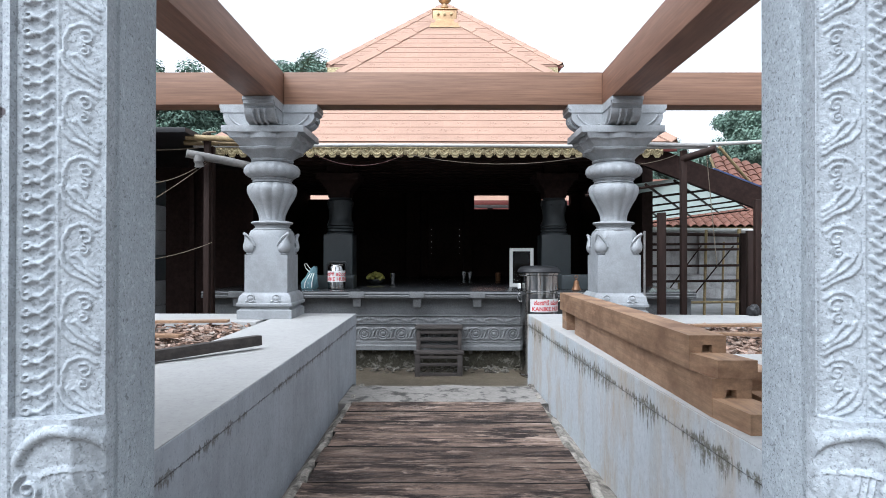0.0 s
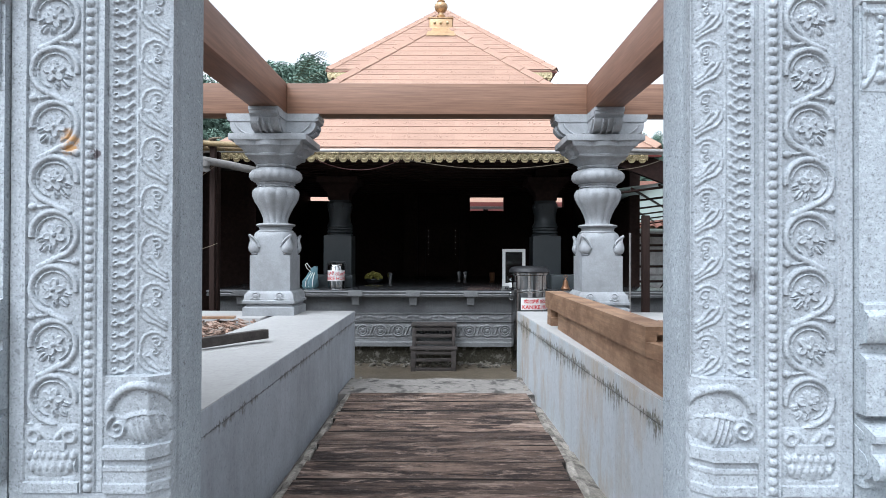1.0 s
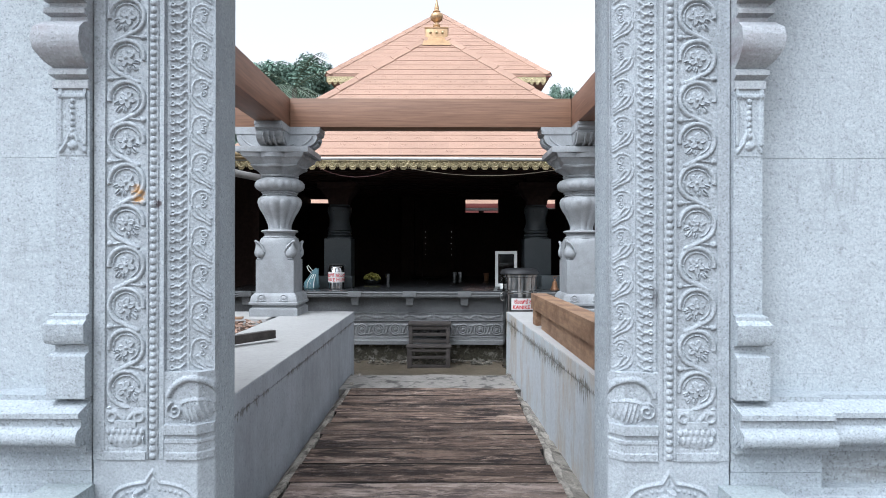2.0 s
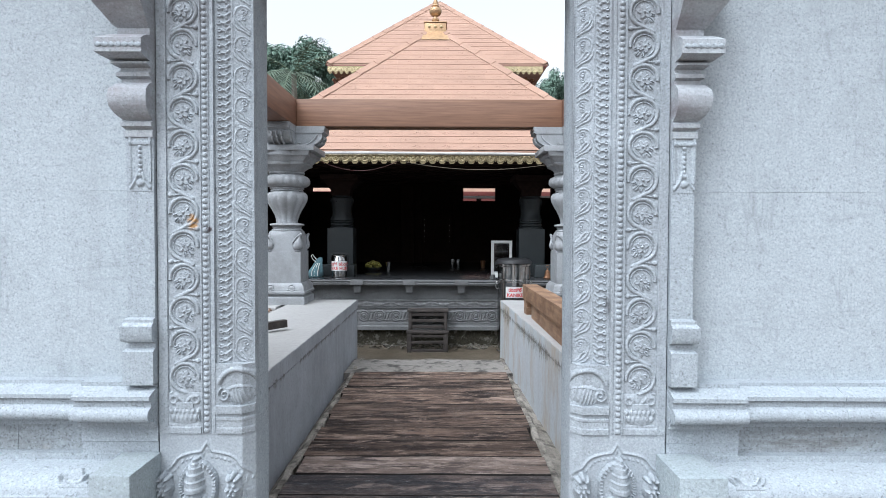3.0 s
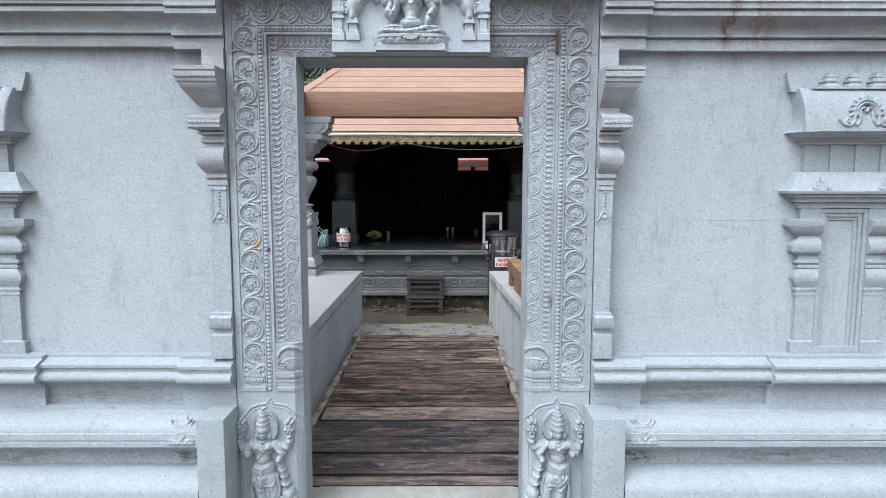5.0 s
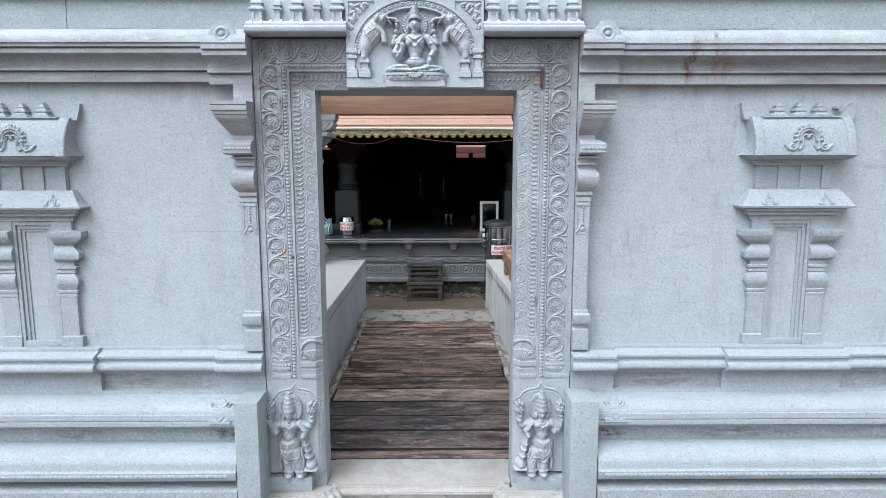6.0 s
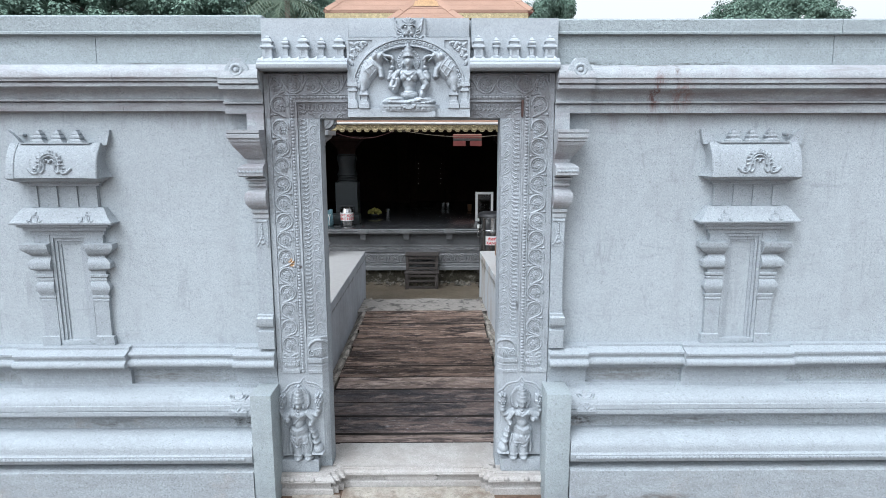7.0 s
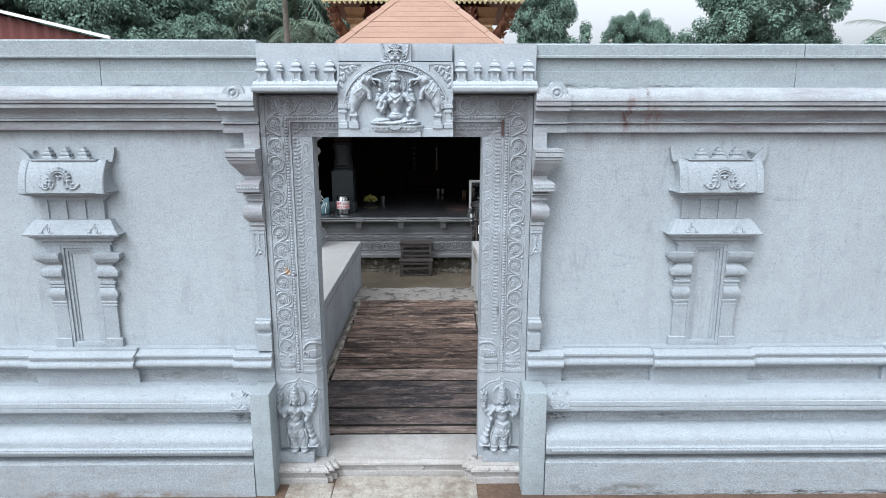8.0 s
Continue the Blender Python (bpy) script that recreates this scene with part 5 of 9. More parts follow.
def goddess_panel(X, Zz, what="panel"):
    """A scrolled arch on piers, two elephants that lean against it and a seated figure, in plain rounded forms."""
    cx = PANEL_W / 2
    x = X - cx
    ax = np.abs(x)
    ea, eb = np.hypot(x / 0.337, (Zz - 0.17) / 0.288), np.hypot(x / 0.290, (Zz - 0.17) / 0.238)
    above = Zz > 0.17
    out = np.where((eb < 1) & above | (ax < 0.29) & ~above & (Zz > 0.052), 0.0, 0.014)
    # sunk corner fields with leaf scrolls
    corner = (ea > 1.03) & (ax > 0.215) & (ax < 0.352) & (Zz > 0.30) & (Zz < 0.444)
    out = np.where(corner, 0.004, out)
    leaves = np.zeros_like(X)
    for k, (lx, lz, t) in enumerate(((0.335, 0.425, 0.6), (0.300, 0.430, -0.4), (0.262, 0.434, 0.2), (0.330, 0.392, -0.5), (0.300, 0.400, 0.9), (0.338, 0.355, 0.5), (0.322, 0.370, 1.5), (0.345, 0.320, 1.2), (0.280, 0.418, 1.2))):
        for s in (-1, 1):
            leaves = np.maximum(leaves, dome(X, Zz, cx + s * lx, lz, 0.020, 0.010, 0.012, s * t))
            leaves = np.maximum(leaves, ring(X, Zz, cx + s * (lx - 0.006), lz - 0.008, 0.008, 0.003, 0.010))
    out = np.where(corner, 0.006 + leaves, out)
    # arch band: two fillets with a running scroll between
    band = (ea < 1) & (eb > 1) & above
    mid = (ea - 1) * 0.30 + 0.5 * 0.049
    ang = np.arctan2((Zz - 0.17) / 0.263, x / 0.313)
    # florets side by side along the band, each with a sunk eye
    u = ((ang * 29 / math.pi) % 1 - 0.5) * 0.031
    far = np.hypot(u / 0.0145, mid / 0.0125)
    scroll = 0.010 * np.sqrt(np.clip(1 - far ** 2, 0, 1)) - 0.006 * (far < 0.38) - 0.003 * (np.abs(np.sin(3 * np.arctan2(mid, u))) < 0.3) * (far < 0.95)
    edge = ((np.abs(ea - 0.985) < 0.018) | (np.abs(eb - 1.018) < 0.020))
    out = np.where(band, 0.024 + np.where(edge, 0.010, scroll), out)
    for z0, z1, x0, x1, hh in ((0.052, 0.082, 0.305, 0.366, 0.036), (0.082, 0.100, 0.312, 0.360, 0.030), (0.100, 0.150, 0.318, 0.354, 0.026), (0.150, 0.166, 0.310, 0.362, 0.034), (0.166, 0.180, 0.316, 0.356, 0.028), (0.180, 0.200, 0.306, 0.366, 0.036), (0.200, 0.228, 0.312, 0.362, 0.030),
                               (0.052, 0.080, 0.235, 0.300, 0.040), (0.080, 0.098, 0.242, 0.294, 0.034), (0.098, 0.126, 0.250, 0.288, 0.030), (0.126, 0.140, 0.240, 0.296, 0.040), (0.140, 0.156, 0.246, 0.290, 0.034)):
        out = np.maximum(out, hh * ((ax > x0) & (ax < x1) & (Zz >= z0) & (Zz < z1)))
    out = np.maximum(out, 0.030 * (Zz < 0.052))

    if what == "panel":
        return out
    out = np.zeros_like(X)

    def d(px, z, rx, rz, h, t=0.0, p=0.55):
        return dome(X, Zz, cx + px, z, rx, rz, h, t, p)

    def c(pts, rr, h):
        return cord(X, Zz, [(cx + px, pz) for px, pz in pts], rr, h)
    for s in (-1, 1):
        # elephant: back along the arch, domed head, fan ear, trunk held out to the bud, legs
        e = [d(s * 0.228, 0.286, 0.056, 0.100, 0.056, s * 0.62), d(s * 0.264, 0.220, 0.040, 0.062, 0.050, s * 0.2), d(s * 0.184, 0.346, 0.042, 0.038, 0.062), d(s * 0.160, 0.358, 0.028, 0.024, 0.062, s * 0.3), c([(s * 0.140, 0.352), (s * 0.118, 0.352), (s * 0.098, 0.346), (s * 0.092, 0.334)], 0.0125, 0.054),
             c([(s * 0.190, 0.305), (s * 0.166, 0.275), (s * 0.162, 0.240)], 0.018, 0.052), c([(s * 0.268, 0.205), (s * 0.272, 0.160)], 0.022, 0.044)]
        e = merge(e, 0.009)
        e = np.maximum(e, merge([d(s * 0.196, 0.352, 0.022, 0.032, 0.076, s * 0.35), d(s * 0.198, 0.350, 0.012, 0.020, 0.070, s * 0.35)], 0.004))
        e = e + np.where(e > 0.02, 0.006 * np.maximum.reduce([c([(s * 0.236, 0.345), (s * 0.196, 0.290)], 0.0035, 1), c([(s * 0.270, 0.300), (s * 0.228, 0.235)], 0.0035, 1), c([(s * 0.252, 0.325), (s * 0.212, 0.262)], 0.0025, 1), c([(s * 0.168, 0.372), (s * 0.196, 0.372)], 0.0035, 1), c([(s * 0.162, 0.340), (s * 0.172, 0.352)], 0.003, 1), c([(s * 0.205, 0.305), (s * 0.258, 0.268)], 0.005, 1), c([(s * 0.190, 0.275), (s * 0.236, 0.222)], 0.004, 1), c([(s * 0.150, 0.378), (s * 0.170, 0.340)], 0.004, 1), c([(s * 0.180, 0.232), (s * 0.144, 0.232)], 0.006, 1), c([(s * 0.180, 0.222), (s * 0.144, 0.222)], 0.005, 1), c([(s * 0.212, 0.320), (s * 0.180, 0.262)], 0.004, 1)]), 0)
        e = np.maximum(e, c([(s * 0.140, 0.342), (s * 0.122, 0.326)], 0.006, 0.060))
        if what == ("left" if s < 0 else "right"):
            return e
        # bud, flower and upper arm
        out = np.maximum(out, merge([d(s * 0.096, 0.320, 0.012, 0.022, 0.050), d(s * 0.098, 0.288, 0.018, 0.016, 0.050), d(s * 0.104, 0.262, 0.020, 0.016, 0.048), c([(s * 0.104, 0.262), (s * 0.116, 0.225), (s * 0.060, 0.265)], 0.016, 0.046)], 0.005))
    # halo with a beaded rim
    hr = np.hypot(x, (Zz - 0.325) * 0.92)
    out = np.maximum(out, np.where(hr < 0.068, 0.016 + 0.007 * (hr > 0.052) * np.abs(np.sin(np.arctan2(Zz - 0.325, x) * 14)), 0))
    body = [d(0, 0.248, 0.066, 0.036, 0.066), d(0, 0.205, 0.046, 0.060, 0.064), d(0, 0.160, 0.034, 0.050, 0.060), d(0, 0.128, 0.060, 0.032, 0.068), d(-0.027, 0.226, 0.028, 0.028, 0.078), d(0.027, 0.226, 0.028, 0.028, 0.078), d(0, 0.282, 0.020, 0.022, 0.066),
            d(0, 0.316, 0.032, 0.038, 0.082), d(-0.034, 0.305, 0.009, 0.020, 0.056), d(0.034, 0.305, 0.009, 0.020, 0.056), d(-0.068, 0.252, 0.022, 0.024, 0.066), d(0.068, 0.252, 0.022, 0.024, 0.066)]
    # folded legs: one shin over the other
    body += [d(-0.090, 0.096, 0.070, 0.027, 0.086, 0.12), d(0.092, 0.096, 0.070, 0.026, 0.082, -0.12), c([(-0.120, 0.086), (-0.02, 0.082), (0.050, 0.092)], 0.020, 0.088), c([(0.130, 0.084), (0.07, 0.078), (0.02, 0.078)], 0.016, 0.084), d(0.062, 0.094, 0.026, 0.013, 0.094)]
    body = merge(body, 0.007)
    arms = [c([(-0.070, 0.250), (-0.104, 0.180), (-0.080, 0.160)], 0.021, 0.066), c([(-0.086, 0.160), (-0.066, 0.195)], 0.018, 0.078), d(-0.064, 0.206, 0.018, 0.030, 0.088), c([(0.070, 0.250), (0.104, 0.190), (0.088, 0.165)], 0.021, 0.066), c([(0.092, 0.170), (0.080, 0.150)], 0.018, 0.078), d(0.080, 0.130, 0.019, 0.032, 0.092)]
    body = np.maximum(body, merge(arms, 0.008))
    for hw, z0, z1, h in ((0.036, 0.346, 0.358, 0.084), (0.032, 0.358, 0.374, 0.078), (0.034, 0.374, 0.380, 0.080), (0.025, 0.380, 0.396, 0.070), (0.027, 0.396, 0.401, 0.072), (0.016, 0.401, 0.416, 0.058), (0.008, 0.416, 0.430, 0.044)):
        u = x / hw
        body = np.maximum(body, np.where((Zz >= z0) & (Zz < z1), h * np.sqrt(np.clip(1 - u * u, 0, 1)), 0))
    trim = np.zeros_like(X)
    for pts, r in (([(-0.040, 0.268), (0.0, 0.238), (0.040, 0.268)], 0.006), ([(-0.05, 0.262), (-0.012, 0.215), (0.0, 0.205), (0.012, 0.215), (0.05, 0.262)], 0.005), ([(-0.036, 0.150), (0.0, 0.142), (0.036, 0.150)], 0.006), ([(-0.092, 0.222), (-0.066, 0.216)], 0.006), ([(0.066, 0.216), (0.092, 0.222)], 0.006), ([(0.064, 0.160), (0.098, 0.160)], 0.006),
                   ([(-0.100, 0.176), (-0.070, 0.170)], 0.005), ([(-0.13, 0.100), (-0.05, 0.106)], 0.004), ([(0.05, 0.104), (0.13, 0.100)], 0.004)):
        trim = np.maximum(trim, c(pts, r, 1.0))
    trim = np.maximum(trim, d(0, 0.214, 0.012, 0.014, 1.0))
    # folds over the shins and thighs
    for k in range(6):
        trim = np.maximum(trim, 0.55 * np.maximum(c([(-0.135 + 0.022 * k, 0.118), (-0.120 + 0.022 * k, 0.080)], 0.003, 1.0), c([(0.135 - 0.022 * k, 0.118), (0.120 - 0.022 * k, 0.080)], 0.003, 1.0)))
    body = body + np.where(body > 0.04, 0.008 * trim, 0)
    body = body + 0.006 * (d(-0.012, 0.322, 0.009, 0.004, 1) + d(0.012, 0.322, 0.009, 0.004, 1)) + 0.009 * d(0, 0.312, 0.006, 0.013, 1) + 0.006 * d(0, 0.293, 0.011, 0.004, 1)
    out = np.maximum(out, body)
    if what == "figure":
        return np.where(Zz > 0.070, out, 0)
    # lotus seat with turned-down petals, on a low plinth
    out = np.zeros_like(X)
    sw = np.clip(1 - (ax / 0.182) ** 8, 0, 1)
    u = (x / 0.036) % 1 - 0.5
    petal = 0.010 * np.sqrt(np.clip(1 - (u / 0.5) ** 2, 0, 1)) * np.clip((Zz - 0.030) / 0.015, 0, 1)
    out = np.maximum(out, np.where((Zz > 0.030) & (Zz < 0.072), (0.072 + petal) * sw, 0))
    out = np.maximum(out, np.where((Zz > 0.056) & (Zz < 0.072), 0.086 * sw, 0))
    out = np.maximum(out, np.where((Zz < 0.030), 0.066 * (ax < 0.160), 0))
    fan = np.hypot(x / 0.045, (Zz - 0.072) / 0.030)
    return np.maximum(out, np.where((fan < 1) & (Zz < 0.072), 0.088 + 0.004 * np.abs(np.sin(np.arctan2(Zz - 0.072, x) * 7)), 0))


PANEL_W = 0.735
panel = thing("goddess_relief_panel", "grey granite relief of a seated figure between two elephants", "relief", at=(MID - PANEL_W / 2 - 0.002, 0.842, 2.380))
part("arched_slab", relief("arched_slab", PANEL_W, 0.462, 0.0026, lambda X, Zz: goddess_panel(X, Zz) + np.random.default_rng(6).normal(0, 0.00035, X.shape), granite_panel, thick=0.06), None, panel)
for name, what in (("elephant", "left"), ("elephant", "right"), ("seated_figure", "figure"), ("lotus_seat", "seat")):
    part(name, relief(name, PANEL_W, 0.462, 0.0026, lambda X, Zz: goddess_panel(X, Zz, what), granite_panel, thick=0.0, cut=True), None, panel)


def crest_face(X, Zz):
    """A lion mask among leaf plumes: two tall leaves curl out above it, tufts fall beside the jaw."""
    c = 0.10
    out = 0.004 + np.zeros_like(X)
    o = [dome(X, Zz, c, 0.052, 0.040, 0.036, 0.026), dome(X, Zz, c, 0.088, 0.026, 0.024, 0.022)]
    for s in (-1, 1):
        o += [dome(X, Zz, c + s * 0.018, 0.068, 0.012, 0.010, 0.038), dome(X, Zz, c + s * 0.016, 0.032, 0.017, 0.012, 0.036), dome(X, Zz, c + s * 0.012, 0.012, 0.010, 0.012, 0.028), dome(X, Zz, c + s * 0.034, 0.016, 0.010, 0.014, 0.026)]
        o += [cord(X, Zz, [(c + s * 0.010, 0.080), (c + s * 0.024, 0.086), (c + s * 0.038, 0.076)], 0.006, 0.036)]
        for k in range(3):
            o.append(cord(X, Zz, [(c + s * (0.040 + 0.008 * k), 0.030 + 0.016 * k), (c + s * (0.066 + 0.004 * k), 0.040 + 0.022 * k), (c + s * (0.078 + 0.004 * k), 0.070 + 0.024 * k), (c + s * (0.070 + 0.006 * k), 0.082 + 0.026 * k)], 0.006, 0.020))
            o.append(cord(X, Zz, [(c + s * 0.008 * k, 0.096), (c + s * (0.010 + 0.012 * k), 0.122 - 0.006 * k)], 0.006, 0.024))
        o.append(cord(X, Zz, [(c + s * 0.046, 0.022), (c + s * 0.066, 0.010), (c + s * 0.084, 0.020)], 0.007, 0.022))
    o += [dome(X, Zz, c, 0.048, 0.009, 0.012, 0.044)]
    return np.maximum(out, merge(o, 0.003))


crest = relief("crest", 0.20, 0.126, 0.0022, crest_face, granite_panel, thick=0.045)
ob = part("crest_carving", crest, None, lintel)
ob.location = (MID - 0.10, 0.842, 2.828)
part("crest_backing", B(MID - 0.36, MID + 0.36, 0.86, 0.905, 2.85, 2.957, bevel=0.003), granite_panel, lintel)

# a rusty cramp at the corner of the frame
bm = bmesh.new()
loops(bm, [[(0.682 + dx, y, z) for dx, z in ((0.003, 2.485), (0.017, 2.482), (0.016, 2.392), (0.011, 2.378), (0.004, 2.390))] for y in (0.88, 0.853)])
part("iron_cramp", bm, iron_rust, lintel, "rusty iron cramp", smooth=0)

# rectangular blocks that end the base mouldings beside the doorway
for x0, x1 in ((-1.005, -0.874), (0.856, 1.010)):
    solid("base_block", B(x0, x1, 0.652, 0.868, -0.2, 0.672, bevel=0.005), granite_weathered, "upright rough granite block closing the wall base beside the doorway", "stone block", "blocks beside the doorway")

# ---------------- passage: plank bridge between two platforms ----------------
PLAT = 0.62


PASS_W, PASS_E = (-0.915, -0.925), (0.985, 0.795)


def platform(name, inner, sgn, label):
    """inner: x of the passage face near the wall and at the far end. The middle is left open for the fill."""
    x0, x1 = inner
    y0, y1 = BACK + 0.004, 6.06
    p = thing(name, label, "platform", kind="structure")
    # the passage side, as a slightly skewed wall with a capping slab over a recessed joint
    for z0, z1, grow in ((-0.35, PLAT - 0.108, 0.0), (PLAT - 0.108, PLAT - 0.103, -0.006), (PLAT - 0.103, PLAT, 0.002)):
        a, b, w = x0 - sgn * grow, x1 - sgn * grow, sgn * 0.72
        rings_ = [[(a, y0, z), (b, y1, z), (b + w, y1, z), (a + w, y0, z)] for z in (z0, z1)]
        part("capping" if z1 > PLAT - 0.01 else "passage_wall", loops(bmesh.new(), rings_), plaster if sgn < 0 else plaster_mossy, p, smooth=0)
    return p


plat_w = platform("platform_west", PASS_W, -1, "grey cement-plastered platform beside the passage")
plat_e = platform("platform_east", PASS_E, 1, "grey cement-plastered platform beside the passage")
for p, sgn in ((plat_w, -1), (plat_e, 1)):
    a, b = sorted((sgn * 1.708, sgn * 7.5))
    part("near_slab", B(a, b, BACK + 0.006, 3.70, -0.3, PLAT - 0.003, bevel=0.004), slab_top, p)
    part("far_edge", B(a, b, 5.34, 6.06, -0.3, PLAT - 0.001, bevel=0.006), slab_top, p)
    part("fill", B(a, b, 3.705, 5.335, -0.3, PLAT - 0.06), earth, p)

# top skin of the passage sides
for p, (x0, x1), sgn in ((plat_w, PASS_W, -1), (plat_e, PASS_E, 1)):
    bm = bmesh.new()
    a, b, w = x0 + sgn * 0.002, x1 + sgn * 0.002, sgn * 0.71
    loops(bm, [[(a, BACK + 0.01, z), (b, 6.055, z), (b + w, 6.055, z), (a + w, BACK + 0.01, z)] for z in (PLAT - 0.01, PLAT + 0.004)])
    part("screed", bm, slab_top, p, smooth=0)

# side ledges that carry the planks
for x0, x1 in ((-0.935, -0.802), (0.760, 0.985)):
    bm = bmesh.new()
    rings_ = []
    for y in np.linspace(1.40, 5.8, 120):
        j = 0.016 * noise.noise((x0 * 9, y * 6, 0)) + 0.008 * noise.noise((x0 * 9, y * 21, 0))
        t = -0.022 + 0.016 * noise.noise((y * 5, x0, 5)) + 0.008 * noise.noise((y * 17, x0, 9))
        if noise.noise((y * 1.9, x0 * 3, 21)) > 0.28:
            t -= 0.035
        if x0 < 0:
            rings_.append([(x0, y, -0.35), (x1 + j, y, -0.35), (x1 + j, y, t - 0.012), (x1 + j - 0.014, y, t), (-0.846 + j, y, t - 0.004), (-0.862 + j, y, t - 0.03), (x0, y, -0.12)])
        else:
            w = 0.806 + j
            rings_.append([(x0 + j, y, -0.35), (x1, y, -0.35), (x1, y, -0.12), (w + 0.016, y, t - 0.03), (w, y, t - 0.004), (x0 + j + 0.014, y, t), (x0 + j, y, t - 0.012)])
    loops(bm, rings_)
    solid("ledge", bm, ledge_mortar, "rough broken mortar ledge along the plank walkway", "ledge", "ledges of the walkway", kind="structure", smooth=35)

PLANK_Y = [1.325, 1.475, 1.787, 2.055, 2.352, 2.635, 2.94, 3.226, 3.53, 3.838, 4.138, 4.402, 4.688, 5.015]
TIGHT = {3, 8, 9, 10}  # boards that meet the one before without a gap
bridge = thing("plank_bridge", "weathered dark wooden planks laid across the passage", "walkway")
for i, (a, b) in enumerate(zip(PLANK_Y, PLANK_Y[1:])):
    bm = bmesh.new()
    l, r = -0.786 + random.uniform(-0.014, 0.018), 0.742 + random.uniform(-0.018, 0.016)
    n = 14
    g = 0.009 + random.uniform(0, 0.005)
    tilt = random.uniform(-0.004, 0.005)
    rings_ = []
    for k in range(n + 1):
        x = l + (r - l) * k / n
        f0, f1 = 0.005 * noise.noise((x * 4, i * 3.1, 0)), 0.005 * noise.noise((x * 4, i * 3.1, 7))
        zt = 0.004 * noise.noise((x * 2.5, i * 1.7, 3))
        y0, y1 = a + (0.0015 if i in TIGHT else g) + f0, b - (0.0015 if i + 1 in TIGHT else g) + f1
        wy0, wy1 = 0.004 + 0.004 * noise.noise((x * 9, i, 11)), 0.004 + 0.004 * noise.noise((x * 9, i, 13))
        rings_.append([(x, y0, -0.045), (x, y1, -0.045), (x, y1, -0.012 + zt + tilt), (x, y1 - wy1, zt + tilt), (x, y0 + wy0, zt - tilt), (x, y0, -0.012 + zt - tilt)])
    loops(bm, rings_)
    ob = part("plank", bm, plank_wood_damp if i in (1, 2, 3) else plank_wood_pale if i in (0, 4) else plank_wood, bridge, smooth=30)
    # side faces coloured near black, as the shade in the gaps
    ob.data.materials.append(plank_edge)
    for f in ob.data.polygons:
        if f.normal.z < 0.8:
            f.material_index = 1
solid("walkway_bearer", B(-0.6, -0.5, 1.4, 5.1, -0.14, -0.052, bevel=0.005), old_wood, "old wooden bearer under the planks", "beam", "bearers under the planks")
solid("walkway_bearer", B(0.42, 0.52, 1.4, 5.1, -0.14, -0.052, bevel=0.005), old_wood, "old wooden bearer under the planks", "beam", "bearers under the planks")
# channel floor and the pale broken slab past the planks
solid("channel_floor", B(-0.93, 0.98, 1.37, 5.9, -0.33, -0.23), mud, "dark wet floor under the walkway", kind="structure")
bm = bmesh.new()
edge = [(-0.92, 5.03), (0.83, 5.03)] + [(0.80, 5.72)] + [(0.78 - 1.68 * k / 16, 5.70 + 0.06 * noise.noise((k * 0.9, 2, 0)) + (0.05 if 5 < k < 9 else 0)) for k in range(1, 16)] + [(-0.91, 5.74)]
loops(bm, [[(x, y, z) for x, y in edge] for z in (-0.24, -0.022)])
solid("landing_slab", bm, mortar, "cracked pale mortar slab at the end of the planks", "slab", kind="structure", smooth=0)

# wet court inside, a thin skin over the earth
bm = bmesh.new()
cells = [[bm.verts.new((x, y, -0.226 + 0.012 * noise.noise((x * 2.2, y * 2.2, 4)))) for x in np.linspace(-3.2, 3.2, 65)] for y in np.linspace(5.6, 7.9, 25)]
for a, b in zip(cells, cells[1:]):
    for i in range(64):
        bm.faces.new((a[i], a[i + 1], b[i + 1], b[i]))
solid("court_mud", bm, mud, "wet brown mud before the shrine platform", kind="structure")
solid("court_floor", B(2.6, 16, 5.95, 30, -0.3, -0.21), court_cement, "grey cement floor of the side court", kind="structure")

# ---------------- beams over the pillars ----------------
PX_L, PX_R, PY = -1.695, 1.579, 5.79
for x0, x1, y0, y1, m, lab in ((-6.5, PX_L - 0.135, PY - 0.118, PY + 0.118, beam_wood, "cross"), (PX_L + 0.135, PX_R - 0.135, PY - 0.118, PY + 0.118, beam_wood, "cross"), (PX_R + 0.135, 6.5, PY - 0.118, PY + 0.118, beam_wood, "cross"),
                               (PX_L - 0.134, PX_L + 0.134, 1.37, PY + 0.13, beam_wood_long, "long"), (PX_R - 0.134, PX_R + 0.134, 1.37, PY + 0.13, beam_wood_long, "long")):
    solid("roof_beam", B(x0, x1, y0, y1, 2.628, 2.936, bevel=0.008), m, "smooth planed brown timber beam resting on stone pillars", "beam", "beams over the pillars")


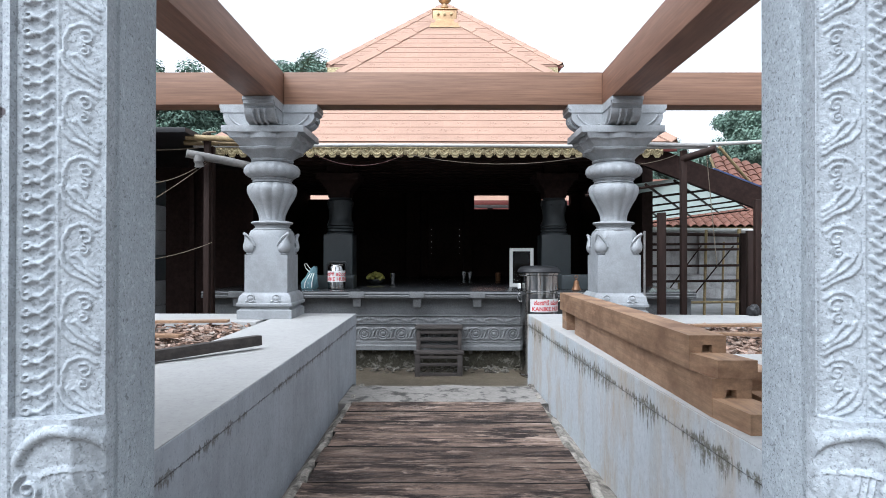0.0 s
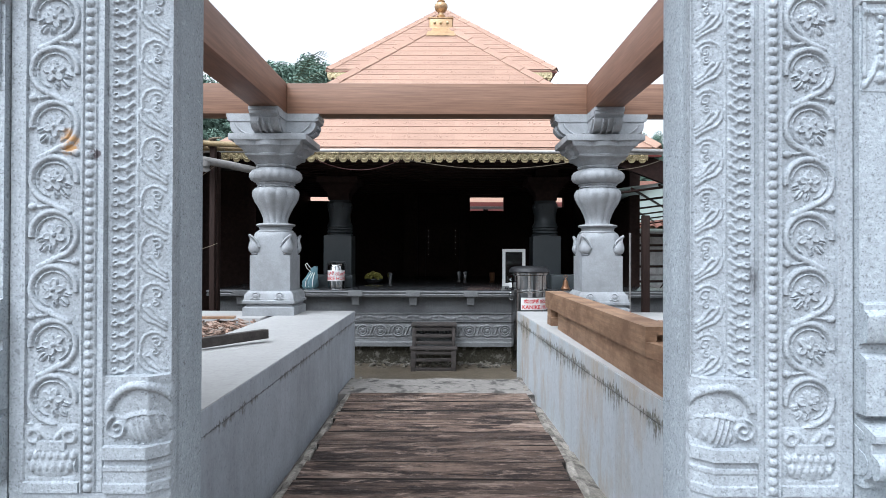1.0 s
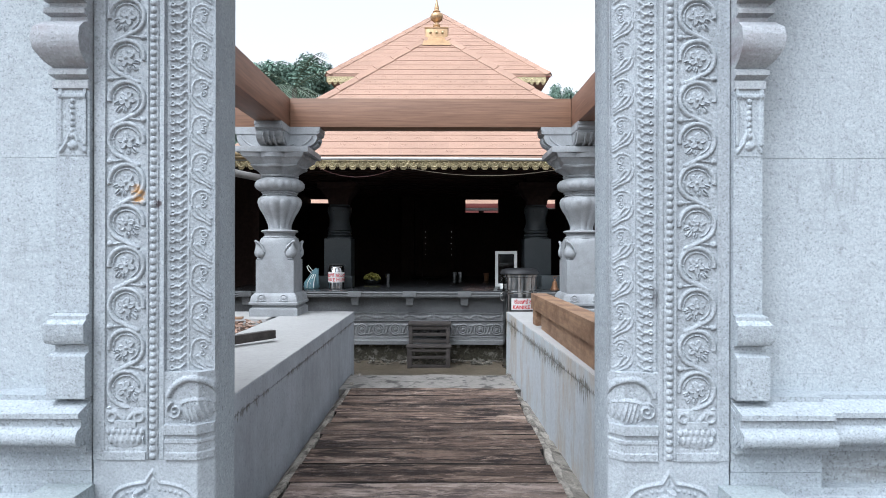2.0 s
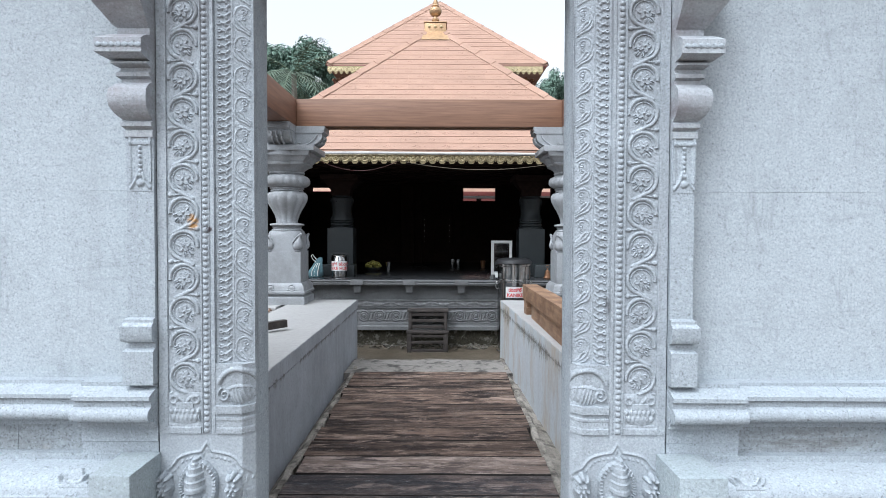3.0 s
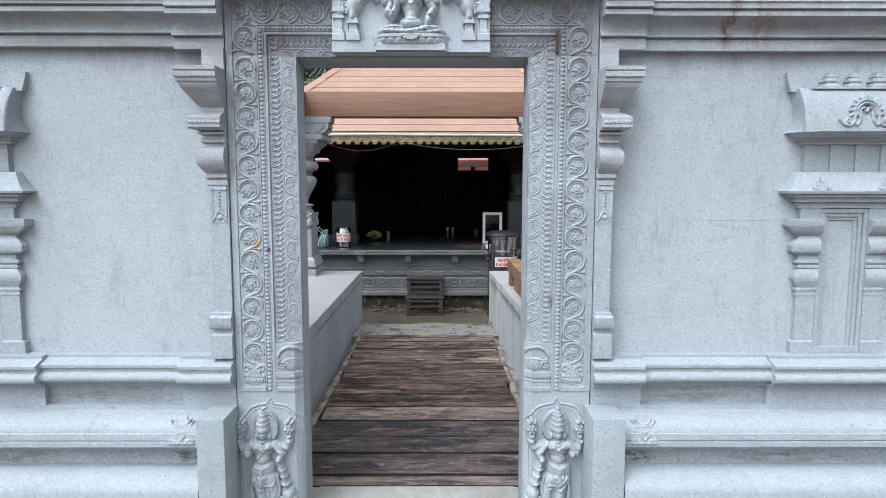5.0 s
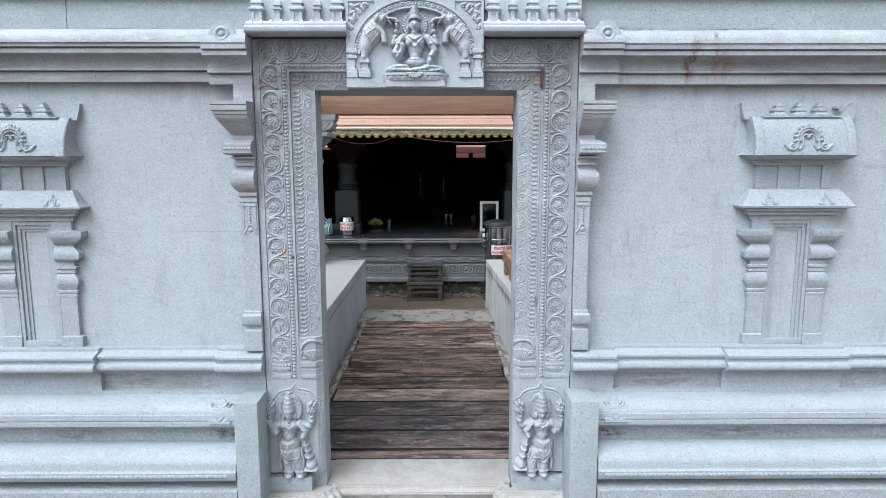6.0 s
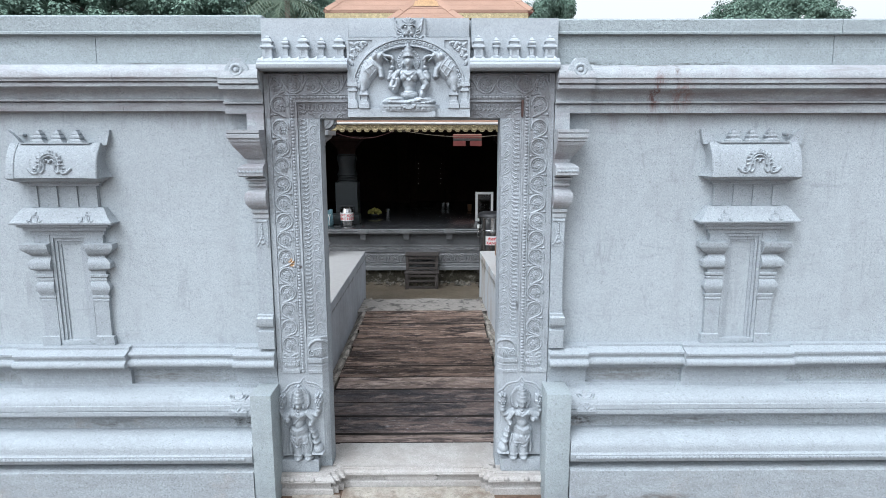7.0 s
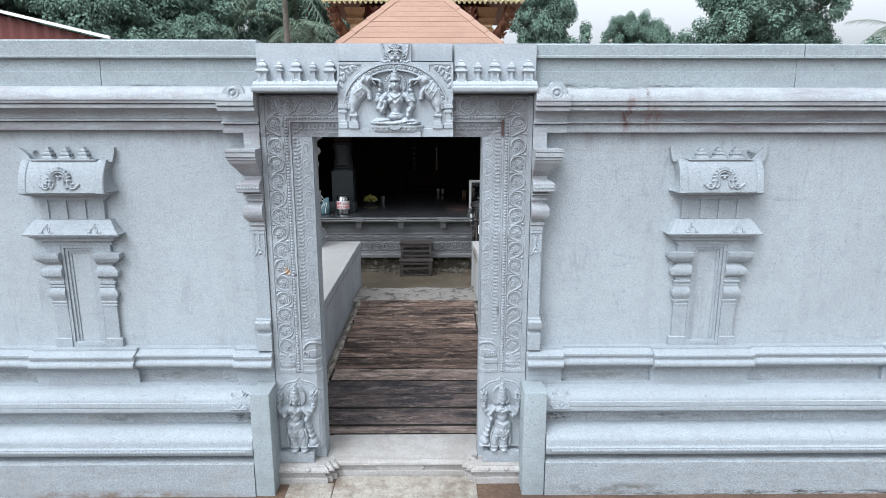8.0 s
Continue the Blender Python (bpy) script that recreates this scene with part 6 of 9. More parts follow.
# ---------------- baluster pillars ----------------
def stone_pillar(x, y, z, scale=1.0, material=granite_pillar, group="pillars on the platforms", label="carved grey granite pillar with a fluted vase-shaped shaft"):
    p = thing("stone_pillar", label, "pillar", at=(x, y, z), group=group)
    s = scale

    def st(prof):
        return stack(bmesh.new(), [(h * s, zz * s) for h, zz in prof])
    part("plinth", st([(0.236, 0.0), (0.236, 0.072), (0.228, 0.078), (0.212, 0.088), (0.212, 0.110)]), material, p)
    part("base", st([(0.236, 0.110), (0.240, 0.116), (0.240, 0.136), (0.230, 0.142), (0.230, 0.150), (0.226, 0.165), (0.222, 0.195), (0.208, 0.210), (0.198, 0.226)]), material, p)

    def foot(X, Zz):
        return merge([dome(X, Zz, 0.05, 0.04, 0.028, 0.024, 0.018), dome(X, Zz, 0.016, 0.016, 0.018, 0.012, 0.014, 0.4), dome(X, Zz, 0.084, 0.016, 0.018, 0.012, 0.014, -0.4), ring(X, Zz, 0.05, 0.04, 0.030, 0.006, 0.016), dome(X, Zz, 0.05, 0.014, 0.012, 0.012, 0.012)], 0.003)
    fm = relief("foot_ornament", 0.10 * s, 0.08 * s, 0.005, lambda X, Zz: foot(X / s, Zz / s) * s, material, cut=True)
    for px in (-0.17, 0.05):
        ob = part("foot_ornament", fm, None, p)
        ob.matrix_basis = pose(px * s, -0.229 * s, 0.140 * s, -6)
    part("block", st([(0.184, 0.222), (0.186, 0.235), (0.186, 0.556)]), material, p)
    # chamfered neck with four cupped leaves at the corners
    bm = bmesh.new()
    rings_ = []
    for zz, h, c in ((0.556, 0.178, 0.060), (0.70, 0.176, 0.062), (0.745, 0.172, 0.066), (0.772, 0.158, 0.062)):
        rings_.append([(sx * s, sy * s, zz * s) for sx, sy in ((-h + c, -h), (h - c, -h), (h, -h + c), (h, h - c), (h - c, h), (-h + c, h), (-h, h - c), (-h, -h + c))])
    part("neck", loops(bm, rings_), material, p)
    for sx in (-1, 1):
        for sy in (-1, 1):
            # a cupped leaf on each corner: a round bulb on a little ring, its rim swept up to a tip that leans out
            bm = bmesh.new()
            rings_ = []
            for zz, r, o in ((0.557, 0.030, 0.146), (0.565, 0.040, 0.146), (0.572, 0.034, 0.146), (0.580, 0.046, 0.147), (0.600, 0.058, 0.148), (0.622, 0.060, 0.150), (0.645, 0.052, 0.154), (0.668, 0.038, 0.160), (0.690, 0.024, 0.168), (0.712, 0.013, 0.178), (0.738, 0.003, 0.192)):
                rings_.append([((sx * o + r * math.cos(a)) * s, (sy * o + r * math.sin(a)) * s, zz * s) for a in np.linspace(0, 2 * math.pi, 14, endpoint=False)])
            loops(bm, rings_)
            rim = [(0.194, 0.740), (0.172, 0.728), (0.140, 0.704), (0.114, 0.668), (0.102, 0.630), (0.112, 0.604), (0.126, 0.612)]
            tube(bm, [(sx * o * s, sy * 0.186 * s, zz * s) for o, zz in rim], 0.013 * s, 6, 0.7)
            tube(bm, [(sx * 0.186 * s, sy * o * s, zz * s) for o, zz in rim], 0.013 * s, 6, 0.7)
            part("corner_leaf", bm, material, p)
    part("collar", lathe(bmesh.new(), [(r * s, zz * s) for r, zz in ((0.164, 0.768), (0.168, 0.780), (0.154, 0.790), (0.148, 0.793), (0.150, 0.806), (0.158, 0.812), (0.152, 0.820), (0.176, 0.828), (0.183, 0.838), (0.176, 0.848), (0.150, 0.853), (0.120, 0.856))], 32), material, p)
    part("vase", lathe(bmesh.new(), [(r * s, zz * s) for r, zz in ((0.118, 0.855), (0.116, 0.875), (0.121, 0.905), (0.136, 0.945), (0.163, 1.0), (0.195, 1.05), (0.216, 1.095), (0.223, 1.13), (0.216, 1.16), (0.195, 1.182), (0.168, 1.192))], 96, flutes=12, depth=0.07), material, p)
    part("ring_moulding", lathe(bmesh.new(), [(r * s, zz * s) for r, zz in ((0.165, 1.190), (0.176, 1.198), (0.168, 1.210), (0.172, 1.218), (0.184, 1.226), (0.176, 1.238), (0.20, 1.244), (0.232, 1.262), (0.247, 1.290), (0.245, 1.322), (0.225, 1.348), (0.195, 1.362), (0.18, 1.372))], 96, flutes=20, depth=0.05), material, p)
    bm = bmesh.new()
    rings_ = []
    for zz, h in ((1.368, 0.165), (1.380, 0.188), (1.392, 0.192), (1.400, 0.182), (1.43, 0.205), (1.46, 0.240), (1.468, 0.262), (1.485, 0.268), (1.492, 0.255), (1.525, 0.275), (1.55, 0.292), (1.556, 0.305), (1.60, 0.308)):
        ring_ = []
        for i in range(64):
            a = 2 * math.pi * i / 64
            k = 1 / max(abs(math.cos(a)), abs(math.sin(a)))
            k = 1 + (k - 1) * (zz - 1.368) / 0.232
            w = 1 - 0.10 * (1 - abs(math.cos(a * 4)))
            ring_.append((h * k * w * math.cos(a) * s, h * k * w * math.sin(a) * s, zz * s))
        rings_.append(ring_)
    part("petal_bell", loops(bm, rings_), material, p)
    part("abacus", B(-0.352 * s, 0.352 * s, -0.31 * s, 0.31 * s, 1.60 * s, 1.657 * s, bevel=0.004), material, p)
    # cross-shaped bracket: four curled arms and a block that steps out to the top
    def arm(turn):
        bm = bmesh.new()
        curve = [(-0.27 - 0.13 * math.sin(a), 1.675 + 0.10 * (1 - math.cos(a))) for a in np.linspace(0, math.pi * 0.52, 7)]
        o = [(0.0, 1.656), (-0.23, 1.656)] + curve + [(-0.405, 1.785), (-0.395, 1.79), (-0.40, 1.80), (-0.425, 1.815), (-0.425, 1.872), (0.0, 1.872)]
        extrude(bm, [(yy * s, zz * s) for yy, zz in o], -0.125 * s, 0.125 * s, Matrix.Rotation(turn, 4, "Z"))
        for xx in (-0.05, 0.0, 0.05):
            tube(bm, [Matrix.Rotation(turn, 3, "Z") @ Vector((xx * s, (yy - 0.008) * s, (zz - 0.008) * s)) for yy, zz in curve], 0.012 * s, 6)
        # a scroll line with a coil on either cheek
        for xx in (-0.126, 0.126):
            line = [(-0.150, 1.668), (-0.205, 1.672), (-0.255, 1.690), (-0.300, 1.720), (-0.335, 1.755), (-0.350, 1.785)]
            coil = [(-0.165 + 0.030 * (1 - a / 9) * math.cos(a + 3.2), 1.690 + 0.026 * (1 - a / 9) * math.sin(a + 3.2)) for a in np.linspace(0, 7.5, 14)]
            for pts_, rr in ((line, 0.011), (coil, 0.008)):
                tube(bm, [Matrix.Rotation(turn, 3, "Z") @ Vector((xx * s, yy * s, zz * s)) for yy, zz in pts_], rr * s, 6)
        return bm
    for k in range(4):
        part("bracket_arm", arm(k * math.pi / 2), material, p)
    bm = bmesh.new()
    for k in range(4):
        t = k * math.pi / 2
        extrude(bm, [(0.0, 1.80 * s), (-0.40 * s, 1.80 * s), (-0.405 * s, 1.825 * s), (-0.43 * s, 1.84 * s), (-0.43 * s, 1.871 * s), (0.0, 1.871 * s)], -0.132 * s, 0.132 * s, Matrix.Rotation(t, 4, "Z"))
    bmesh.ops.translate(bm, verts=bm.verts[:], vec=(0, 0, 0.003 * s))
    part("bracket_cap", bm, material, p)
    return p


stone_pillar(PX_L, PY, PLAT, 1.07)
stone_pillar(PX_R, PY, PLAT, 1.07)

# ---------------- shrine ----------------
SH_Y, SH_FLOOR = 7.62, 0.752
plinth = thing("shrine_platform", "dark polished stone platform with carved friezes and mossy foot", "platform", kind="structure")
W = 3.1
part("floor_slab", B(-W, W, SH_Y - 0.02, 16, SH_FLOOR - 0.09, SH_FLOOR, bevel=0.012), floor_dark, plinth, "dark polished stone floor")
part("edge_moulding", extrude(bmesh.new(), [(SH_Y - 0.04, SH_FLOOR - 0.088), (SH_Y - 0.05, SH_FLOOR - 0.06), (SH_Y - 0.03, SH_FLOOR - 0.045), (SH_Y - 0.05, SH_FLOOR - 0.03), (SH_Y - 0.045, SH_FLOOR - 0.012), (SH_Y - 0.018, SH_FLOOR - 0.012), (SH_Y - 0.018, SH_FLOOR - 0.088)], -W, W), plinth_stone, plinth)
part("recess", B(-W, W, SH_Y + 0.12, 15.9, 0.43, SH_FLOOR - 0.092), plinth_stone, plinth)
part("upper_band", extrude(bmesh.new(), [(SH_Y + 0.03, 0.33), (SH_Y + 0.03, 0.34), (SH_Y + 0.045, 0.345), (SH_Y + 0.045, 0.43), (SH_Y + 0.02, 0.435), (SH_Y + 0.125, 0.45), (8.5, 0.45), (8.5, 0.33)], -W, W), plinth_stone, plinth)
part("lower_body", B(-W, W, SH_Y + 0.055, 15.9, 0.10, 0.33), plinth_stone, plinth)
part("foot_moulding", extrude(bmesh.new(), [(SH_Y - 0.02, 0.01), (SH_Y - 0.02, 0.06), (SH_Y + 0.02, 0.075), (SH_Y + 0.02, 0.10), (8.5, 0.10), (8.5, 0.01)], -W, W), plinth_stone, plinth)
part("mossy_footing", B(-W, W, SH_Y + 0.07, 15.8, -0.35, 0.01), moss, plinth)


def scroll_frieze(X, Zz):
    out = 0.006 * ((Zz < 0.012) | (Zz > 0.198))
    p = 0.235
    u = X % p
    for k in (-1, 0, 1):
        c = p / 2 + k * p
        out = np.maximum(out, ring(u, Zz, c, 0.105, 0.072, 0.012, 0.014))
        out = np.maximum(out, ring(u, Zz, c, 0.105, 0.045, 0.008, 0.010))
        out = np.maximum(out, dome(u, Zz, c, 0.105, 0.028, 0.028, 0.014))
        out = np.maximum(out, cord(u, Zz, [(c + 0.06, 0.04), (c + 0.10, 0.05), (c + 0.135, 0.16), (c + 0.18, 0.175)], 0.012, 0.012))
        out = np.maximum(out, dome(u, Zz, c + 0.117, 0.165, 0.03, 0.016, 0.01, 0.5))
        out = np.maximum(out, dome(u, Zz, c + 0.117, 0.04, 0.03, 0.016, 0.01, 0.5))
    return out


fz = relief("scroll_frieze", 0.94, 0.21, 0.006, scroll_frieze, plinth_stone, thick=0.01)
fz2 = relief("leaf_frieze", 0.94, 0.075, 0.006, lambda X, Zz: 0.010 * np.abs(np.sin(X * 38)) * np.clip(1 - ((Zz - 0.038 - 0.018 * np.sin(X * 19)) / 0.02) ** 2, 0, 1), plinth_stone, thick=0.01)
for i in range(-2, 3):
    for me, z, y in ((fz, 0.105, SH_Y + 0.043), (fz2, 0.35, SH_Y + 0.034)):
        ob = part(me.name.split(".")[0], me, None, plinth)
        ob.location = (i * 0.94 - 0.47, y, z)
for i in range(-3, 4):
    x = -0.39 + i * 0.757
    bm = bmesh.new()
    box(bm, x - 0.095, x + 0.095, SH_Y - 0.062, SH_Y + 0.1, SH_FLOOR - 0.085, SH_FLOOR - 0.008, bevel=0.006)
    loops(bm, [[(x - h, SH_Y - 0.03 + d, z), (x + h, SH_Y - 0.03 + d, z), (x + h, SH_Y + 0.13, z), (x - h, SH_Y + 0.13, z)] for h, d, z in ((0.03, 0.05, 0.545), (0.046, 0.02, 0.555), (0.05, 0.01, 0.62), (0.055, 0.0, 0.664))])
    part("bracket", bm, plinth_stone, plinth)

# rear pillars: a square block, rings and a vase, half in the dark
def hall_pillar(x, y):
    p = thing("hall_pillar", "dark grey stone pillar with square foot inside the hall", "pillar", at=(x, y, SH_FLOOR), group="pillars of the hall")
    part("block", B(-0.205, 0.205, -0.205, 0.205, 0.0, 0.74, bevel=0.006), granite_dark, p)
    part("rings", lathe(bmesh.new(), [(0.198, 0.74), (0.198, 0.765), (0.170, 0.780), (0.188, 0.790), (0.188, 0.815), (0.168, 0.825), (0.186, 0.838), (0.186, 0.858), (0.165, 0.870)], 32), granite_dark, p)
    part("vase", lathe(bmesh.new(), [(0.192, 0.872), (0.190, 0.892), (0.172, 0.930), (0.160, 0.98), (0.160, 1.03), (0.168, 1.09), (0.180, 1.14), (0.188, 1.19), (0.184, 1.23), (0.165, 1.245), (0.160, 1.27)], 32), granite_dark, p)
    for k in range(8):
        a = math.pi / 8 + k * math.pi / 4
        bm = bmesh.new()
        bmesh.ops.create_icosphere(bm, subdivisions=1, radius=0.016, matrix=Matrix.Translation((0.184 * math.cos(a), 0.184 * math.sin(a), 1.17)))
        part("knob", bm, granite_dark, p)
    # the capital's near-black colour stands in for the gloom under the ceiling
    part("capital", stack(bmesh.new(), [(0.15, 1.27), (0.16, 1.36), (0.26, 1.50), (0.30, 1.52), (0.30, 1.60), (0.17, 1.62), (0.17, 1.86)]), dark_wood, p)
    return p


first = hall_pillar(-1.56, 8.78)
copy_thing(first, pose(1.53, 8.78, SH_FLOOR))

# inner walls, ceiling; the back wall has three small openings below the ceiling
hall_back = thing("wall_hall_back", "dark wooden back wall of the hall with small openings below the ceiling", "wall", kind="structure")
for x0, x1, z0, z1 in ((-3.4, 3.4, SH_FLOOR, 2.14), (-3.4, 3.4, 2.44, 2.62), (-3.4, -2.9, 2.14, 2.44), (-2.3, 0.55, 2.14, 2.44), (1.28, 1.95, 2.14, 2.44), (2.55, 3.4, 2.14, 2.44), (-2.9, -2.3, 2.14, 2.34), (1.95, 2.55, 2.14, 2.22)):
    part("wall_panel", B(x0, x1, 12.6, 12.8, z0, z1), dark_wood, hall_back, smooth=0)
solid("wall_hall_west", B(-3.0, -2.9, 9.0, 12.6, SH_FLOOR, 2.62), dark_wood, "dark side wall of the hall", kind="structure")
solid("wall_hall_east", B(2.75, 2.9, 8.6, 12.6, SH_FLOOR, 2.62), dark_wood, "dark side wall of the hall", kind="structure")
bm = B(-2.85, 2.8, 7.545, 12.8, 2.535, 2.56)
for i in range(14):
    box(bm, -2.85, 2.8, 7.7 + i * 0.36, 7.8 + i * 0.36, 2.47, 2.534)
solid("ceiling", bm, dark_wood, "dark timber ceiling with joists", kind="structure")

# ---------------- roofs ----------------
EAVE_Y, EAVE_Z, APEX = 7.42, 2.60, (-0.06, 10.28, 5.275)
HALF = 2.86


def hip_roof(name, cx, y0, half, z0, apex_z, label):
    roof = thing(name, label, "roof", kind="structure")
    cy = y0 + half
    slope = math.hypot(half, apex_z - z0)
    ang = math.atan2(apex_z - z0, half)
    bm = bmesh.new()
    e, th = half, 0.05
    rings_ = [[(cx - e, cy - e, z0 - th), (cx + e, cy - e, z0 - th), (cx + e, cy + e, z0 - th), (cx - e, cy + e, z0 - th)],
              [(cx - e, cy - e, z0 - 0.015), (cx + e, cy - e, z0 - 0.015), (cx + e, cy + e, z0 - 0.015), (cx - e, cy + e, z0 - 0.015)],
              [(cx - 0.02, cy - 0.02, apex_z - 0.02), (cx + 0.02, cy - 0.02, apex_z - 0.02), (cx + 0.02, cy + 0.02, apex_z - 0.02), (cx - 0.02, cy + 0.02, apex_z - 0.02)]]
    part("deck", loops(bm, rings_), roof_tile, roof, smooth=0)
    return roof, slope, ang


front_roof, FSL, FANG = hip_roof("shrine_roof", APEX[0], EAVE_Y, HALF, EAVE_Z, APEX[2], "orange copper-coloured embossed sheet roof of the shrine")
rear_roof, RSL, RANG = hip_roof("sanctum_roof", -0.08, 14.9, 2.90, 5.86, 8.55, "orange embossed sheet roof of the tall sanctum behind")


def roof_sheets(roof, cx, y0, half, z0, ang, slope, pitch, width):
    """Embossed sheets laid in courses on the front slope, and as one joined mesh on the other slopes."""
    sheets = {}

    def sheet_bm(w):
        bm = bmesh.new()
        # u across, v up the slope, each course lifted at its lower edge
        g = 0.0004
        loops(bm, [[(-w / 2 + g, 0, -0.001), (w / 2 - g, 0, -0.001), (w / 2 - g, pitch + 0.03, -0.010), (-w / 2 + g, pitch + 0.03, -0.010)],
                   [(-w / 2 + g, 0, 0.0065), (w / 2 - g, 0, 0.0065), (w / 2 - g, pitch + 0.03, -0.001), (-w / 2 + g, pitch + 0.03, -0.001)]])
        if w > 0.25:
            # one embossed spray of leaves and curled stems to a sheet
            for k in range(7):
                a = 0.35 + k * 0.8976
                L = pitch * (0.21 if k % 2 else 0.15)
                m = Matrix.Translation((pitch * 0.24 * math.cos(a), pitch * 0.46 + pitch * 0.19 * math.sin(a), 0.003)) @ Matrix.Rotation(a + 0.25, 4, "Z") @ Matrix.Diagonal((L, pitch * 0.055, 0.0052, 1))
                bmesh.ops.create_icosphere(bm, subdivisions=1, radius=1, matrix=m)
            for sx in (-1, 1):
                m = Matrix.Translation((sx * w * 0.27, pitch * (0.40 + 0.12 * sx), 0.003)) @ Matrix.Rotation(0.5 * sx, 4, "Z") @ Matrix.Diagonal((pitch * 0.20, pitch * 0.045, 0.0045, 1))
                bmesh.ops.create_icosphere(bm, subdivisions=1, radius=1, matrix=m)
        return finish(bm, "sheet", roof_tile, 40)
    n = int((slope - 0.10) / pitch)
    to_slope = pose(cx, y0, z0, math.degrees(ang))
    rest = bmesh.new()
    for r in range(n):
        hw = half * (1 - r * pitch / slope)
        hw2 = half * (1 - (r + 1) * pitch / slope)
        off = width / 2 if r % 2 else 0
        edges = [-hw2] + [e for e in np.arange(-math.ceil(half / width) * width + off, half, width) if -hw2 + 0.12 < e < hw2 - 0.12] + [hw2]
        for a, b in zip(edges, edges[1:]):
            w = round(float(b - a), 2)
            if w not in sheets:
                sheets[w] = sheet_bm(w)
            ob = part("sheet", sheets[w], None, roof)
            ob.matrix_basis = to_slope @ Matrix.Translation(((a + b) / 2, r * pitch, 0.0))
        for turn in (1, 2, 3):
            m = Matrix.Translation((cx, y0 + half, 0)) @ Matrix.Rotation(turn * math.pi / 2, 4, "Z") @ Matrix.Translation((0, -half, z0)) @ Matrix.Rotation(ang, 4, "X")
            vs = [rest.verts.new(m @ Vector(p)) for p in ((-hw, r * pitch, 0.016), (hw, r * pitch, 0.016), (hw2, (r + 1) * pitch, 0.004), (-hw2, (r + 1) * pitch, 0.004), (-hw, r * pitch, 0), (hw, r * pitch, 0))]
            rest.faces.new((vs[0], vs[1], vs[2], vs[3]))
            rest.faces.new((vs[4], vs[5], vs[1], vs[0]))
    tagged(part("side_courses", rest, roof_tile, roof, smooth=0), kind="stuff")
    # hip caps, lapped over one another
    up = math.tan(ang)
    for sx in (-1, 1):
        foot, d = Vector((cx + sx * half, y0, z0 + 0.012)), Vector((-sx * half, half, up * half))
        f = Vector((-sx, 0, 0)) - d * (Vector((-sx, 0, 0)).dot(d) / d.length_squared)
        r_ = Vector((0, 1, 0)) - d * (Vector((0, 1, 0)).dot(d) / d.length_squared)
        f, r_ = f.normalized() * pitch * 0.62, r_.normalized() * pitch * 0.62
        lift = Vector((0, 0, 0.022))
        m = max(6, int(d.length / 0.42))
        for k in range(m):
            rings_ = []
            for t, h in ((k / m, 0.020), (min(0.985, (k + 1.12) / m), 0.004)):
                o = foot + d * t + Vector((0, 0, h))
                rings_.append([o + f, o + lift, o + r_, o + r_ - lift * 0.5, o + lift * 0.3, o + f - lift * 0.5])
            part("hip_cap", loops(bmesh.new(), rings_), roof_tile, roof, smooth=0)


roof_sheets(front_roof, APEX[0], EAVE_Y, HALF, EAVE_Z, FANG, FSL, 0.165, 0.42)
roof_sheets(rear_roof, -0.08, 14.9, 2.90, 5.86, RANG, RSL, 0.24, 0.60)
part("eave_board", B(APEX[0] - HALF, APEX[0] + HALF, EAVE_Y - 0.012, EAVE_Y + 0.03, EAVE_Z - 0.12, EAVE_Z - 0.052, bevel=0.004), red_paint, front_roof)
part("eave_board", B(-0.08 - 2.90, -0.08 + 2.90, 14.89, 14.93, 5.775, 5.805, bevel=0.004), red_paint, rear_roof)


def fringe(name, cx, y, half, z, w, h, label):
    """A valance of gilded lotus petals."""
    f = thing(name, label, "valance", at=(0, 0, 0))
    def petal(X, Zz):
        c = w / 2
        o = [0.010 * (Zz > h * 0.86), 0.014 * (np.abs(Zz - h * 0.90) < h * 0.03)]
        o.append(ring(X, Zz, c, h * 0.62, h * 0.36, h * 0.085, 0.018, math.pi * 0.97, math.pi * 2.03))
        o.append(ring(X, Zz, c, h * 0.62, h * 0.20, h * 0.055, 0.014, math.pi, math.pi * 2))
        o.append(dome(X, Zz, c, h * 0.64, h * 0.13, h * 0.15, 0.022))
        for s in (0, 1):
            o.append(dome(X, Zz, s * w, h * 0.58, w * 0.16, h * 0.30, 0.014))
            o.append(dome(X, Zz, c + (s - 0.5) * w * 0.50, h * 0.80, w * 0.12, h * 0.09, 0.012, 0.6 if s else -0.6))
        # plain tongue behind the crescent
        o.append(0.004 * (np.hypot((X - c) / (w * 0.36), (Zz - h * 0.45) / (h * 0.45)) < 1))
        return merge(o, 0.002)
    me = relief("petal", w, h, w / 22, petal, gold, thick=0.004, cut=True)
    n = int(2 * half / w)
    for i in range(n):
        ob = part("petal", me, None, f)
        ob.location = (cx - half + i * w, y, z - h)
    return f


fringe("gilded_valance", APEX[0], EAVE_Y - 0.022, 2.80, 2.535, 0.137, 0.135, "gilded petal valance hanging below the eaves")
fringe("gilded_valance", -0.08, 14.90, 2.88, 5.80, 0.145, 0.22, "gilded petal valance below the sanctum eaves")
solid("eave_pipe", tube(bmesh.new(), [(-3.1, EAVE_Y - 0.075, 2.53), (-1, EAVE_Y - 0.075, 2.545), (1, EAVE_Y - 0.075, 2.535), (3.1, EAVE_Y - 0.075, 2.515)], 0.022, 10), pvc, "long white pipe tied along the eaves", "pipe")

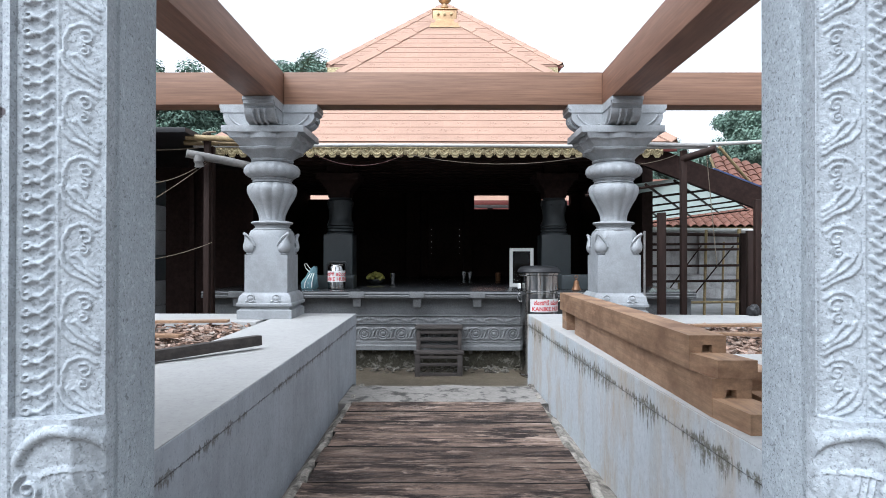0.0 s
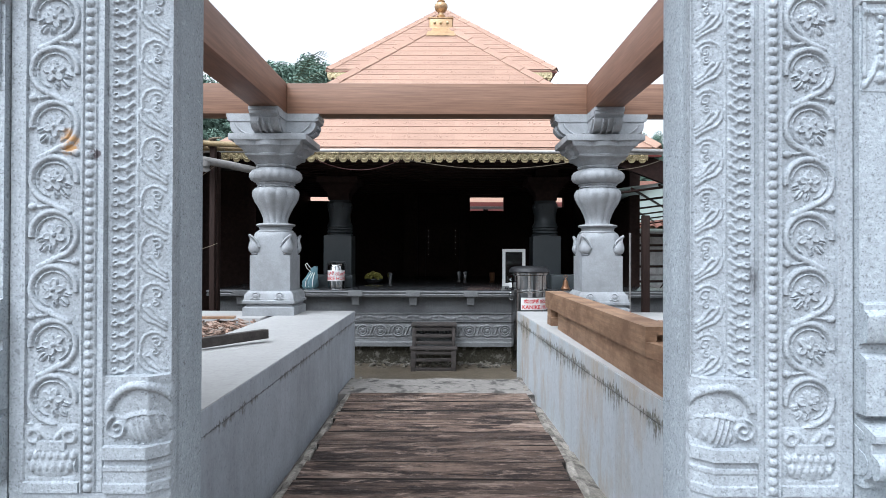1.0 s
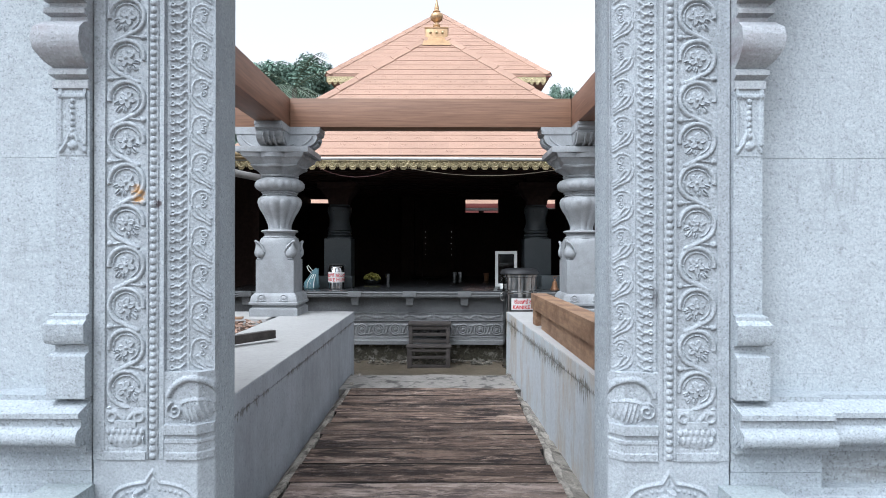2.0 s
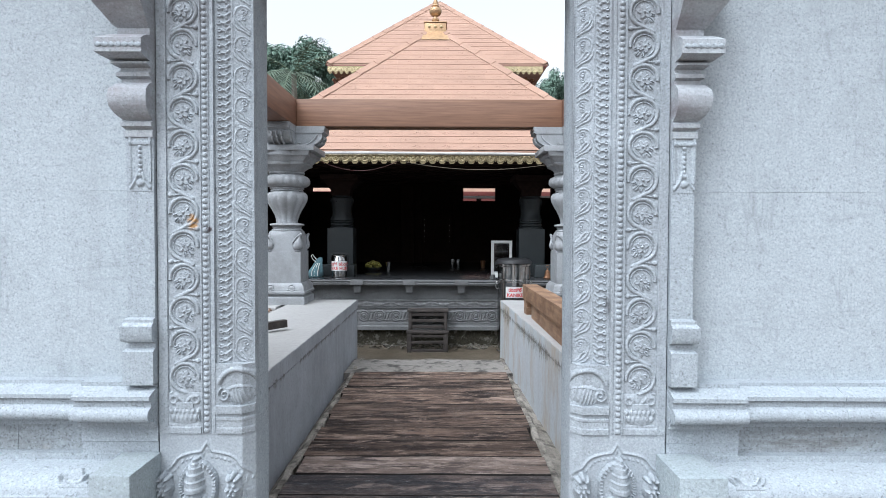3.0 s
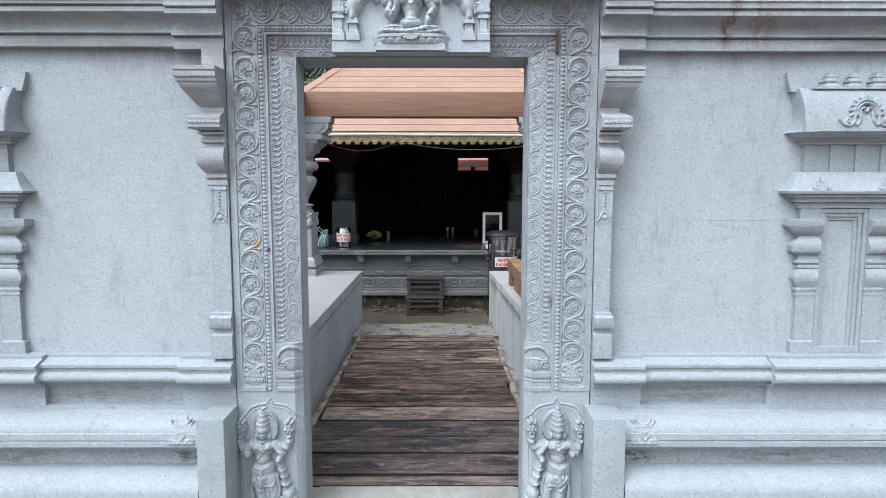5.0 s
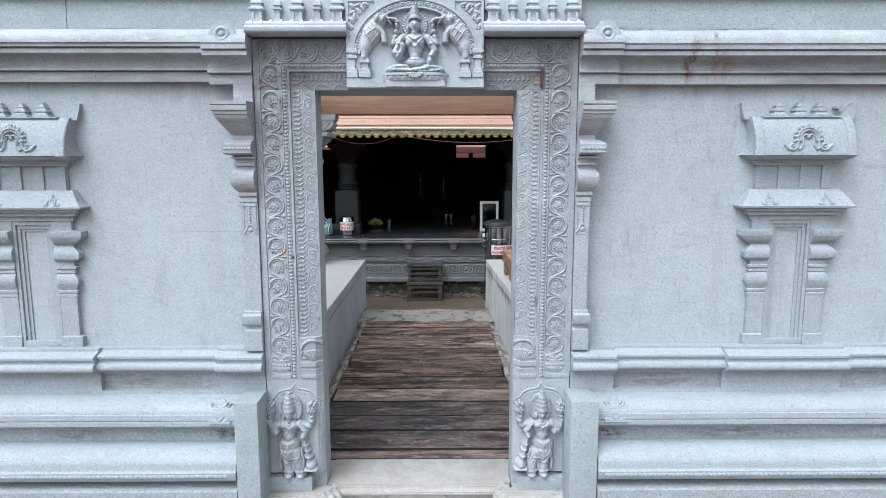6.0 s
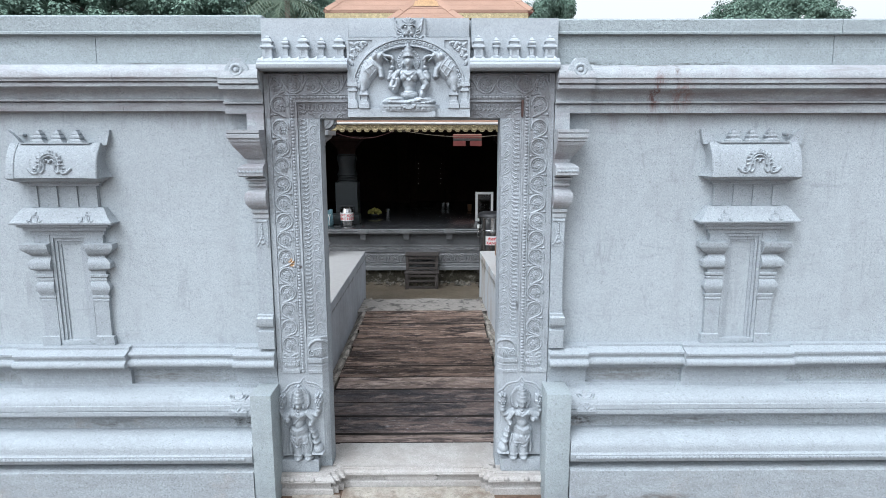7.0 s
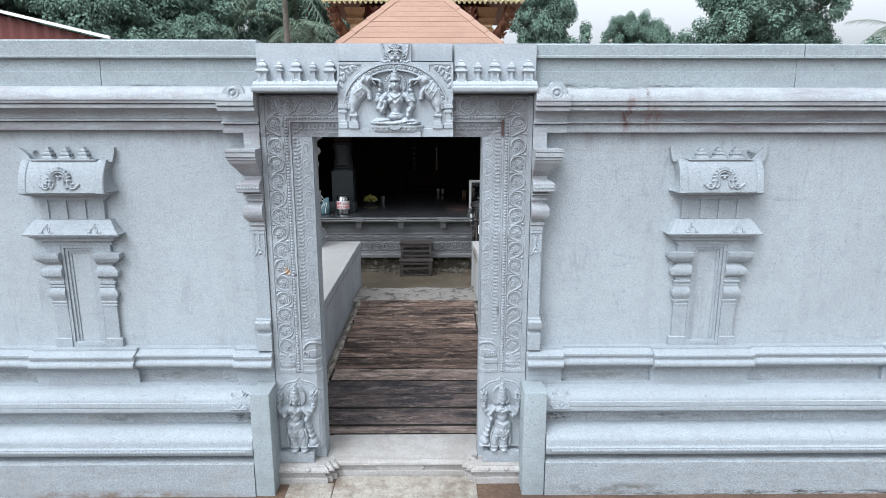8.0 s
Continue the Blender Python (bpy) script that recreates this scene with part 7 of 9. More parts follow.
# copper finial box, with an apron dressed down over the slope below it
fin = thing("roof_finial", "gilded copper finial on a square box at the roof's top", "finial", at=(APEX[0], APEX[1], 5.115))
part("box", B(-0.2, 0.2, -0.2, 0.2, -0.04, 0.172, bevel=0.01), copper, fin)
part("lid", B(-0.215, 0.215, -0.215, 0.215, 0.174, 0.190, bevel=0.005), copper, fin)
part("foot_band", B(-0.212, 0.212, -0.212, 0.212, -0.012, 0.014, bevel=0.004), copper, fin)
for x in (-0.11, 0.0, 0.11):
    bm = bmesh.new()
    bmesh.ops.create_icosphere(bm, subdivisions=2, radius=0.026, matrix=Matrix.Translation((x, -0.203, 0.095)))
    part("boss", bm, gold, fin)
bm = bmesh.new()
rng = random.Random(8)
rows_ = []
for k in range(7):
    v = k / 6
    rows_.append([((u * (0.20 + 0.05 * v)), -0.20 - 0.22 * v, -0.015 - 0.22 * v * math.tan(FANG) + 0.018 + 0.012 * noise.noise((u * 7, v * 6, 2))) for u in np.linspace(-1, 1, 13)])
vr = [[bm.verts.new(p) for p in row] for row in rows_]
for a, b in zip(vr, vr[1:]):
    for i in range(12):
        bm.faces.new((a[i], a[i + 1], b[i + 1], b[i]))
r = bmesh.ops.extrude_face_region(bm, geom=bm.faces[:])
bmesh.ops.translate(bm, verts=[v for v in r["geom"] if isinstance(v, bmesh.types.BMVert)], vec=(0, 0.004, 0.006))
part("apron", bm, copper, fin)
part("spire", lathe(bmesh.new(), [(0.10, 0.191), (0.07, 0.205), (0.045, 0.235), (0.045, 0.262), (0.068, 0.275), (0.070, 0.300), (0.040, 0.315), (0.035, 0.345), (0.060, 0.358), (0.100, 0.392), (0.118, 0.440), (0.112, 0.480), (0.085, 0.510), (0.050, 0.525), (0.070, 0.540), (0.040, 0.575), (0.045, 0.61), (0.02, 0.70), (0.004, 0.82)], 28), copper, fin)

# sanctum tower under the rear roof
tower = thing("sanctum_tower", "red and gold painted wooden upper storey below the sanctum roof", "building")
part("wall", B(-2.0, 1.84, 15.9, 19.7, -0.2, 5.70), red_paint, tower)
for x in (-2.12, -0.8, 0.55, 1.72):
    prof = [(0.16, 3.6), (0.16, 4.55), (0.20, 4.60), (0.20, 4.68), (0.15, 4.74), (0.15, 4.84), (0.21, 4.90), (0.22, 5.0), (0.16, 5.06), (0.16, 5.14), (0.24, 5.22), (0.26, 5.30), (0.20, 5.36), (0.28, 5.46), (0.30, 5.6)]
    post = part("gilded_post", stack(bmesh.new(), prof, at=(x, 15.86, 0)), copper, tower)
    for dx in (-0.08, 0.0, 0.08):
        part("flute", tube(bmesh.new(), [(x + dx, 15.69, 3.7), (x + dx, 15.69, 4.5)], 0.03, 6), copper, post)


def carved_strut(x, turn, lean):
    """A rearing, scroll-bodied wooden strut that leans out to carry the eaves."""
    bm = bmesh.new()
    m = Matrix.Translation((x, 15.88, 4.25)) @ Matrix.Rotation(turn, 4, "Z")
    line = [(0.0, 0.0, 0.0), (0, -0.10, 0.14), (0, -0.13, 0.32), (0, -0.22, 0.52), (0, -0.40, 0.72), (0, -0.56, 0.92), (0, -0.62, 1.12), (0, -0.70, 1.32)]
    tube(bm, [m @ Vector((px, py * lean, pz)) for px, py, pz in line], 0.15, 10, 0.85)
    for k, (py, pz, r) in enumerate(((-0.20, 0.10, 0.11), (-0.26, 0.34, 0.12), (-0.42, 0.56, 0.13), (-0.58, 0.78, 0.14), (-0.70, 1.0, 0.12), (-0.76, 1.2, 0.11))):
        for sx in (-1, 1):
            bmesh.ops.create_icosphere(bm, subdivisions=2, radius=r, matrix=m @ Matrix.Translation((sx * 0.10, py * lean + 0.03, pz)) @ Matrix.Rotation(0.7 * sx, 4, "Y") @ Matrix.Rotation(0.6, 4, "X") @ Matrix.Diagonal((0.30, 0.5, 1.5, 1)))
        tube(bm, [m @ Vector((0.02 * math.sin(3 * a), (py - 0.09 - 0.05 * math.cos(a)) * lean, pz + 0.07 * math.sin(a))) for a in np.linspace(0, 5.2, 9)], 0.022, 6)
    return part("carved_strut", bm, strut_wood, tower)


for x, turn, lean in ((-2.15, -0.75, 1.15), (-1.45, 0, 1.0), (-0.1, 0, 1.0), (1.2, 0, 1.0), (1.78, 0.75, 1.15)):
    carved_strut(x, turn, lean)

# ---------------- niches on the wall ----------------
N_PIL = [(0.058, 0.036, 0.915), (0.058, 0.036, 0.978), (0.048, 0.028, 0.984), (0.048, 0.028, 1.212), (0.052, 0.031, 1.214), (0.052, 0.031, 1.226), (0.047, 0.027, 1.229), (0.054, 0.033, 1.240), (0.054, 0.033, 1.250), (0.049, 0.029, 1.254),
         (0.052, 0.034, 1.270), (0.060, 0.042, 1.288), (0.063, 0.045, 1.305), (0.061, 0.043, 1.322), (0.052, 0.035, 1.342), (0.047, 0.029, 1.350), (0.052, 0.034, 1.354), (0.052, 0.034, 1.366), (0.047, 0.029, 1.370), (0.056, 0.038, 1.380), (0.056, 0.038, 1.392), (0.048, 0.030, 1.396), (0.048, 0.030, 1.418),
         (0.066, 0.046, 1.428), (0.074, 0.053, 1.440), (0.075, 0.054, 1.470), (0.068, 0.048, 1.486), (0.056, 0.036, 1.500), (0.052, 0.032, 1.506), (0.052, 0.032, 1.516), (0.060, 0.040, 1.520), (0.080, 0.058, 1.545), (0.090, 0.066, 1.562), (0.092, 0.068, 1.566), (0.092, 0.068, 1.596), (0.050, 0.030, 1.600), (0.050, 0.030, 1.652)]


def crest_leaf(w, h):
    """A horseshoe crest: a double looped band, flame frills outside it, and scrolls that turn out at its feet."""
    def f(X, Zz):
        o = [np.zeros_like(X)]
        c = w / 2
        for r, t in ((0.215, 0.022), (0.165, 0.020)):
            o.append(ring(X, Zz, c, h * 0.46, w * r, w * t, 0.011, -0.35, math.pi + 0.35))
        for s in (-1, 1):
            # the two inner loops, and the feet that sweep out in scrolls
            o.append(ring(X, Zz, c + s * w * 0.062, h * 0.50, w * 0.050, w * 0.018, 0.010, -0.4, math.pi + 0.4))
            o.append(cord(X, Zz, [(c + s * w * 0.112, h * 0.46), (c + s * w * 0.12, h * 0.20), (c + s * w * 0.18, h * 0.07), (c + s * w * 0.24, h * 0.16)], w * 0.020, 0.011))
            o.append(cord(X, Zz, [(c + s * w * 0.205, h * 0.40), (c + s * w * 0.22, h * 0.18), (c + s * w * 0.30, h * 0.05), (c + s * w * 0.40, h * 0.09), (c + s * w * 0.48, h * 0.24)], w * 0.024, 0.012))
            o.append(ring(X, Zz, c + s * w * 0.33, h * 0.21, w * 0.032, w * 0.015, 0.011))
            o.append(dome(X, Zz, c + s * w * 0.40, h * 0.14, w * 0.075, h * 0.07, 0.008, s * 0.5))
        for k in range(11):
            a = -0.15 + k * (math.pi + 0.3) / 10
            o.append(cord(X, Zz, [(c + w * 0.240 * math.cos(a), h * 0.46 + w * 0.225 * math.sin(a)), (c + w * 0.285 * math.cos(a + 0.05), h * 0.46 + w * 0.275 * math.sin(a + 0.05))], w * 0.020, 0.010))
        o.append(ring(X, Zz, c, h * 0.92, w * 0.030, w * 0.016, 0.012))
        return merge(o, 0.003)
    return f


crest_big = relief("leaf_crest", 0.27, 0.155, 0.0042, crest_leaf(0.27, 0.155), granite, cut=True)
crest_small = relief("leaf_crest_small", 0.10, 0.075, 0.004, crest_leaf(0.10, 0.075), granite, cut=True)


def niche_pilaster(px):
    """Capital and pot swell outwards only; towards the recess they are cut flush with the shaft."""
    bm = pilaster(bmesh.new(), N_PIL, 0, WALL)
    out = 1 if px > 0 else -1
    for v in bm.verts:
        u = v.co.x * out
        v.co.x = px + out * (max(u, -0.050) if u < 0 else 0.048 + (u - 0.048) * 1.75)
    return bm


def wall_niche(x, side):
    n = thing("wall_niche", "blind granite niche shaped like a small shrine with curved roof", "niche", at=(x, 0, 0), group="niches along the wall")
    for px in (-0.169, 0.169):
        part("pilaster", niche_pilaster(px), granite, n)
    # stepped frame round the sunk panel
    bm = bmesh.new()
    for h, d, z1 in ((0.118, 0.026, 1.650), (0.098, 0.016, 1.630), (0.080, 0.007, 1.612)):
        for sx in (-1, 1):
            box(bm, *sorted((sx * h, sx * (h - 0.018))), WALL - d, WALL + 0.01, 0.93, z1)
        box(bm, -h + 0.018, h - 0.018, WALL - d, WALL + 0.01, z1 - 0.020, z1)
    part("recess_frame", bm, granite, n, smooth=0)
    part("foot", B(-0.116, 0.116, WALL - 0.028, WALL + 0.01, 0.917, 0.952, bevel=0.003), granite, n)
    part("beam", pilaster(bmesh.new(), [(0.235, 0.034, 1.653), (0.235, 0.034, 1.680), (0.262, 0.058, 1.684), (0.262, 0.058, 1.702), (0.285, 0.080, 1.708), (0.285, 0.080, 1.722)], 0, WALL), granite, n)
    # sloping shelf with turned-up corners
    bm = bmesh.new()
    rings_ = []
    for h, d, z in ((0.318, 0.098, 1.724), (0.322, 0.102, 1.736), (0.314, 0.098, 1.741), (0.290, 0.082, 1.775), (0.268, 0.060, 1.808), (0.258, 0.050, 1.822), (0.252, 0.044, 1.828)):
        rings_.append([(-h, WALL - d, z), (h, WALL - d, z), (h, WALL + 0.01, z), (-h, WALL + 0.01, z)])
    part("shelf", loops(bm, rings_), granite, n)
    for px in (-0.160, 0.160):
        ob = part("leaf_crest", crest_small, None, n)
        ob.matrix_basis = pose(px - 0.05, WALL - 0.100, 1.738, -28)
    # neck with four flat posts
    bm = B(-0.215, 0.215, WALL - 0.018, WALL + 0.01, 1.828, 1.962)
    for px in (-0.19, -0.065, 0.06, 0.185):
        box(bm, px - 0.026, px + 0.026, WALL - 0.030, WALL - 0.0182, 1.830, 1.961)
    part("neck", bm, granite, n, smooth=0)
    part("eave_moulding", pilaster(bmesh.new(), [(0.235, 0.040, 1.963), (0.235, 0.040, 1.976), (0.250, 0.055, 1.980), (0.250, 0.055, 1.990), (0.268, 0.090, 1.996), (0.284, 0.118, 2.010), (0.290, 0.124, 2.016)], 0, WALL), granite, n)
    # barrel roof with a straight front; its ends hollow out to a wider plate on the wall
    def front_line(t):
        return 0.132 - 0.016 * math.sin(t * math.pi * 0.5) - 0.060 * t ** 3

    bm = bmesh.new()
    rings_ = []
    us = np.linspace(-1, 1, 17)
    for t in np.linspace(0, 1, 14):
        z, d = 2.018 + 0.205 * t, front_line(t)
        half = 0.272 - 0.004 * t
        back = 0.316 - 0.048 * math.sin(t * math.pi) ** 0.8
        rings_.append([(u * half, WALL - d, z) for u in us] + [(half + (back - half) * 0.25, WALL - d * 0.6, z), (back, WALL + 0.01, z), (-back, WALL + 0.01, z), (-half - (back - half) * 0.25, WALL - d * 0.6, z)])
    part("roof", loops(bm, rings_), granite, n, smooth=50)
    part("roof_ridge", B(-0.215, 0.215, WALL - 0.070, WALL + 0.01, 2.2235, 2.232, bevel=0.002), granite, n)
    for sx in (-1, 1):
        # a raised band down either end of the front
        rings_ = []
        for t in np.linspace(0, 1, 12):
            z, d = 2.016 + 0.212 * t, front_line(t) + 0.006
            rings_.append([(sx * 0.226, WALL - d + 0.004, z), (sx * 0.230, WALL - d, z), (sx * 0.272, WALL - d, z), (sx * 0.278, WALL - d + 0.006, z), (sx * 0.278, WALL - d + 0.03, z), (sx * 0.226, WALL - d + 0.03, z)])
        part("roof_band", loops(bmesh.new(), rings_), granite, n)
        # the plate's horn, curling out above the roof
        rings_ = []
        for w in np.linspace(0, 1, 9):
            z, o, i_ = 2.215 + 0.092 * w, 0.306 + 0.016 * math.sin(w * math.pi / 2), 0.222 + 0.082 * w ** 1.5
            rings_.append([(sx * i_, WALL - 0.040 + 0.012 * w, z), (sx * o, WALL - 0.040 + 0.012 * w, z), (sx * o, WALL + 0.01, z), (sx * i_, WALL + 0.01, z)])
        part("roof_horn", loops(bmesh.new(), rings_), granite, n)
    ob = part("leaf_crest", crest_big, None, n)
    ob.matrix_basis = pose(0.01 * side - 0.135, WALL - 0.133, 2.036, -6)
    for px in (-0.120 * side, -0.003 * side, 0.113 * side):
        part("finial", pilaster(bmesh.new(), [(0.046, 0.060, 2.232), (0.044, 0.060, 2.240), (0.030, 0.052, 2.248), (0.026, 0.048, 2.256), (0.032, 0.053, 2.262), (0.030, 0.052, 2.270), (0.017, 0.044, 2.280), (0.020, 0.046, 2.286), (0.016, 0.043, 2.293), (0.008, 0.038, 2.299), (0.004, 0.035, 2.310)], px, WALL), granite, n)
    part("finial_stub", B(0.22 * side - 0.018, 0.22 * side + 0.018, WALL - 0.04, WALL + 0.01, 2.272, 2.288, bevel=0.005), granite, n)
    return n


wall_niche(-2.185, -1)
wall_niche(2.142, 1)


# carved ends of the lower hood beside the blocks
def hood_end(X, Zz):
    """A low gable of leaf scrolls under a small bracket."""
    c = 0.07
    o = [0.008 * (np.abs(X - c) < 0.066 - 0.35 * Zz)]
    o.append(np.where(o[0] > 0, 0.008 + cord(X, Zz, [(c, 0.014), (c - 0.022, 0.040), (c - 0.012, 0.058), (c, 0.048), (c + 0.012, 0.058), (c + 0.022, 0.040), (c, 0.014)], 0.0045, 0.009), 0))
    for s in (-1, 1):
        o += [cord(X, Zz, [(c + s * 0.03, 0.012), (c + s * 0.048, 0.022), (c + s * 0.060, 0.012)], 0.006, 0.014), ring(X, Zz, c + s * 0.040, 0.040, 0.009, 0.004, 0.014),
              cord(X, Zz, [(c + s * 0.004, 0.088), (c + s * 0.022, 0.092), (c + s * 0.034, 0.112)], 0.006, 0.016), cord(X, Zz, [(c + s * 0.026, 0.086), (c + s * 0.046, 0.090), (c + s * 0.056, 0.110)], 0.005, 0.014)]
    o.append(0.014 * ((np.abs(X - c) < 0.05) & (np.abs(Zz - 0.078) < 0.005)))
    return merge(o, 0.003)


he = relief("hood_end_carving", 0.14, 0.135, 0.004, hood_end, granite, cut=True)
for x, w in ((-1.18, wall_w), (1.055, wall_e)):
    ob = part("hood_end_carving", he, None, w)
    ob.matrix_basis = pose(x, 0.722, 0.525, -22)

# forecourt step
step = thing("entrance_slab", "pale stained stone slabs laid at the threshold", "paving", kind="structure")
part("slab", B(-0.80, -0.48, -0.9, 0.785, -0.25, -0.083, bevel=0.006), paving, step)
part("slab", B(-0.475, 0.545, -0.9, 0.880, -0.25, -0.086, bevel=0.006), paving, step)

# ---------------- timber stack on the east platform ----------------
def timber(x, y0, y1, z, lap0, label, w=0.148, h=0.143, hole=True, inset=0.0, turn=1.6):
    """A squared timber along y with a half-lap at its near end and a mortise in the shoulder's face."""
    t = thing("squared_timber", label, "timber", at=(x, y0, z), group="timbers stacked on the platform", turn=turn)
    L = y1 - y0
    bm = bmesh.new()
    # the tongue, hewn a little narrower towards its end
    tongue = bmesh.new()
    loops(tongue, [[(i, y, z) for i, y, z in ((a, yy, 0), (b, yy, 0), (b, yy, h / 2 - 0.001), (a, yy, h / 2 - 0.001))] for a, b, yy in ((inset, w + inset, 0), (0.002, w + 0.002, lap0))])
    # the shoulder, with the mortise left open at its foot
    m0, m1, zt = w * 0.36, w * 0.62, h * 0.5 + 0.030
    if hole:
        box(bm, 0, w, lap0 + 0.05, L, 0, h)
        box(bm, 0, m0, lap0, lap0 + 0.0505, 0, h)
        box(bm, m1, w, lap0, lap0 + 0.0505, 0, h)
        box(bm, m0 - 0.0005, m1 + 0.0005, lap0 + 0.0004, lap0 + 0.0505, zt, h)
        box(bm, m0 - 0.0005, m1 + 0.0005, lap0 + 0.0004, lap0 + 0.0505, 0, h / 2)
    else:
        box(bm, 0, w, lap0, L, 0, h)
    part("body", bm, new_wood, t, smooth=0)
    part("tongue", tongue, new_wood, t, smooth=0)
    return t


timber(0.972, 1.99, 4.55, PLAT + 0.005, 0.225, "freshly sawn brown timber with a half-lap end on the platform", inset=0.030, turn=0.5, h=0.144)
timber(0.956, 2.213, 5.0, PLAT + 0.150, 0.175, "freshly sawn brown timber lying on top of the stack", inset=0.036, turn=0.7, h=0.137)
timber(1.165, 2.15, 4.6, PLAT + 0.005, 0.2, "freshly sawn brown timber behind the front one", hole=False)
timber(0.935, 4.78, 4.94, PLAT + 0.005, 0.02, "short timber offcut under the stack", w=0.10, hole=False)

# dark rail left lying on the west platform, its end propped up a little
rail = solid("wooden_rail", B(-1.05, 0.0, -0.028, 0.028, 0, 0.062, bevel=0.003), old_wood, "dark weathered wooden rail lying on the platform", "rail")
rail.matrix_basis = pose(-1.200, 3.80, PLAT + 0.030, 0, -1.4, 50)


# broken tiles and wood scraps in the open fills
def rubble(name, x0, x1, y0, y1, z, n, material, size, label):
    vs, fs = [], []
    rng = random.Random(5 + n)
    for i in range(n):
        c = Vector((rng.uniform(x0, x1), rng.uniform(y0, y1), z + rng.uniform(0, 0.05)))
        sx, sy, sz = size * rng.uniform(0.4, 1.6), size * rng.uniform(0.3, 1), size * rng.uniform(0.08, 0.25)
        r = Euler((rng.uniform(-0.4, 0.4), rng.uniform(-0.4, 0.4), rng.uniform(0, 6.28))).to_matrix()
        o = len(vs)
        for dz in (-1, 1):
            for dx, dy in ((-1, -1), (1, -1), (1, 1), (-1, 1)):
                vs.append(tuple(c + r @ Vector((dx * sx * rng.uniform(0.7, 1), dy * sy * rng.uniform(0.7, 1), dz * sz))))
        fs += [[o + k for k in q] for q in ((3, 2, 1, 0), (4, 5, 6, 7), (0, 1, 5, 4), (1, 2, 6, 5), (2, 3, 7, 6), (3, 0, 4, 7))]
    me = bpy.data.meshes.new(name)
    me.from_pydata(vs, [], fs)
    me.materials.append(material)
    return tagged(new(name, me), label, "rubble", kind="stuff")


rubble("rubble", -4.6, -1.74, 3.72, 5.32, PLAT - 0.055, 2600, debris, 0.026, "broken clay tiles and wood scraps in the platform fill")
rubble("rubble", 1.74, 4.6, 3.72, 5.32, PLAT - 0.055, 2600, debris, 0.026, "broken clay tiles and wood scraps in the platform fill")
rubble("rubble", -3.0, 3.0, SH_Y - 0.25, SH_Y + 0.05, -0.235, 320, debris_grey, 0.028, "crumbled stones along the mossy footing")
for x, y, a, L in ((-2.35, 5.15, 8, 0.9), (-2.45, 4.3, -3, 1.1), (2.5, 5.0, 5, 1.0), (2.3, 4.4, -12, 0.8)):
    solid("scrap_board", B(-L / 2, L / 2, -0.05, 0.05, 0, 0.02, bevel=0.002), new_wood, "loose brown board among the rubble", "board", "boards in the rubble", at=(x, y, PLAT + 0.012), turn=a)

# ---------------- wooden step stool before the shrine ----------------
stool = thing("step_stool", "old dark slatted two-step wooden stool on wet ground", "stool", at=(-0.11, SH_Y + 0.02, -0.235))
for x in (-0.275, 0.228):
    part("rear_leg", B(x, x + 0.045, -0.30, -0.255, 0, 0.540, bevel=0.004), old_wood, stool)
    part("back_leg", B(x, x + 0.045, -0.06, -0.015, 0, 0.540, bevel=0.004), old_wood, stool)
    part("front_leg", B(x - 0.008, x + 0.053, -0.50, -0.45, 0, 0.27, bevel=0.004), old_wood, stool)
    part("side_rail", B(x + 0.01, x + 0.035, -0.448, -0.06, 0.23, 0.268, bevel=0.003), old_wood, stool)
for y0, y1 in ((-0.315, -0.235), (-0.225, -0.13), (-0.12, 0.0)):
    part("top_slat", B(-0.29, 0.29, y0, y1, 0.542, 0.566, bevel=0.004), old_wood, stool)
for y0, y1 in ((-0.51, -0.42), (-0.41, -0.32)):
    part("step_slat", B(-0.295, 0.295, y0, y1, 0.272, 0.296, bevel=0.004), old_wood, stool)
for z, lean in ((0.31, 0.4), (0.40, -0.3), (0.485, 0.0)):
    ob = part("front_slat", B(-0.228, 0.228, -0.298, -0.278, z, z + 0.042, bevel=0.003), old_wood, stool)
    ob.rotation_euler = (0, radians(lean), 0)
for z, lean in ((0.015, 0.5), (0.13, -0.8), (0.215, 0.3)):
    ob = part("step_front_slat", B(-0.228, 0.228, -0.495, -0.475, z, z + 0.038, bevel=0.003), old_wood, stool)
    ob.rotation_euler = (0, radians(lean), 0)


# ---------------- steel offering vessels ----------------
def wrapped_text(body, size, radius, z, a_mid, bold=0.0):
    """Letters bent round an upright cylinder."""
    cu = bpy.data.curves.new("letters", "FONT")
    cu.body, cu.size, cu.align_x, cu.offset = body, size, "CENTER", bold
    ob = bpy.data.objects.new("letters", cu)
    scene.collection.objects.link(ob)
    dg = bpy.context.evaluated_depsgraph_get()
    me = bpy.data.meshes.new_from_object(ob.evaluated_get(dg))
    bpy.data.objects.remove(ob)
    bm = bmesh.new()
    bm.from_mesh(me)
    bmesh.ops.subdivide_edges(bm, edges=[e for e in bm.edges if e.calc_length() > size * 0.25], cuts=1)
    for v in bm.verts:
        a = a_mid + v.co.x / radius
        v.co = Vector((radius * math.sin(a), -radius * math.cos(a), z + v.co.y))
    me2 = bpy.data.meshes.new("letters")
    bm.to_mesh(me2)
    bm.free()
    me2.materials.append(sign_red)
    return me2


def band_bm(radius, z0, z1, a0, a1, th=0.002):
    bm = bmesh.new()
    n = 24
    rows = []
    for k in range(n + 1):
        a = a0 + (a1 - a0) * k / n
        rows.append([(r * math.sin(a), -r * math.cos(a), z) for r, z in ((radius, z0), (radius + th, z0), (radius + th, z1), (radius, z1))])
    return loops(bm, rows)


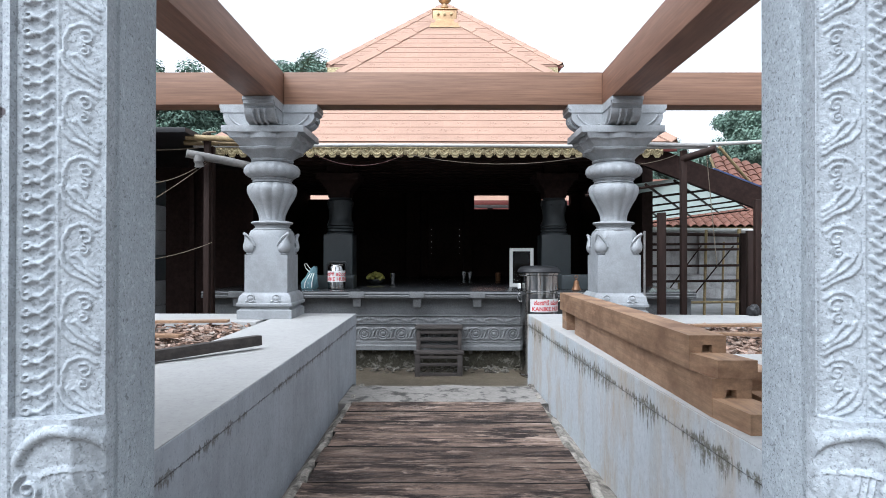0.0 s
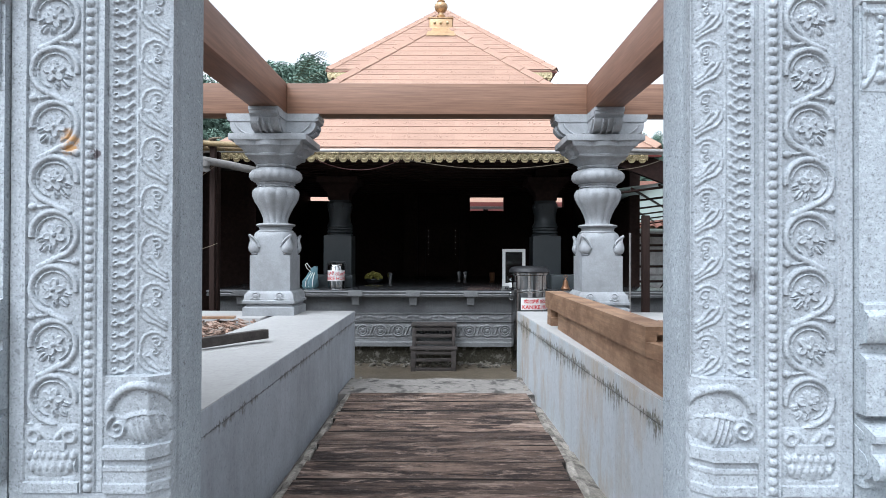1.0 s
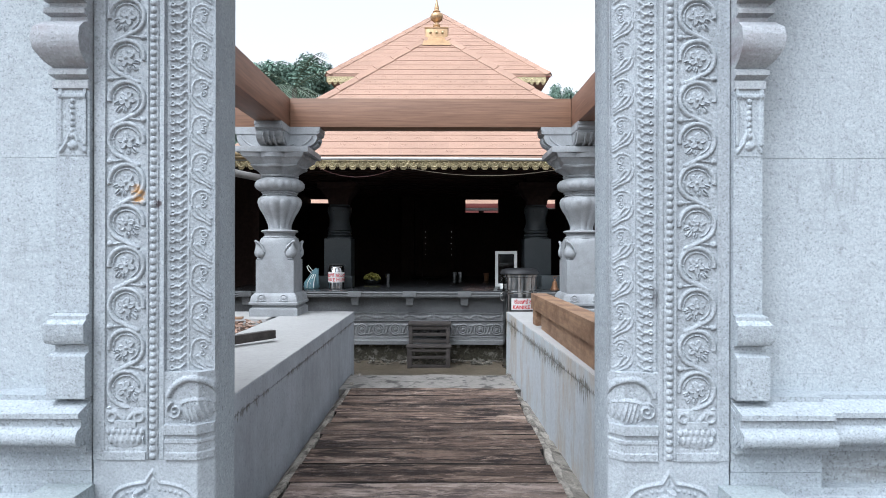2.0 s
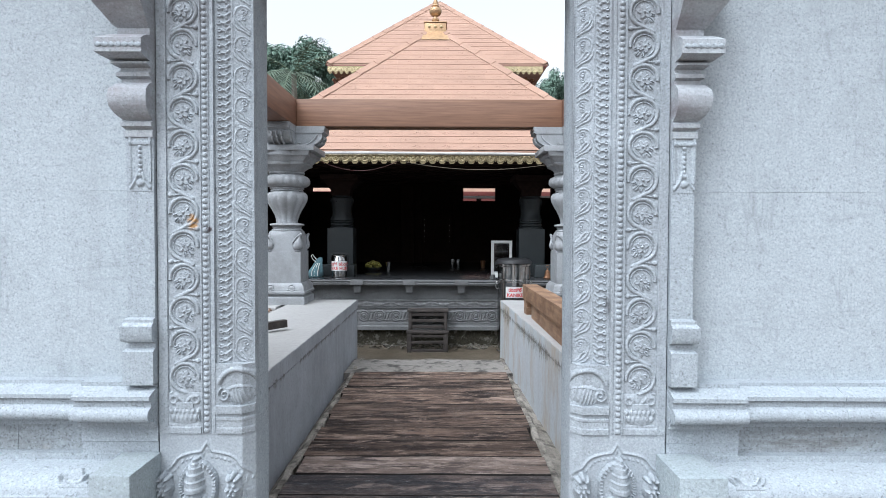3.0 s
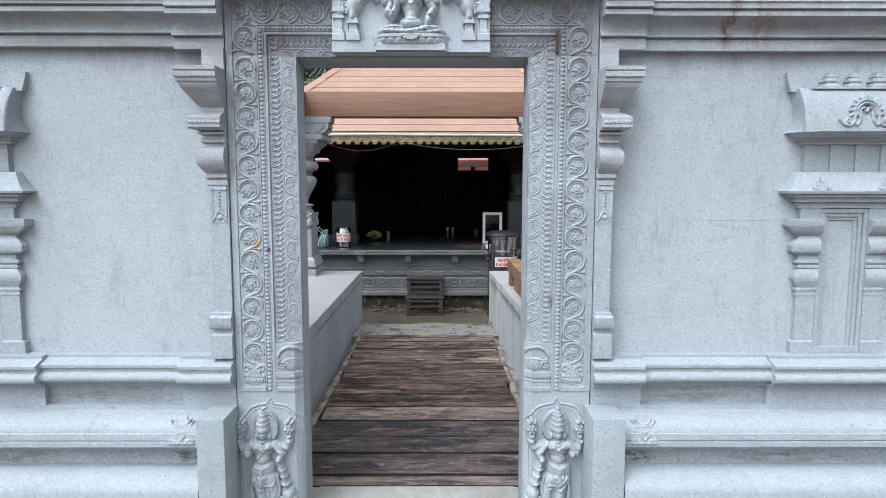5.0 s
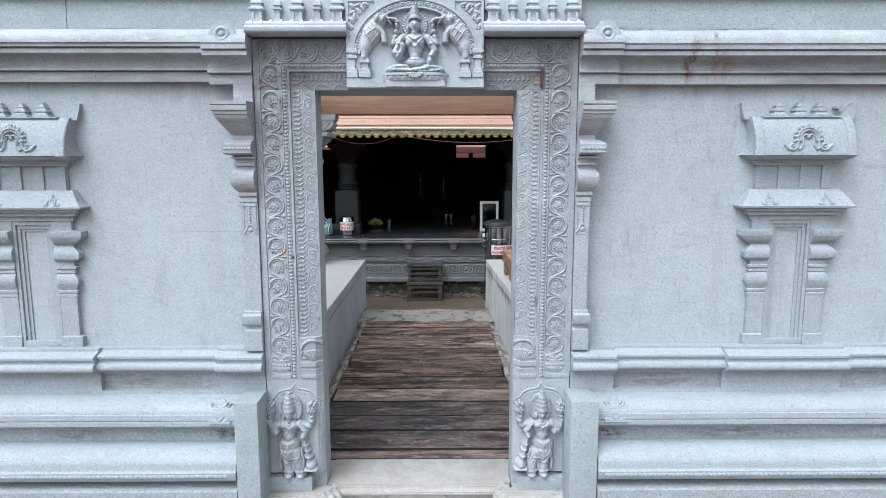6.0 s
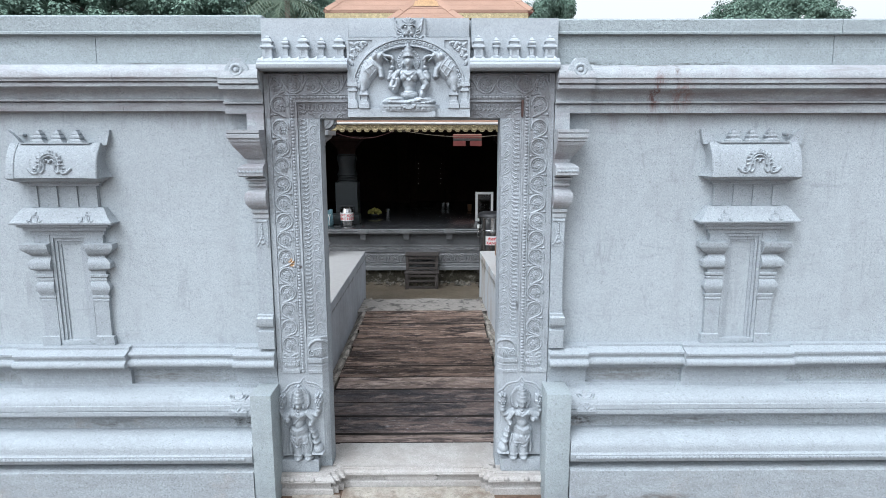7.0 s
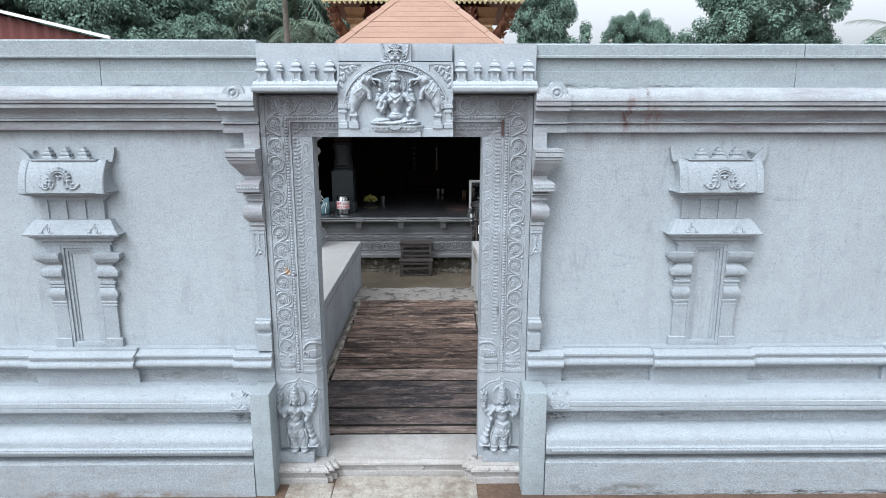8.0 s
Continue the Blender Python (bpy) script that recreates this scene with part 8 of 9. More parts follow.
hundi = thing("offering_drum", "tall stainless steel offering drum with a red lettered label", "drum", at=(1.085, 7.24, -0.225))
part("body", lathe(bmesh.new(), [(0.225, 0.0), (0.232, 0.02), (0.222, 0.03), (0.222, 0.98), (0.232, 0.99), (0.232, 1.01), (0.222, 1.02), (0.222, 1.19), (0.236, 1.20), (0.236, 1.215)], 48), steel, hundi)
part("lid", lathe(bmesh.new(), [(0.238, 1.215), (0.243, 1.219), (0.243, 1.226), (0.232, 1.235), (0.16, 1.255), (0.0, 1.255)], 48), steel, hundi, "bright steel lid")
part("cover", lathe(bmesh.new(), [(0.246, 1.228), (0.256, 1.236), (0.250, 1.256), (0.222, 1.290), (0.16, 1.305), (0.0, 1.308)], 40), black, hundi, "black cloth cover over the lid")
for sx in (-1, 1):
    part("handle", tube(bmesh.new(), [(sx * (0.225 + 0.03 * math.sin(a)), -0.02, 0.93 - 0.05 * math.cos(a)) for a in np.linspace(0, math.pi, 9)], 0.008, 8), steel, hundi)
part("padlock", B(-0.262, -0.225, -0.1, -0.06, 1.04, 1.10, bevel=0.006), white_paint, hundi)
lab = part("label", band_bm(0.2225, 0.772, 0.922, -0.60, 1.62), white_paint, hundi, "white label")
part("letters", wrapped_text("KANIKE HUNDI", 0.066, 0.2265, 0.786, 0.50, 0.0016), None, lab)
part("letters", wrapped_text("\u0c95\u0cbe\u0ca3\u0cbf\u0c95\u0cc6 \u0cb9\u0cc1\u0c82\u0ca1\u0cbf", 0.066, 0.2265, 0.856, 0.44, 0.0014), None, lab)

jar = thing("offering_jar", "small steel offering jar with clip handle and red lettered label", "jar", at=(-1.47, 7.98, SH_FLOOR))
part("body", lathe(bmesh.new(), [(0.10, 0.0), (0.115, 0.012), (0.115, 0.30), (0.105, 0.315)], 36), steel, jar)
part("lid", lathe(bmesh.new(), [(0.108, 0.315), (0.108, 0.335), (0.09, 0.345), (0.0, 0.347)], 36), steel, jar)
part("handle", tube(bmesh.new(), [(-0.128, 0, 0.22), (-0.13, 0, 0.33), (-0.115, 0, 0.358), (0.115, 0, 0.358), (0.13, 0, 0.33), (0.128, 0, 0.22)], 0.009, 8), black, jar, "dark clip handle")
lab = part("label", band_bm(0.1155, 0.10, 0.245, -1.5, 1.5), white_paint, jar, "white label")
part("letters", wrapped_text("KANIKE HUNDI", 0.066, 0.1185, 0.115, 0.0, 0.0012), None, lab)
part("letters", wrapped_text("\u0c95\u0cbe\u0ca3\u0cbf\u0c95\u0cc6 \u0cb9\u0cc1\u0c82\u0ca1\u0cbf", 0.066, 0.1185, 0.178, 0.0, 0.001), None, lab)

# bag, bowl of flowers, tumblers, plates, lamp
bag = thing("cloth_bag", "blue and white cloth bag slumped on the platform edge", "bag", at=(-1.84, 8.0, SH_FLOOR + 0.001))
bm = bmesh.new()
rings_ = []
for z, rx, ry, ox in ((0, 0.085, 0.06, 0), (0.03, 0.105, 0.075, 0), (0.09, 0.100, 0.072, 0.008), (0.15, 0.080, 0.055, 0.028), (0.20, 0.062, 0.040, 0.046), (0.24, 0.050, 0.030, 0.060), (0.265, 0.036, 0.018, 0.070), (0.285, 0.022, 0.008, 0.082)):
    rings_.append([(ox + rx * (1 + 0.16 * math.sin(5 * a + z * 22) + 0.06 * math.sin(11 * a)) * math.cos(a), ry * (1 + 0.16 * math.sin(4 * a + z * 14)) * math.sin(a), z + 0.016 * math.sin(3 * a) * z / 0.285) for a in np.linspace(0, 2 * math.pi, 33)[:-1]])
part("sack", loops(bm, rings_), blue_cloth, bag, smooth=50)
part("handle", tube(bmesh.new(), [(0.02, -0.03, 0.22), (-0.03, -0.04, 0.27), (-0.055, -0.02, 0.32), (-0.04, 0.0, 0.34), (0.0, 0.02, 0.28), (0.04, 0.02, 0.24)], 0.006, 6), white_paint, bag, "white cord handle")
for x in (-0.045, 0.0, 0.05):
    part("stripe", tube(bmesh.new(), [(x + 0.002, -0.072, 0.02), (x * 0.95 + 0.008, -0.077, 0.09), (x * 0.7 + 0.03, -0.058, 0.16), (x * 0.5 + 0.05, -0.040, 0.21)], 0.007, 5), white_paint, bag, "white stripe")
bowl = thing("flower_bowl", "shallow steel bowl heaped with yellow flowers", "bowl", at=(-1.10, 9.2, SH_FLOOR + 0.001))
part("dish", lathe(bmesh.new(), [(0.07, 0), (0.14, 0.05), (0.15, 0.08), (0.14, 0.082), (0.06, 0.02)], 24), steel, bowl)
bm = bmesh.new()
rng = random.Random(3)
for i in range(40):
    a, r = rng.uniform(0, 6.28), 0.13 * math.sqrt(rng.random())
    bmesh.ops.create_icosphere(bm, subdivisions=1, radius=0.03, matrix=Matrix.Translation((r * math.cos(a), r * math.sin(a), 0.09 + 0.08 * (1 - (r / 0.13) ** 2) + rng.uniform(-0.01, 0.01))))
part("flowers", bm, yellow_flower, bowl, "heap of yellow flowers")


def tumbler(x, y, h=0.13, r=0.05, material=steel, label="steel tumbler standing on the dark floor"):
    return solid("tumbler", lathe(bmesh.new(), [(r * 0.75, 0), (r * 0.8, 0.005), (r, h), (r * 0.94, h), (r * 0.72, 0.012)], 20), material, label, "tumbler", "tumblers on the floor", at=(x, y, SH_FLOOR + 0.001))


tumbler(-0.84, 9.2, 0.17, 0.045)
tumbler(0.28, 10.6, 0.15, 0.05)
tumbler(0.39, 10.6, 0.15, 0.05)
tumbler(0.86, 10.4, 0.14, 0.05, dull_copper, "dull copper tumbler standing on the dark floor")
for x, y in ((-0.45, 10.9), (-0.22, 11.0), (-0.05, 10.9)):
    solid("offering_plate", lathe(bmesh.new(), [(0.06, 0), (0.11, 0.02), (0.12, 0.035), (0.11, 0.03), (0.05, 0.008)], 20), steel, "small steel plate with offerings", "plate", "plates on the floor", at=(x, y, SH_FLOOR + 0.001))
win = thing("aluminium_window_leaf", "white aluminium window leaf leaning in the hall", "window leaf", at=(1.05, 8.66, SH_FLOOR), turn=-4)
for x0, x1, z0, z1 in ((-0.17, -0.125, 0, 0.55), (0.125, 0.17, 0, 0.55), (-0.124, 0.124, 0.505, 0.55), (-0.124, 0.124, 0.0, 0.045)):
    part("frame_bar", B(x0, x1, -0.02, 0.02, z0, z1, bevel=0.003), white_paint, win)
part("pane", B(-0.125, 0.125, -0.004, 0.004, 0.045, 0.505), clear_glass, win, "clear glass")
lamp = thing("brass_lamp", "small dull brass bell lamp at the platform edge", "lamp", at=(1.66, 7.85, SH_FLOOR + 0.001))
part("bell", lathe(bmesh.new(), [(0.062, 0), (0.065, 0.008), (0.052, 0.025), (0.040, 0.06), (0.034, 0.10), (0.024, 0.125), (0.010, 0.132), (0.012, 0.145), (0.004, 0.155)], 20), dull_copper, lamp)
part("ring", tube(bmesh.new(), [(0.022 * math.cos(a), 0, 0.172 + 0.022 * math.sin(a)) for a in np.linspace(0, 6.28, 14)], 0.005, 6), dull_copper, lamp)
solid("low_bench", B(1.5, 2.3, 8.0, 8.35, SH_FLOOR + 0.001, SH_FLOOR + 0.19, bevel=0.008), granite_dark, "low dark stone bench beside the pillar", "bench")
solid("low_bench", B(-1.9, -1.28, 8.2, 8.5, SH_FLOOR + 0.001, SH_FLOOR + 0.17, bevel=0.008), granite_dark, "low dark stone bench behind the jar", "bench")

# inner doorway with its row of tiny lamps
idoor = thing("inner_doorway", "dark inner doorway with tiny lights along its frame", "doorway", at=(-0.03, 12.5, SH_FLOOR))
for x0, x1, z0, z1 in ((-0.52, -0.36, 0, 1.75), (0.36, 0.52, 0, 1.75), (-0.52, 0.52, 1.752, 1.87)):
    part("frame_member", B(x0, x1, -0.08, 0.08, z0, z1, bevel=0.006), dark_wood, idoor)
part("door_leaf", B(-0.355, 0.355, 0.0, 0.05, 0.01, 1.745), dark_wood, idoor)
for i in range(5):
    for x in (-0.30, 0.27):
        bm = bmesh.new()
        bmesh.ops.create_icosphere(bm, subdivisions=1, radius=0.0055, matrix=Matrix.Translation((x, -0.012, 0.46 + i * 0.125)))
        part("lamp_bulb", bm, lamp_glow, idoor)
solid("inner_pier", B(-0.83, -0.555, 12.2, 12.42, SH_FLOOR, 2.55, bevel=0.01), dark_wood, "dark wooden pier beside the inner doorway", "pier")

# small lit eaves seen through the openings at the back
for x0, x1, y in ((0.45, 1.55, 14.0), (-3.4, -2.2, 14.0), (2.1, 3.0, 14.0)):
    e = thing("back_eave", "short red and orange eave with grey lower edge behind the hall", "eave", group="eaves behind the hall")
    part("sheet_roof", extrude(bmesh.new(), [(y, 2.42), (y, 2.45), (y + 0.8, 2.95), (y + 0.8, 2.90)], x0, x1), roof_tile, e)
    part("fascia", B(x0, x1, y - 0.03, y - 0.002, 2.34, 2.44, bevel=0.004), red_paint, e)
    part("lower_edge", B(x0, x1, y - 0.04, y - 0.01, 2.27, 2.338, bevel=0.004), old_wood, e)
    part("support", B((x0 + x1) / 2 - 0.06, (x0 + x1) / 2 + 0.06, y + 0.3, y + 0.42, -0.2, 2.6), dark_wood, e)


# ---------------- posts, bamboo, pipes and wires ----------------
def pole(name, a, b, r, material, label, category, group="", taper=1.0, bend=0.0):
    a, b = Vector(a), Vector(b)
    pts = [a.lerp(b, t) + Vector((bend * math.sin(math.pi * t), 0, 0)) for t in np.linspace(0, 1, 7)]
    return solid(name, tube(bmesh.new(), pts, r, 10, taper), material, label, category, group)


def cable(pts, r, material, label, category="cable"):
    """Hangs between points; each span: start, end, sag."""
    bm = bmesh.new()
    for a, b, sag in pts:
        a, b = Vector(a), Vector(b)
        tube(bm, [a.lerp(b, t) - Vector((0, 0, sag * 4 * t * (1 - t))) for t in np.linspace(0, 1, 16)], r, 6)
    return solid("cable", bm, material, label, category, "cables about the court")


solid("wooden_post", B(-2.865, -2.80, 7.05, 7.12, GROUND_IN - 0.05, 2.64, bevel=0.008), post_wood, "reddish brown wooden post tied with cable", "post", "posts of the eaves")
solid("wooden_post", B(-2.87, -2.80, 7.18, 7.26, GROUND_IN - 0.05, 2.5, bevel=0.008), dark_wood, "dark wooden post beside the tied one", "post", "posts of the eaves")
pole("bamboo_pole", (-3.05, 7.0, 2.575), (-1.9, 7.12, 2.54), 0.035, bamboo, "old bamboo pole tied below the eaves", "pole", "poles under the eaves")
pole("bamboo_pole", (-3.12, 7.12, 2.53), (-1.75, 7.2, 2.52), 0.03, bamboo, "old bamboo pole tied below the eaves", "pole", "poles under the eaves")
solid("drain_pipe", tube(bmesh.new(), [(-2.98, 6.85, 2.36), (-2.62, 7.05, 2.31), (-2.3, 7.4, 2.265), (-2.1, 7.6, 2.24)], 0.048, 14), pvc_old, "thick grey plastic drain pipe with an elbow", "pipe")
solid("pipe_elbow", tube(bmesh.new(), [(-2.86, 6.9, 2.34), (-2.86, 6.9, 2.28), (-2.86, 6.92, 2.22)], 0.055, 14), pvc_old, "grey plastic pipe elbow hanging open", "pipe")
cable([((-2.8, 7.0, 2.3), (-3.75, 6.9, 2.05), 0.12), ((-2.7, 7.0, 2.35), (-3.9, 6.6, 1.45), 0.05), ((-2.75, 7.02, 1.35), (-3.8, 6.8, 1.12), 0.06), ((-2.9, 7.0, 2.45), (-3.8, 6.8, 2.40), 0.02)], 0.0045, rope, "slack pale cables tied to the post")
cable([((-1.62, 7.392, 2.43), (-0.55, 7.392, 2.43), 0.13)], 0.0045, red_wire, "thin red wire sagging under the eaves")
cable([((-0.45, 7.392, 2.43), (1.75, 7.392, 2.43), 0.11)], 0.0045, rope, "thin pale wire sagging under the eaves")
cable([((1.9, 7.2, 2.3), (2.7, 7.1, 2.4), 0.06), ((2.98, 7.0, 2.4), (3.1, 7.0, 1.1), 0.0)], 0.0045, rope, "rope hanging from the bamboo frame")
solid("lashing", tube(bmesh.new(), [(-2.80 + 0.09 * math.cos(a), 7.1 + 0.09 * math.sin(a), 2.50 + 0.012 * a) for a in np.linspace(0, 12, 40)], 0.012, 6), rope, "coil of cord lashing post and bamboo", "lashing")

# stone pier and dark lean-to on the west
pier = thing("block_pier", "grey rough stone pier built of squared blocks", "pier", at=(0, 0, 0))
for i in range(8):
    part("stone_block", B(-4.4, -3.46, 7.1, 7.4, -0.3 + i * 0.30, -0.004 + i * 0.30, bevel=0.012), (plinth_stone, granite_dark)[i % 3 == 1], pier)
solid("wall_lean_to", B(-7.0, -2.6, 9.6, 9.7, -0.3, 2.6), dark_wood, "dark plank wall in the shade of a lean-to", kind="structure")
solid("lean_to_roof", B(-7.5, -2.95, 6.75, 9.8, 2.58, 2.64, bevel=0.004), black, "dark sheet roof of the lean-to", kind="structure")
for x in (-3.52, -3.36):
    solid("door_post", B(x, x + 0.07, 8.2, 8.28, -0.3, 2.58, bevel=0.005), dark_wood, "dark wooden post of the lean-to", "post", "posts of the lean-to")
solid("wall_lean_to_side", B(-7.1, -7.0, 6.9, 9.7, -0.3, 2.6), dark_wood, "dark plank wall closing the lean-to", kind="structure")

# east: posts, bamboo frame and shed roofs of the side court
POSTS = [(2.445, 6.95, 1.70, 0.042), (2.715, 7.0, 2.42, 0.034), (4.65, 9.6, 1.55, 0.04), (3.54, 6.95, 1.85, 0.032), (6.2, 12.5, 1.7, 0.06)]
for i, (x, y, z, r) in enumerate(POSTS):
    solid("wooden_post", B(x - r, x + r, y - r, y + r, GROUND_IN - 0.02, z, bevel=0.008), post_wood, "dark wooden post of the side shed", "post", "posts of the side shed")
pole("bamboo_pole", (1.9, 7.0, 2.50), (2.95, 6.9, 2.46), 0.026, pvc_old, "bamboo pole lashed to the post", "pole", "poles under the eaves")
pole("bamboo_pole", (2.70, 7.0, 2.32), (2.98, 6.75, 2.40), 0.042, post_wood, "thick bamboo pole with an open end", "pole", "poles under the eaves")
pole("bamboo_pole", (2.3, 7.05, 2.47), (4.6, 6.95, 2.56), 0.022, pvc, "pale pole spanning above the side court", "pole", "poles under the eaves")
pole("bamboo_pole", (3.35, 7.5, 2.55), (3.9, 7.7, 2.05), 0.02, bamboo, "thin bamboo strut below the shed roof", "pole", "poles under the eaves")
solid("shed_beam", extrude(bmesh.new(), [(-0.04, -0.13), (0.04, -0.13), (0.04, 0.13), (-0.04, 0.13)], 0, 2.6, Matrix.Translation((2.1, 7.5, 2.575)) @ Matrix.Rotation(radians(21), 4, "Y")), dark_wood, "dark sloping eaves beam of the side shed", "beam")
solid("shed_gutter", extrude(bmesh.new(), [(-0.045, 0.133), (0.03, 0.133), (0.03, 0.15), (-0.045, 0.15)], 1.2, 2.6, Matrix.Translation((2.1, 7.5, 2.575)) @ Matrix.Rotation(radians(21), 4, "Y")), blue_steel, "blue painted edge strip of the shed eaves", "gutter")


def tile_roof(name, m, rows, cols, pitch, w, label):
    roof = thing(name, label, "roof")
    roof.matrix_basis = m
    bm = bmesh.new()
    n = 6
    loops(bm, [[(w * (k / n - 0.5), y, z0 + 0.35 * w * math.sin(math.pi * k / n)) for k in range(n + 1)] + [(w * (0.5 - k / n), y, z0 - 0.012 + 0.35 * w * math.sin(math.pi * k / n)) for k in range(n + 1)] for y, z0 in ((0, 0.02), (pitch * 1.1, 0.0))])
    me = finish(bm, "clay_tile", clay_tile, 50)
    for r in range(rows):
        for c in range(cols):
            ob = part("clay_tile", me, None, roof)
            ob.matrix_basis = Matrix.Translation((c * w, r * pitch, 0))
    part("batten_deck", B(-w / 2, cols * w - w / 2, 0, rows * pitch, -0.06, -0.03), bamboo, roof)
    return roof


tile_roof("clay_tile_roof", pose(3.62, 7.75, 2.02, 24, 17, -10), 7, 12, 0.26, 0.15, "brown clay tile roof of the side shed")
tile_roof("clay_tile_roof", pose(5.0, 17.2, 1.95, 22, 0, -6), 8, 22, 0.30, 0.24, "brown clay tile roof across the side court")
pole("steel_pipe", (2.9, 14.6, 1.83), (9.8, 14.0, 1.72), 0.05, pvc, "long pale pipe below the far tile roof", "pipe")
pole("steel_pipe", (2.9, 14.5, 1.72), (9.8, 13.9, 1.60), 0.04, dark_wood, "dark pole below the far tile roof", "pole", "poles of the side shed")

# translucent sheet roof on a dark frame
sheet = thing("translucent_roof", "pale translucent sheets on a dark lattice over the side court", "roof")


def lattice_point(i, y, lift=0.0):
    """Rods fan out over the court; the plane rises to the east and sinks with distance."""
    t = (y - 7.58) / 7.42
    x = (1.75 + 0.36 * i) * (1 - t) + (4.6 + 0.69 * i) * t
    return Vector((x, y, 1.97 + 0.135 * (x - 3.85) - 0.057 * (y - 13) + lift))


LATTICE_Y = [7.58, 8.9, 10.3, 11.7, 13.1, 15.0]
for i in range(4):
    for y0, y1 in zip(LATTICE_Y, LATTICE_Y[1:]):
        q = [lattice_point(i, y0, 0.022), lattice_point(i + 1, y0, 0.022), lattice_point(i + 1, y1, 0.022), lattice_point(i, y1, 0.022)]
        part("sheet", loops(bmesh.new(), [q, [p + Vector((0, 0, 0.004)) for p in q]]), clear_sheet, sheet, smooth=0)
for i in range(5):
    part("rod", tube(bmesh.new(), [lattice_point(i, 7.58), lattice_point(i, 15.0)], 0.018, 6), dark_wood, sheet)
for y in LATTICE_Y:
    part("rod", tube(bmesh.new(), [lattice_point(-0.1, y, -0.036), lattice_point(4.1, y, -0.036)], 0.018, 6), dark_wood, sheet)

# scaffolding
for x, y, r, m, z1 in ((5.6, 13.3, 0.03, bamboo, 1.75), (6.75, 14.2, 0.045, bamboo, 1.8), (6.3, 14.0, 0.024, bamboo, 1.5), (4.9, 13.0, 0.03, bamboo, 0.6), (5.1, 13.3, 0.04, dark_wood, 1.7)):
    pole("scaffold_pole", (x, y, GROUND_IN), (x + 0.05, y, z1), r, m, "upright bamboo pole of the scaffold", "pole", "scaffold in the side court")
for z, y in ((1.42, 13.1), (1.30, 13.0), (0.62, 13.1), (0.15, 13.2), (0.95, 13.15)):
    pole("scaffold_pole", (4.2, y, z), (9.2, y + 0.3, z + 0.05), 0.028, dark_wood if z != 0.15 else bamboo, "level pole of the scaffold", "pole", "scaffold in the side court")
for x0, x1 in ((4.4, 5.5), (5.0, 6.2), (6.5, 7.6)):
    pole("scaffold_pole", (x0, 13.2, -0.1), (x1, 13.2, 1.4), 0.014, dark_wood, "diagonal brace of the scaffold", "pole", "scaffold in the side court")
# pale moulded stone building across the side court
far = thing("stone_building", "pale grey stone building with a moulded base across the court", "building")
part("wall", B(3.4, 16, 20.0, 24, 0.55, 2.5), court_plaster, far)
part("base", extrude(bmesh.new(), [(19.5, -0.3), (19.5, 0.1), (19.6, 0.14), (19.75, 0.3), (19.65, 0.34), (19.6, 0.5), (19.8, 0.56), (20.1, 0.56), (20.1, -0.3)], 3.2, 16), court_plaster, far)
for x in (4.6, 6.3, 8.2, 10.2):
    part("pilaster", B(x, x + 0.35, 19.86, 20.0, 0.56, 2.5, bevel=0.02), court_plaster, far)
part("roof", extrude(bmesh.new(), [(19.2, 2.4), (19.2, 2.5), (22, 3.9), (24.5, 2.5), (24.5, 2.4)], 3.0, 16.5), clay_tile, far)
chair = thing("red_chair", "red plastic chair standing behind the pillar", "chair", at=(2.10, 6.72, GROUND_IN + 0.014))
part("seat", B(-0.13, 0.13, -0.13, 0.13, 0.42, 0.455, bevel=0.012), red_plastic, chair)
part("backrest", B(-0.13, 0.13, 0.105, 0.13, 0.456, 0.80, bevel=0.010), red_plastic, chair)
for sx in (-1, 1):
    for sy in (-1, 1):
        part("leg", tube(bmesh.new(), [(sx * 0.14, sy * 0.14, 0.0), (sx * 0.115, sy * 0.115, 0.42)], 0.018, 8), red_plastic, chair)
bm = bmesh.new()
bmesh.ops.create_icosphere(bm, subdivisions=4, radius=1.0)
for v in bm.verts:
    k = 1 + 0.22 * noise.noise(v.co * 1.8) + 0.07 * noise.noise(v.co * 6)
    v.co = Vector((v.co.x * 0.16 * k, v.co.y * 0.15 * k, max(-0.10, v.co.z * 0.17 * k) + 0.10))
ob = solid("black_sack", bm, black, "small black sack lying at the platform edge", "sack", at=(3.02, 6.0, PLAT + 0.001), smooth=60)
ob.scale = (0.4, 0.4, 0.4)
pole("steel_pipe", (2.365, 7.3, GROUND_IN), (2.365, 7.3, 1.5), 0.013, pvc_old, "white upright pipe beside the pillar", "pipe")

# red metal shed far on the west
shed = thing("red_shed", "dark red corrugated metal shed with a pale roof edge", "shed")
n = 90
for front, back in ((15.0, 15.06), (20.94, 21.0)):
    rings_ = []
    for k in range(n + 1):
        x, wave = -24 + 14.62 * k / n, 0.04 if k % 2 else 0
        z = 5.0 + (-10.8 - x) * 0.235
        rings_.append([(x, front + wave, -0.2), (x, back + wave, -0.2), (x, back + wave, z), (x, front + wave, z)])
    part("corrugated_wall", loops(bmesh.new(), rings_), red_paint, shed, smooth=0)
part("roof", extrude(bmesh.new(), [(14.6, 0), (14.6, 0.06), (21.2, 0.06), (21.2, 0)], 0, 15.6, Matrix.Translation((-8.75, 0, 4.585)) @ Matrix.Rotation(math.pi, 4, "Z") @ Matrix.Translation((0, -36, 0)) @ Matrix.Rotation(radians(-13.2), 4, "Y")), black, shed)
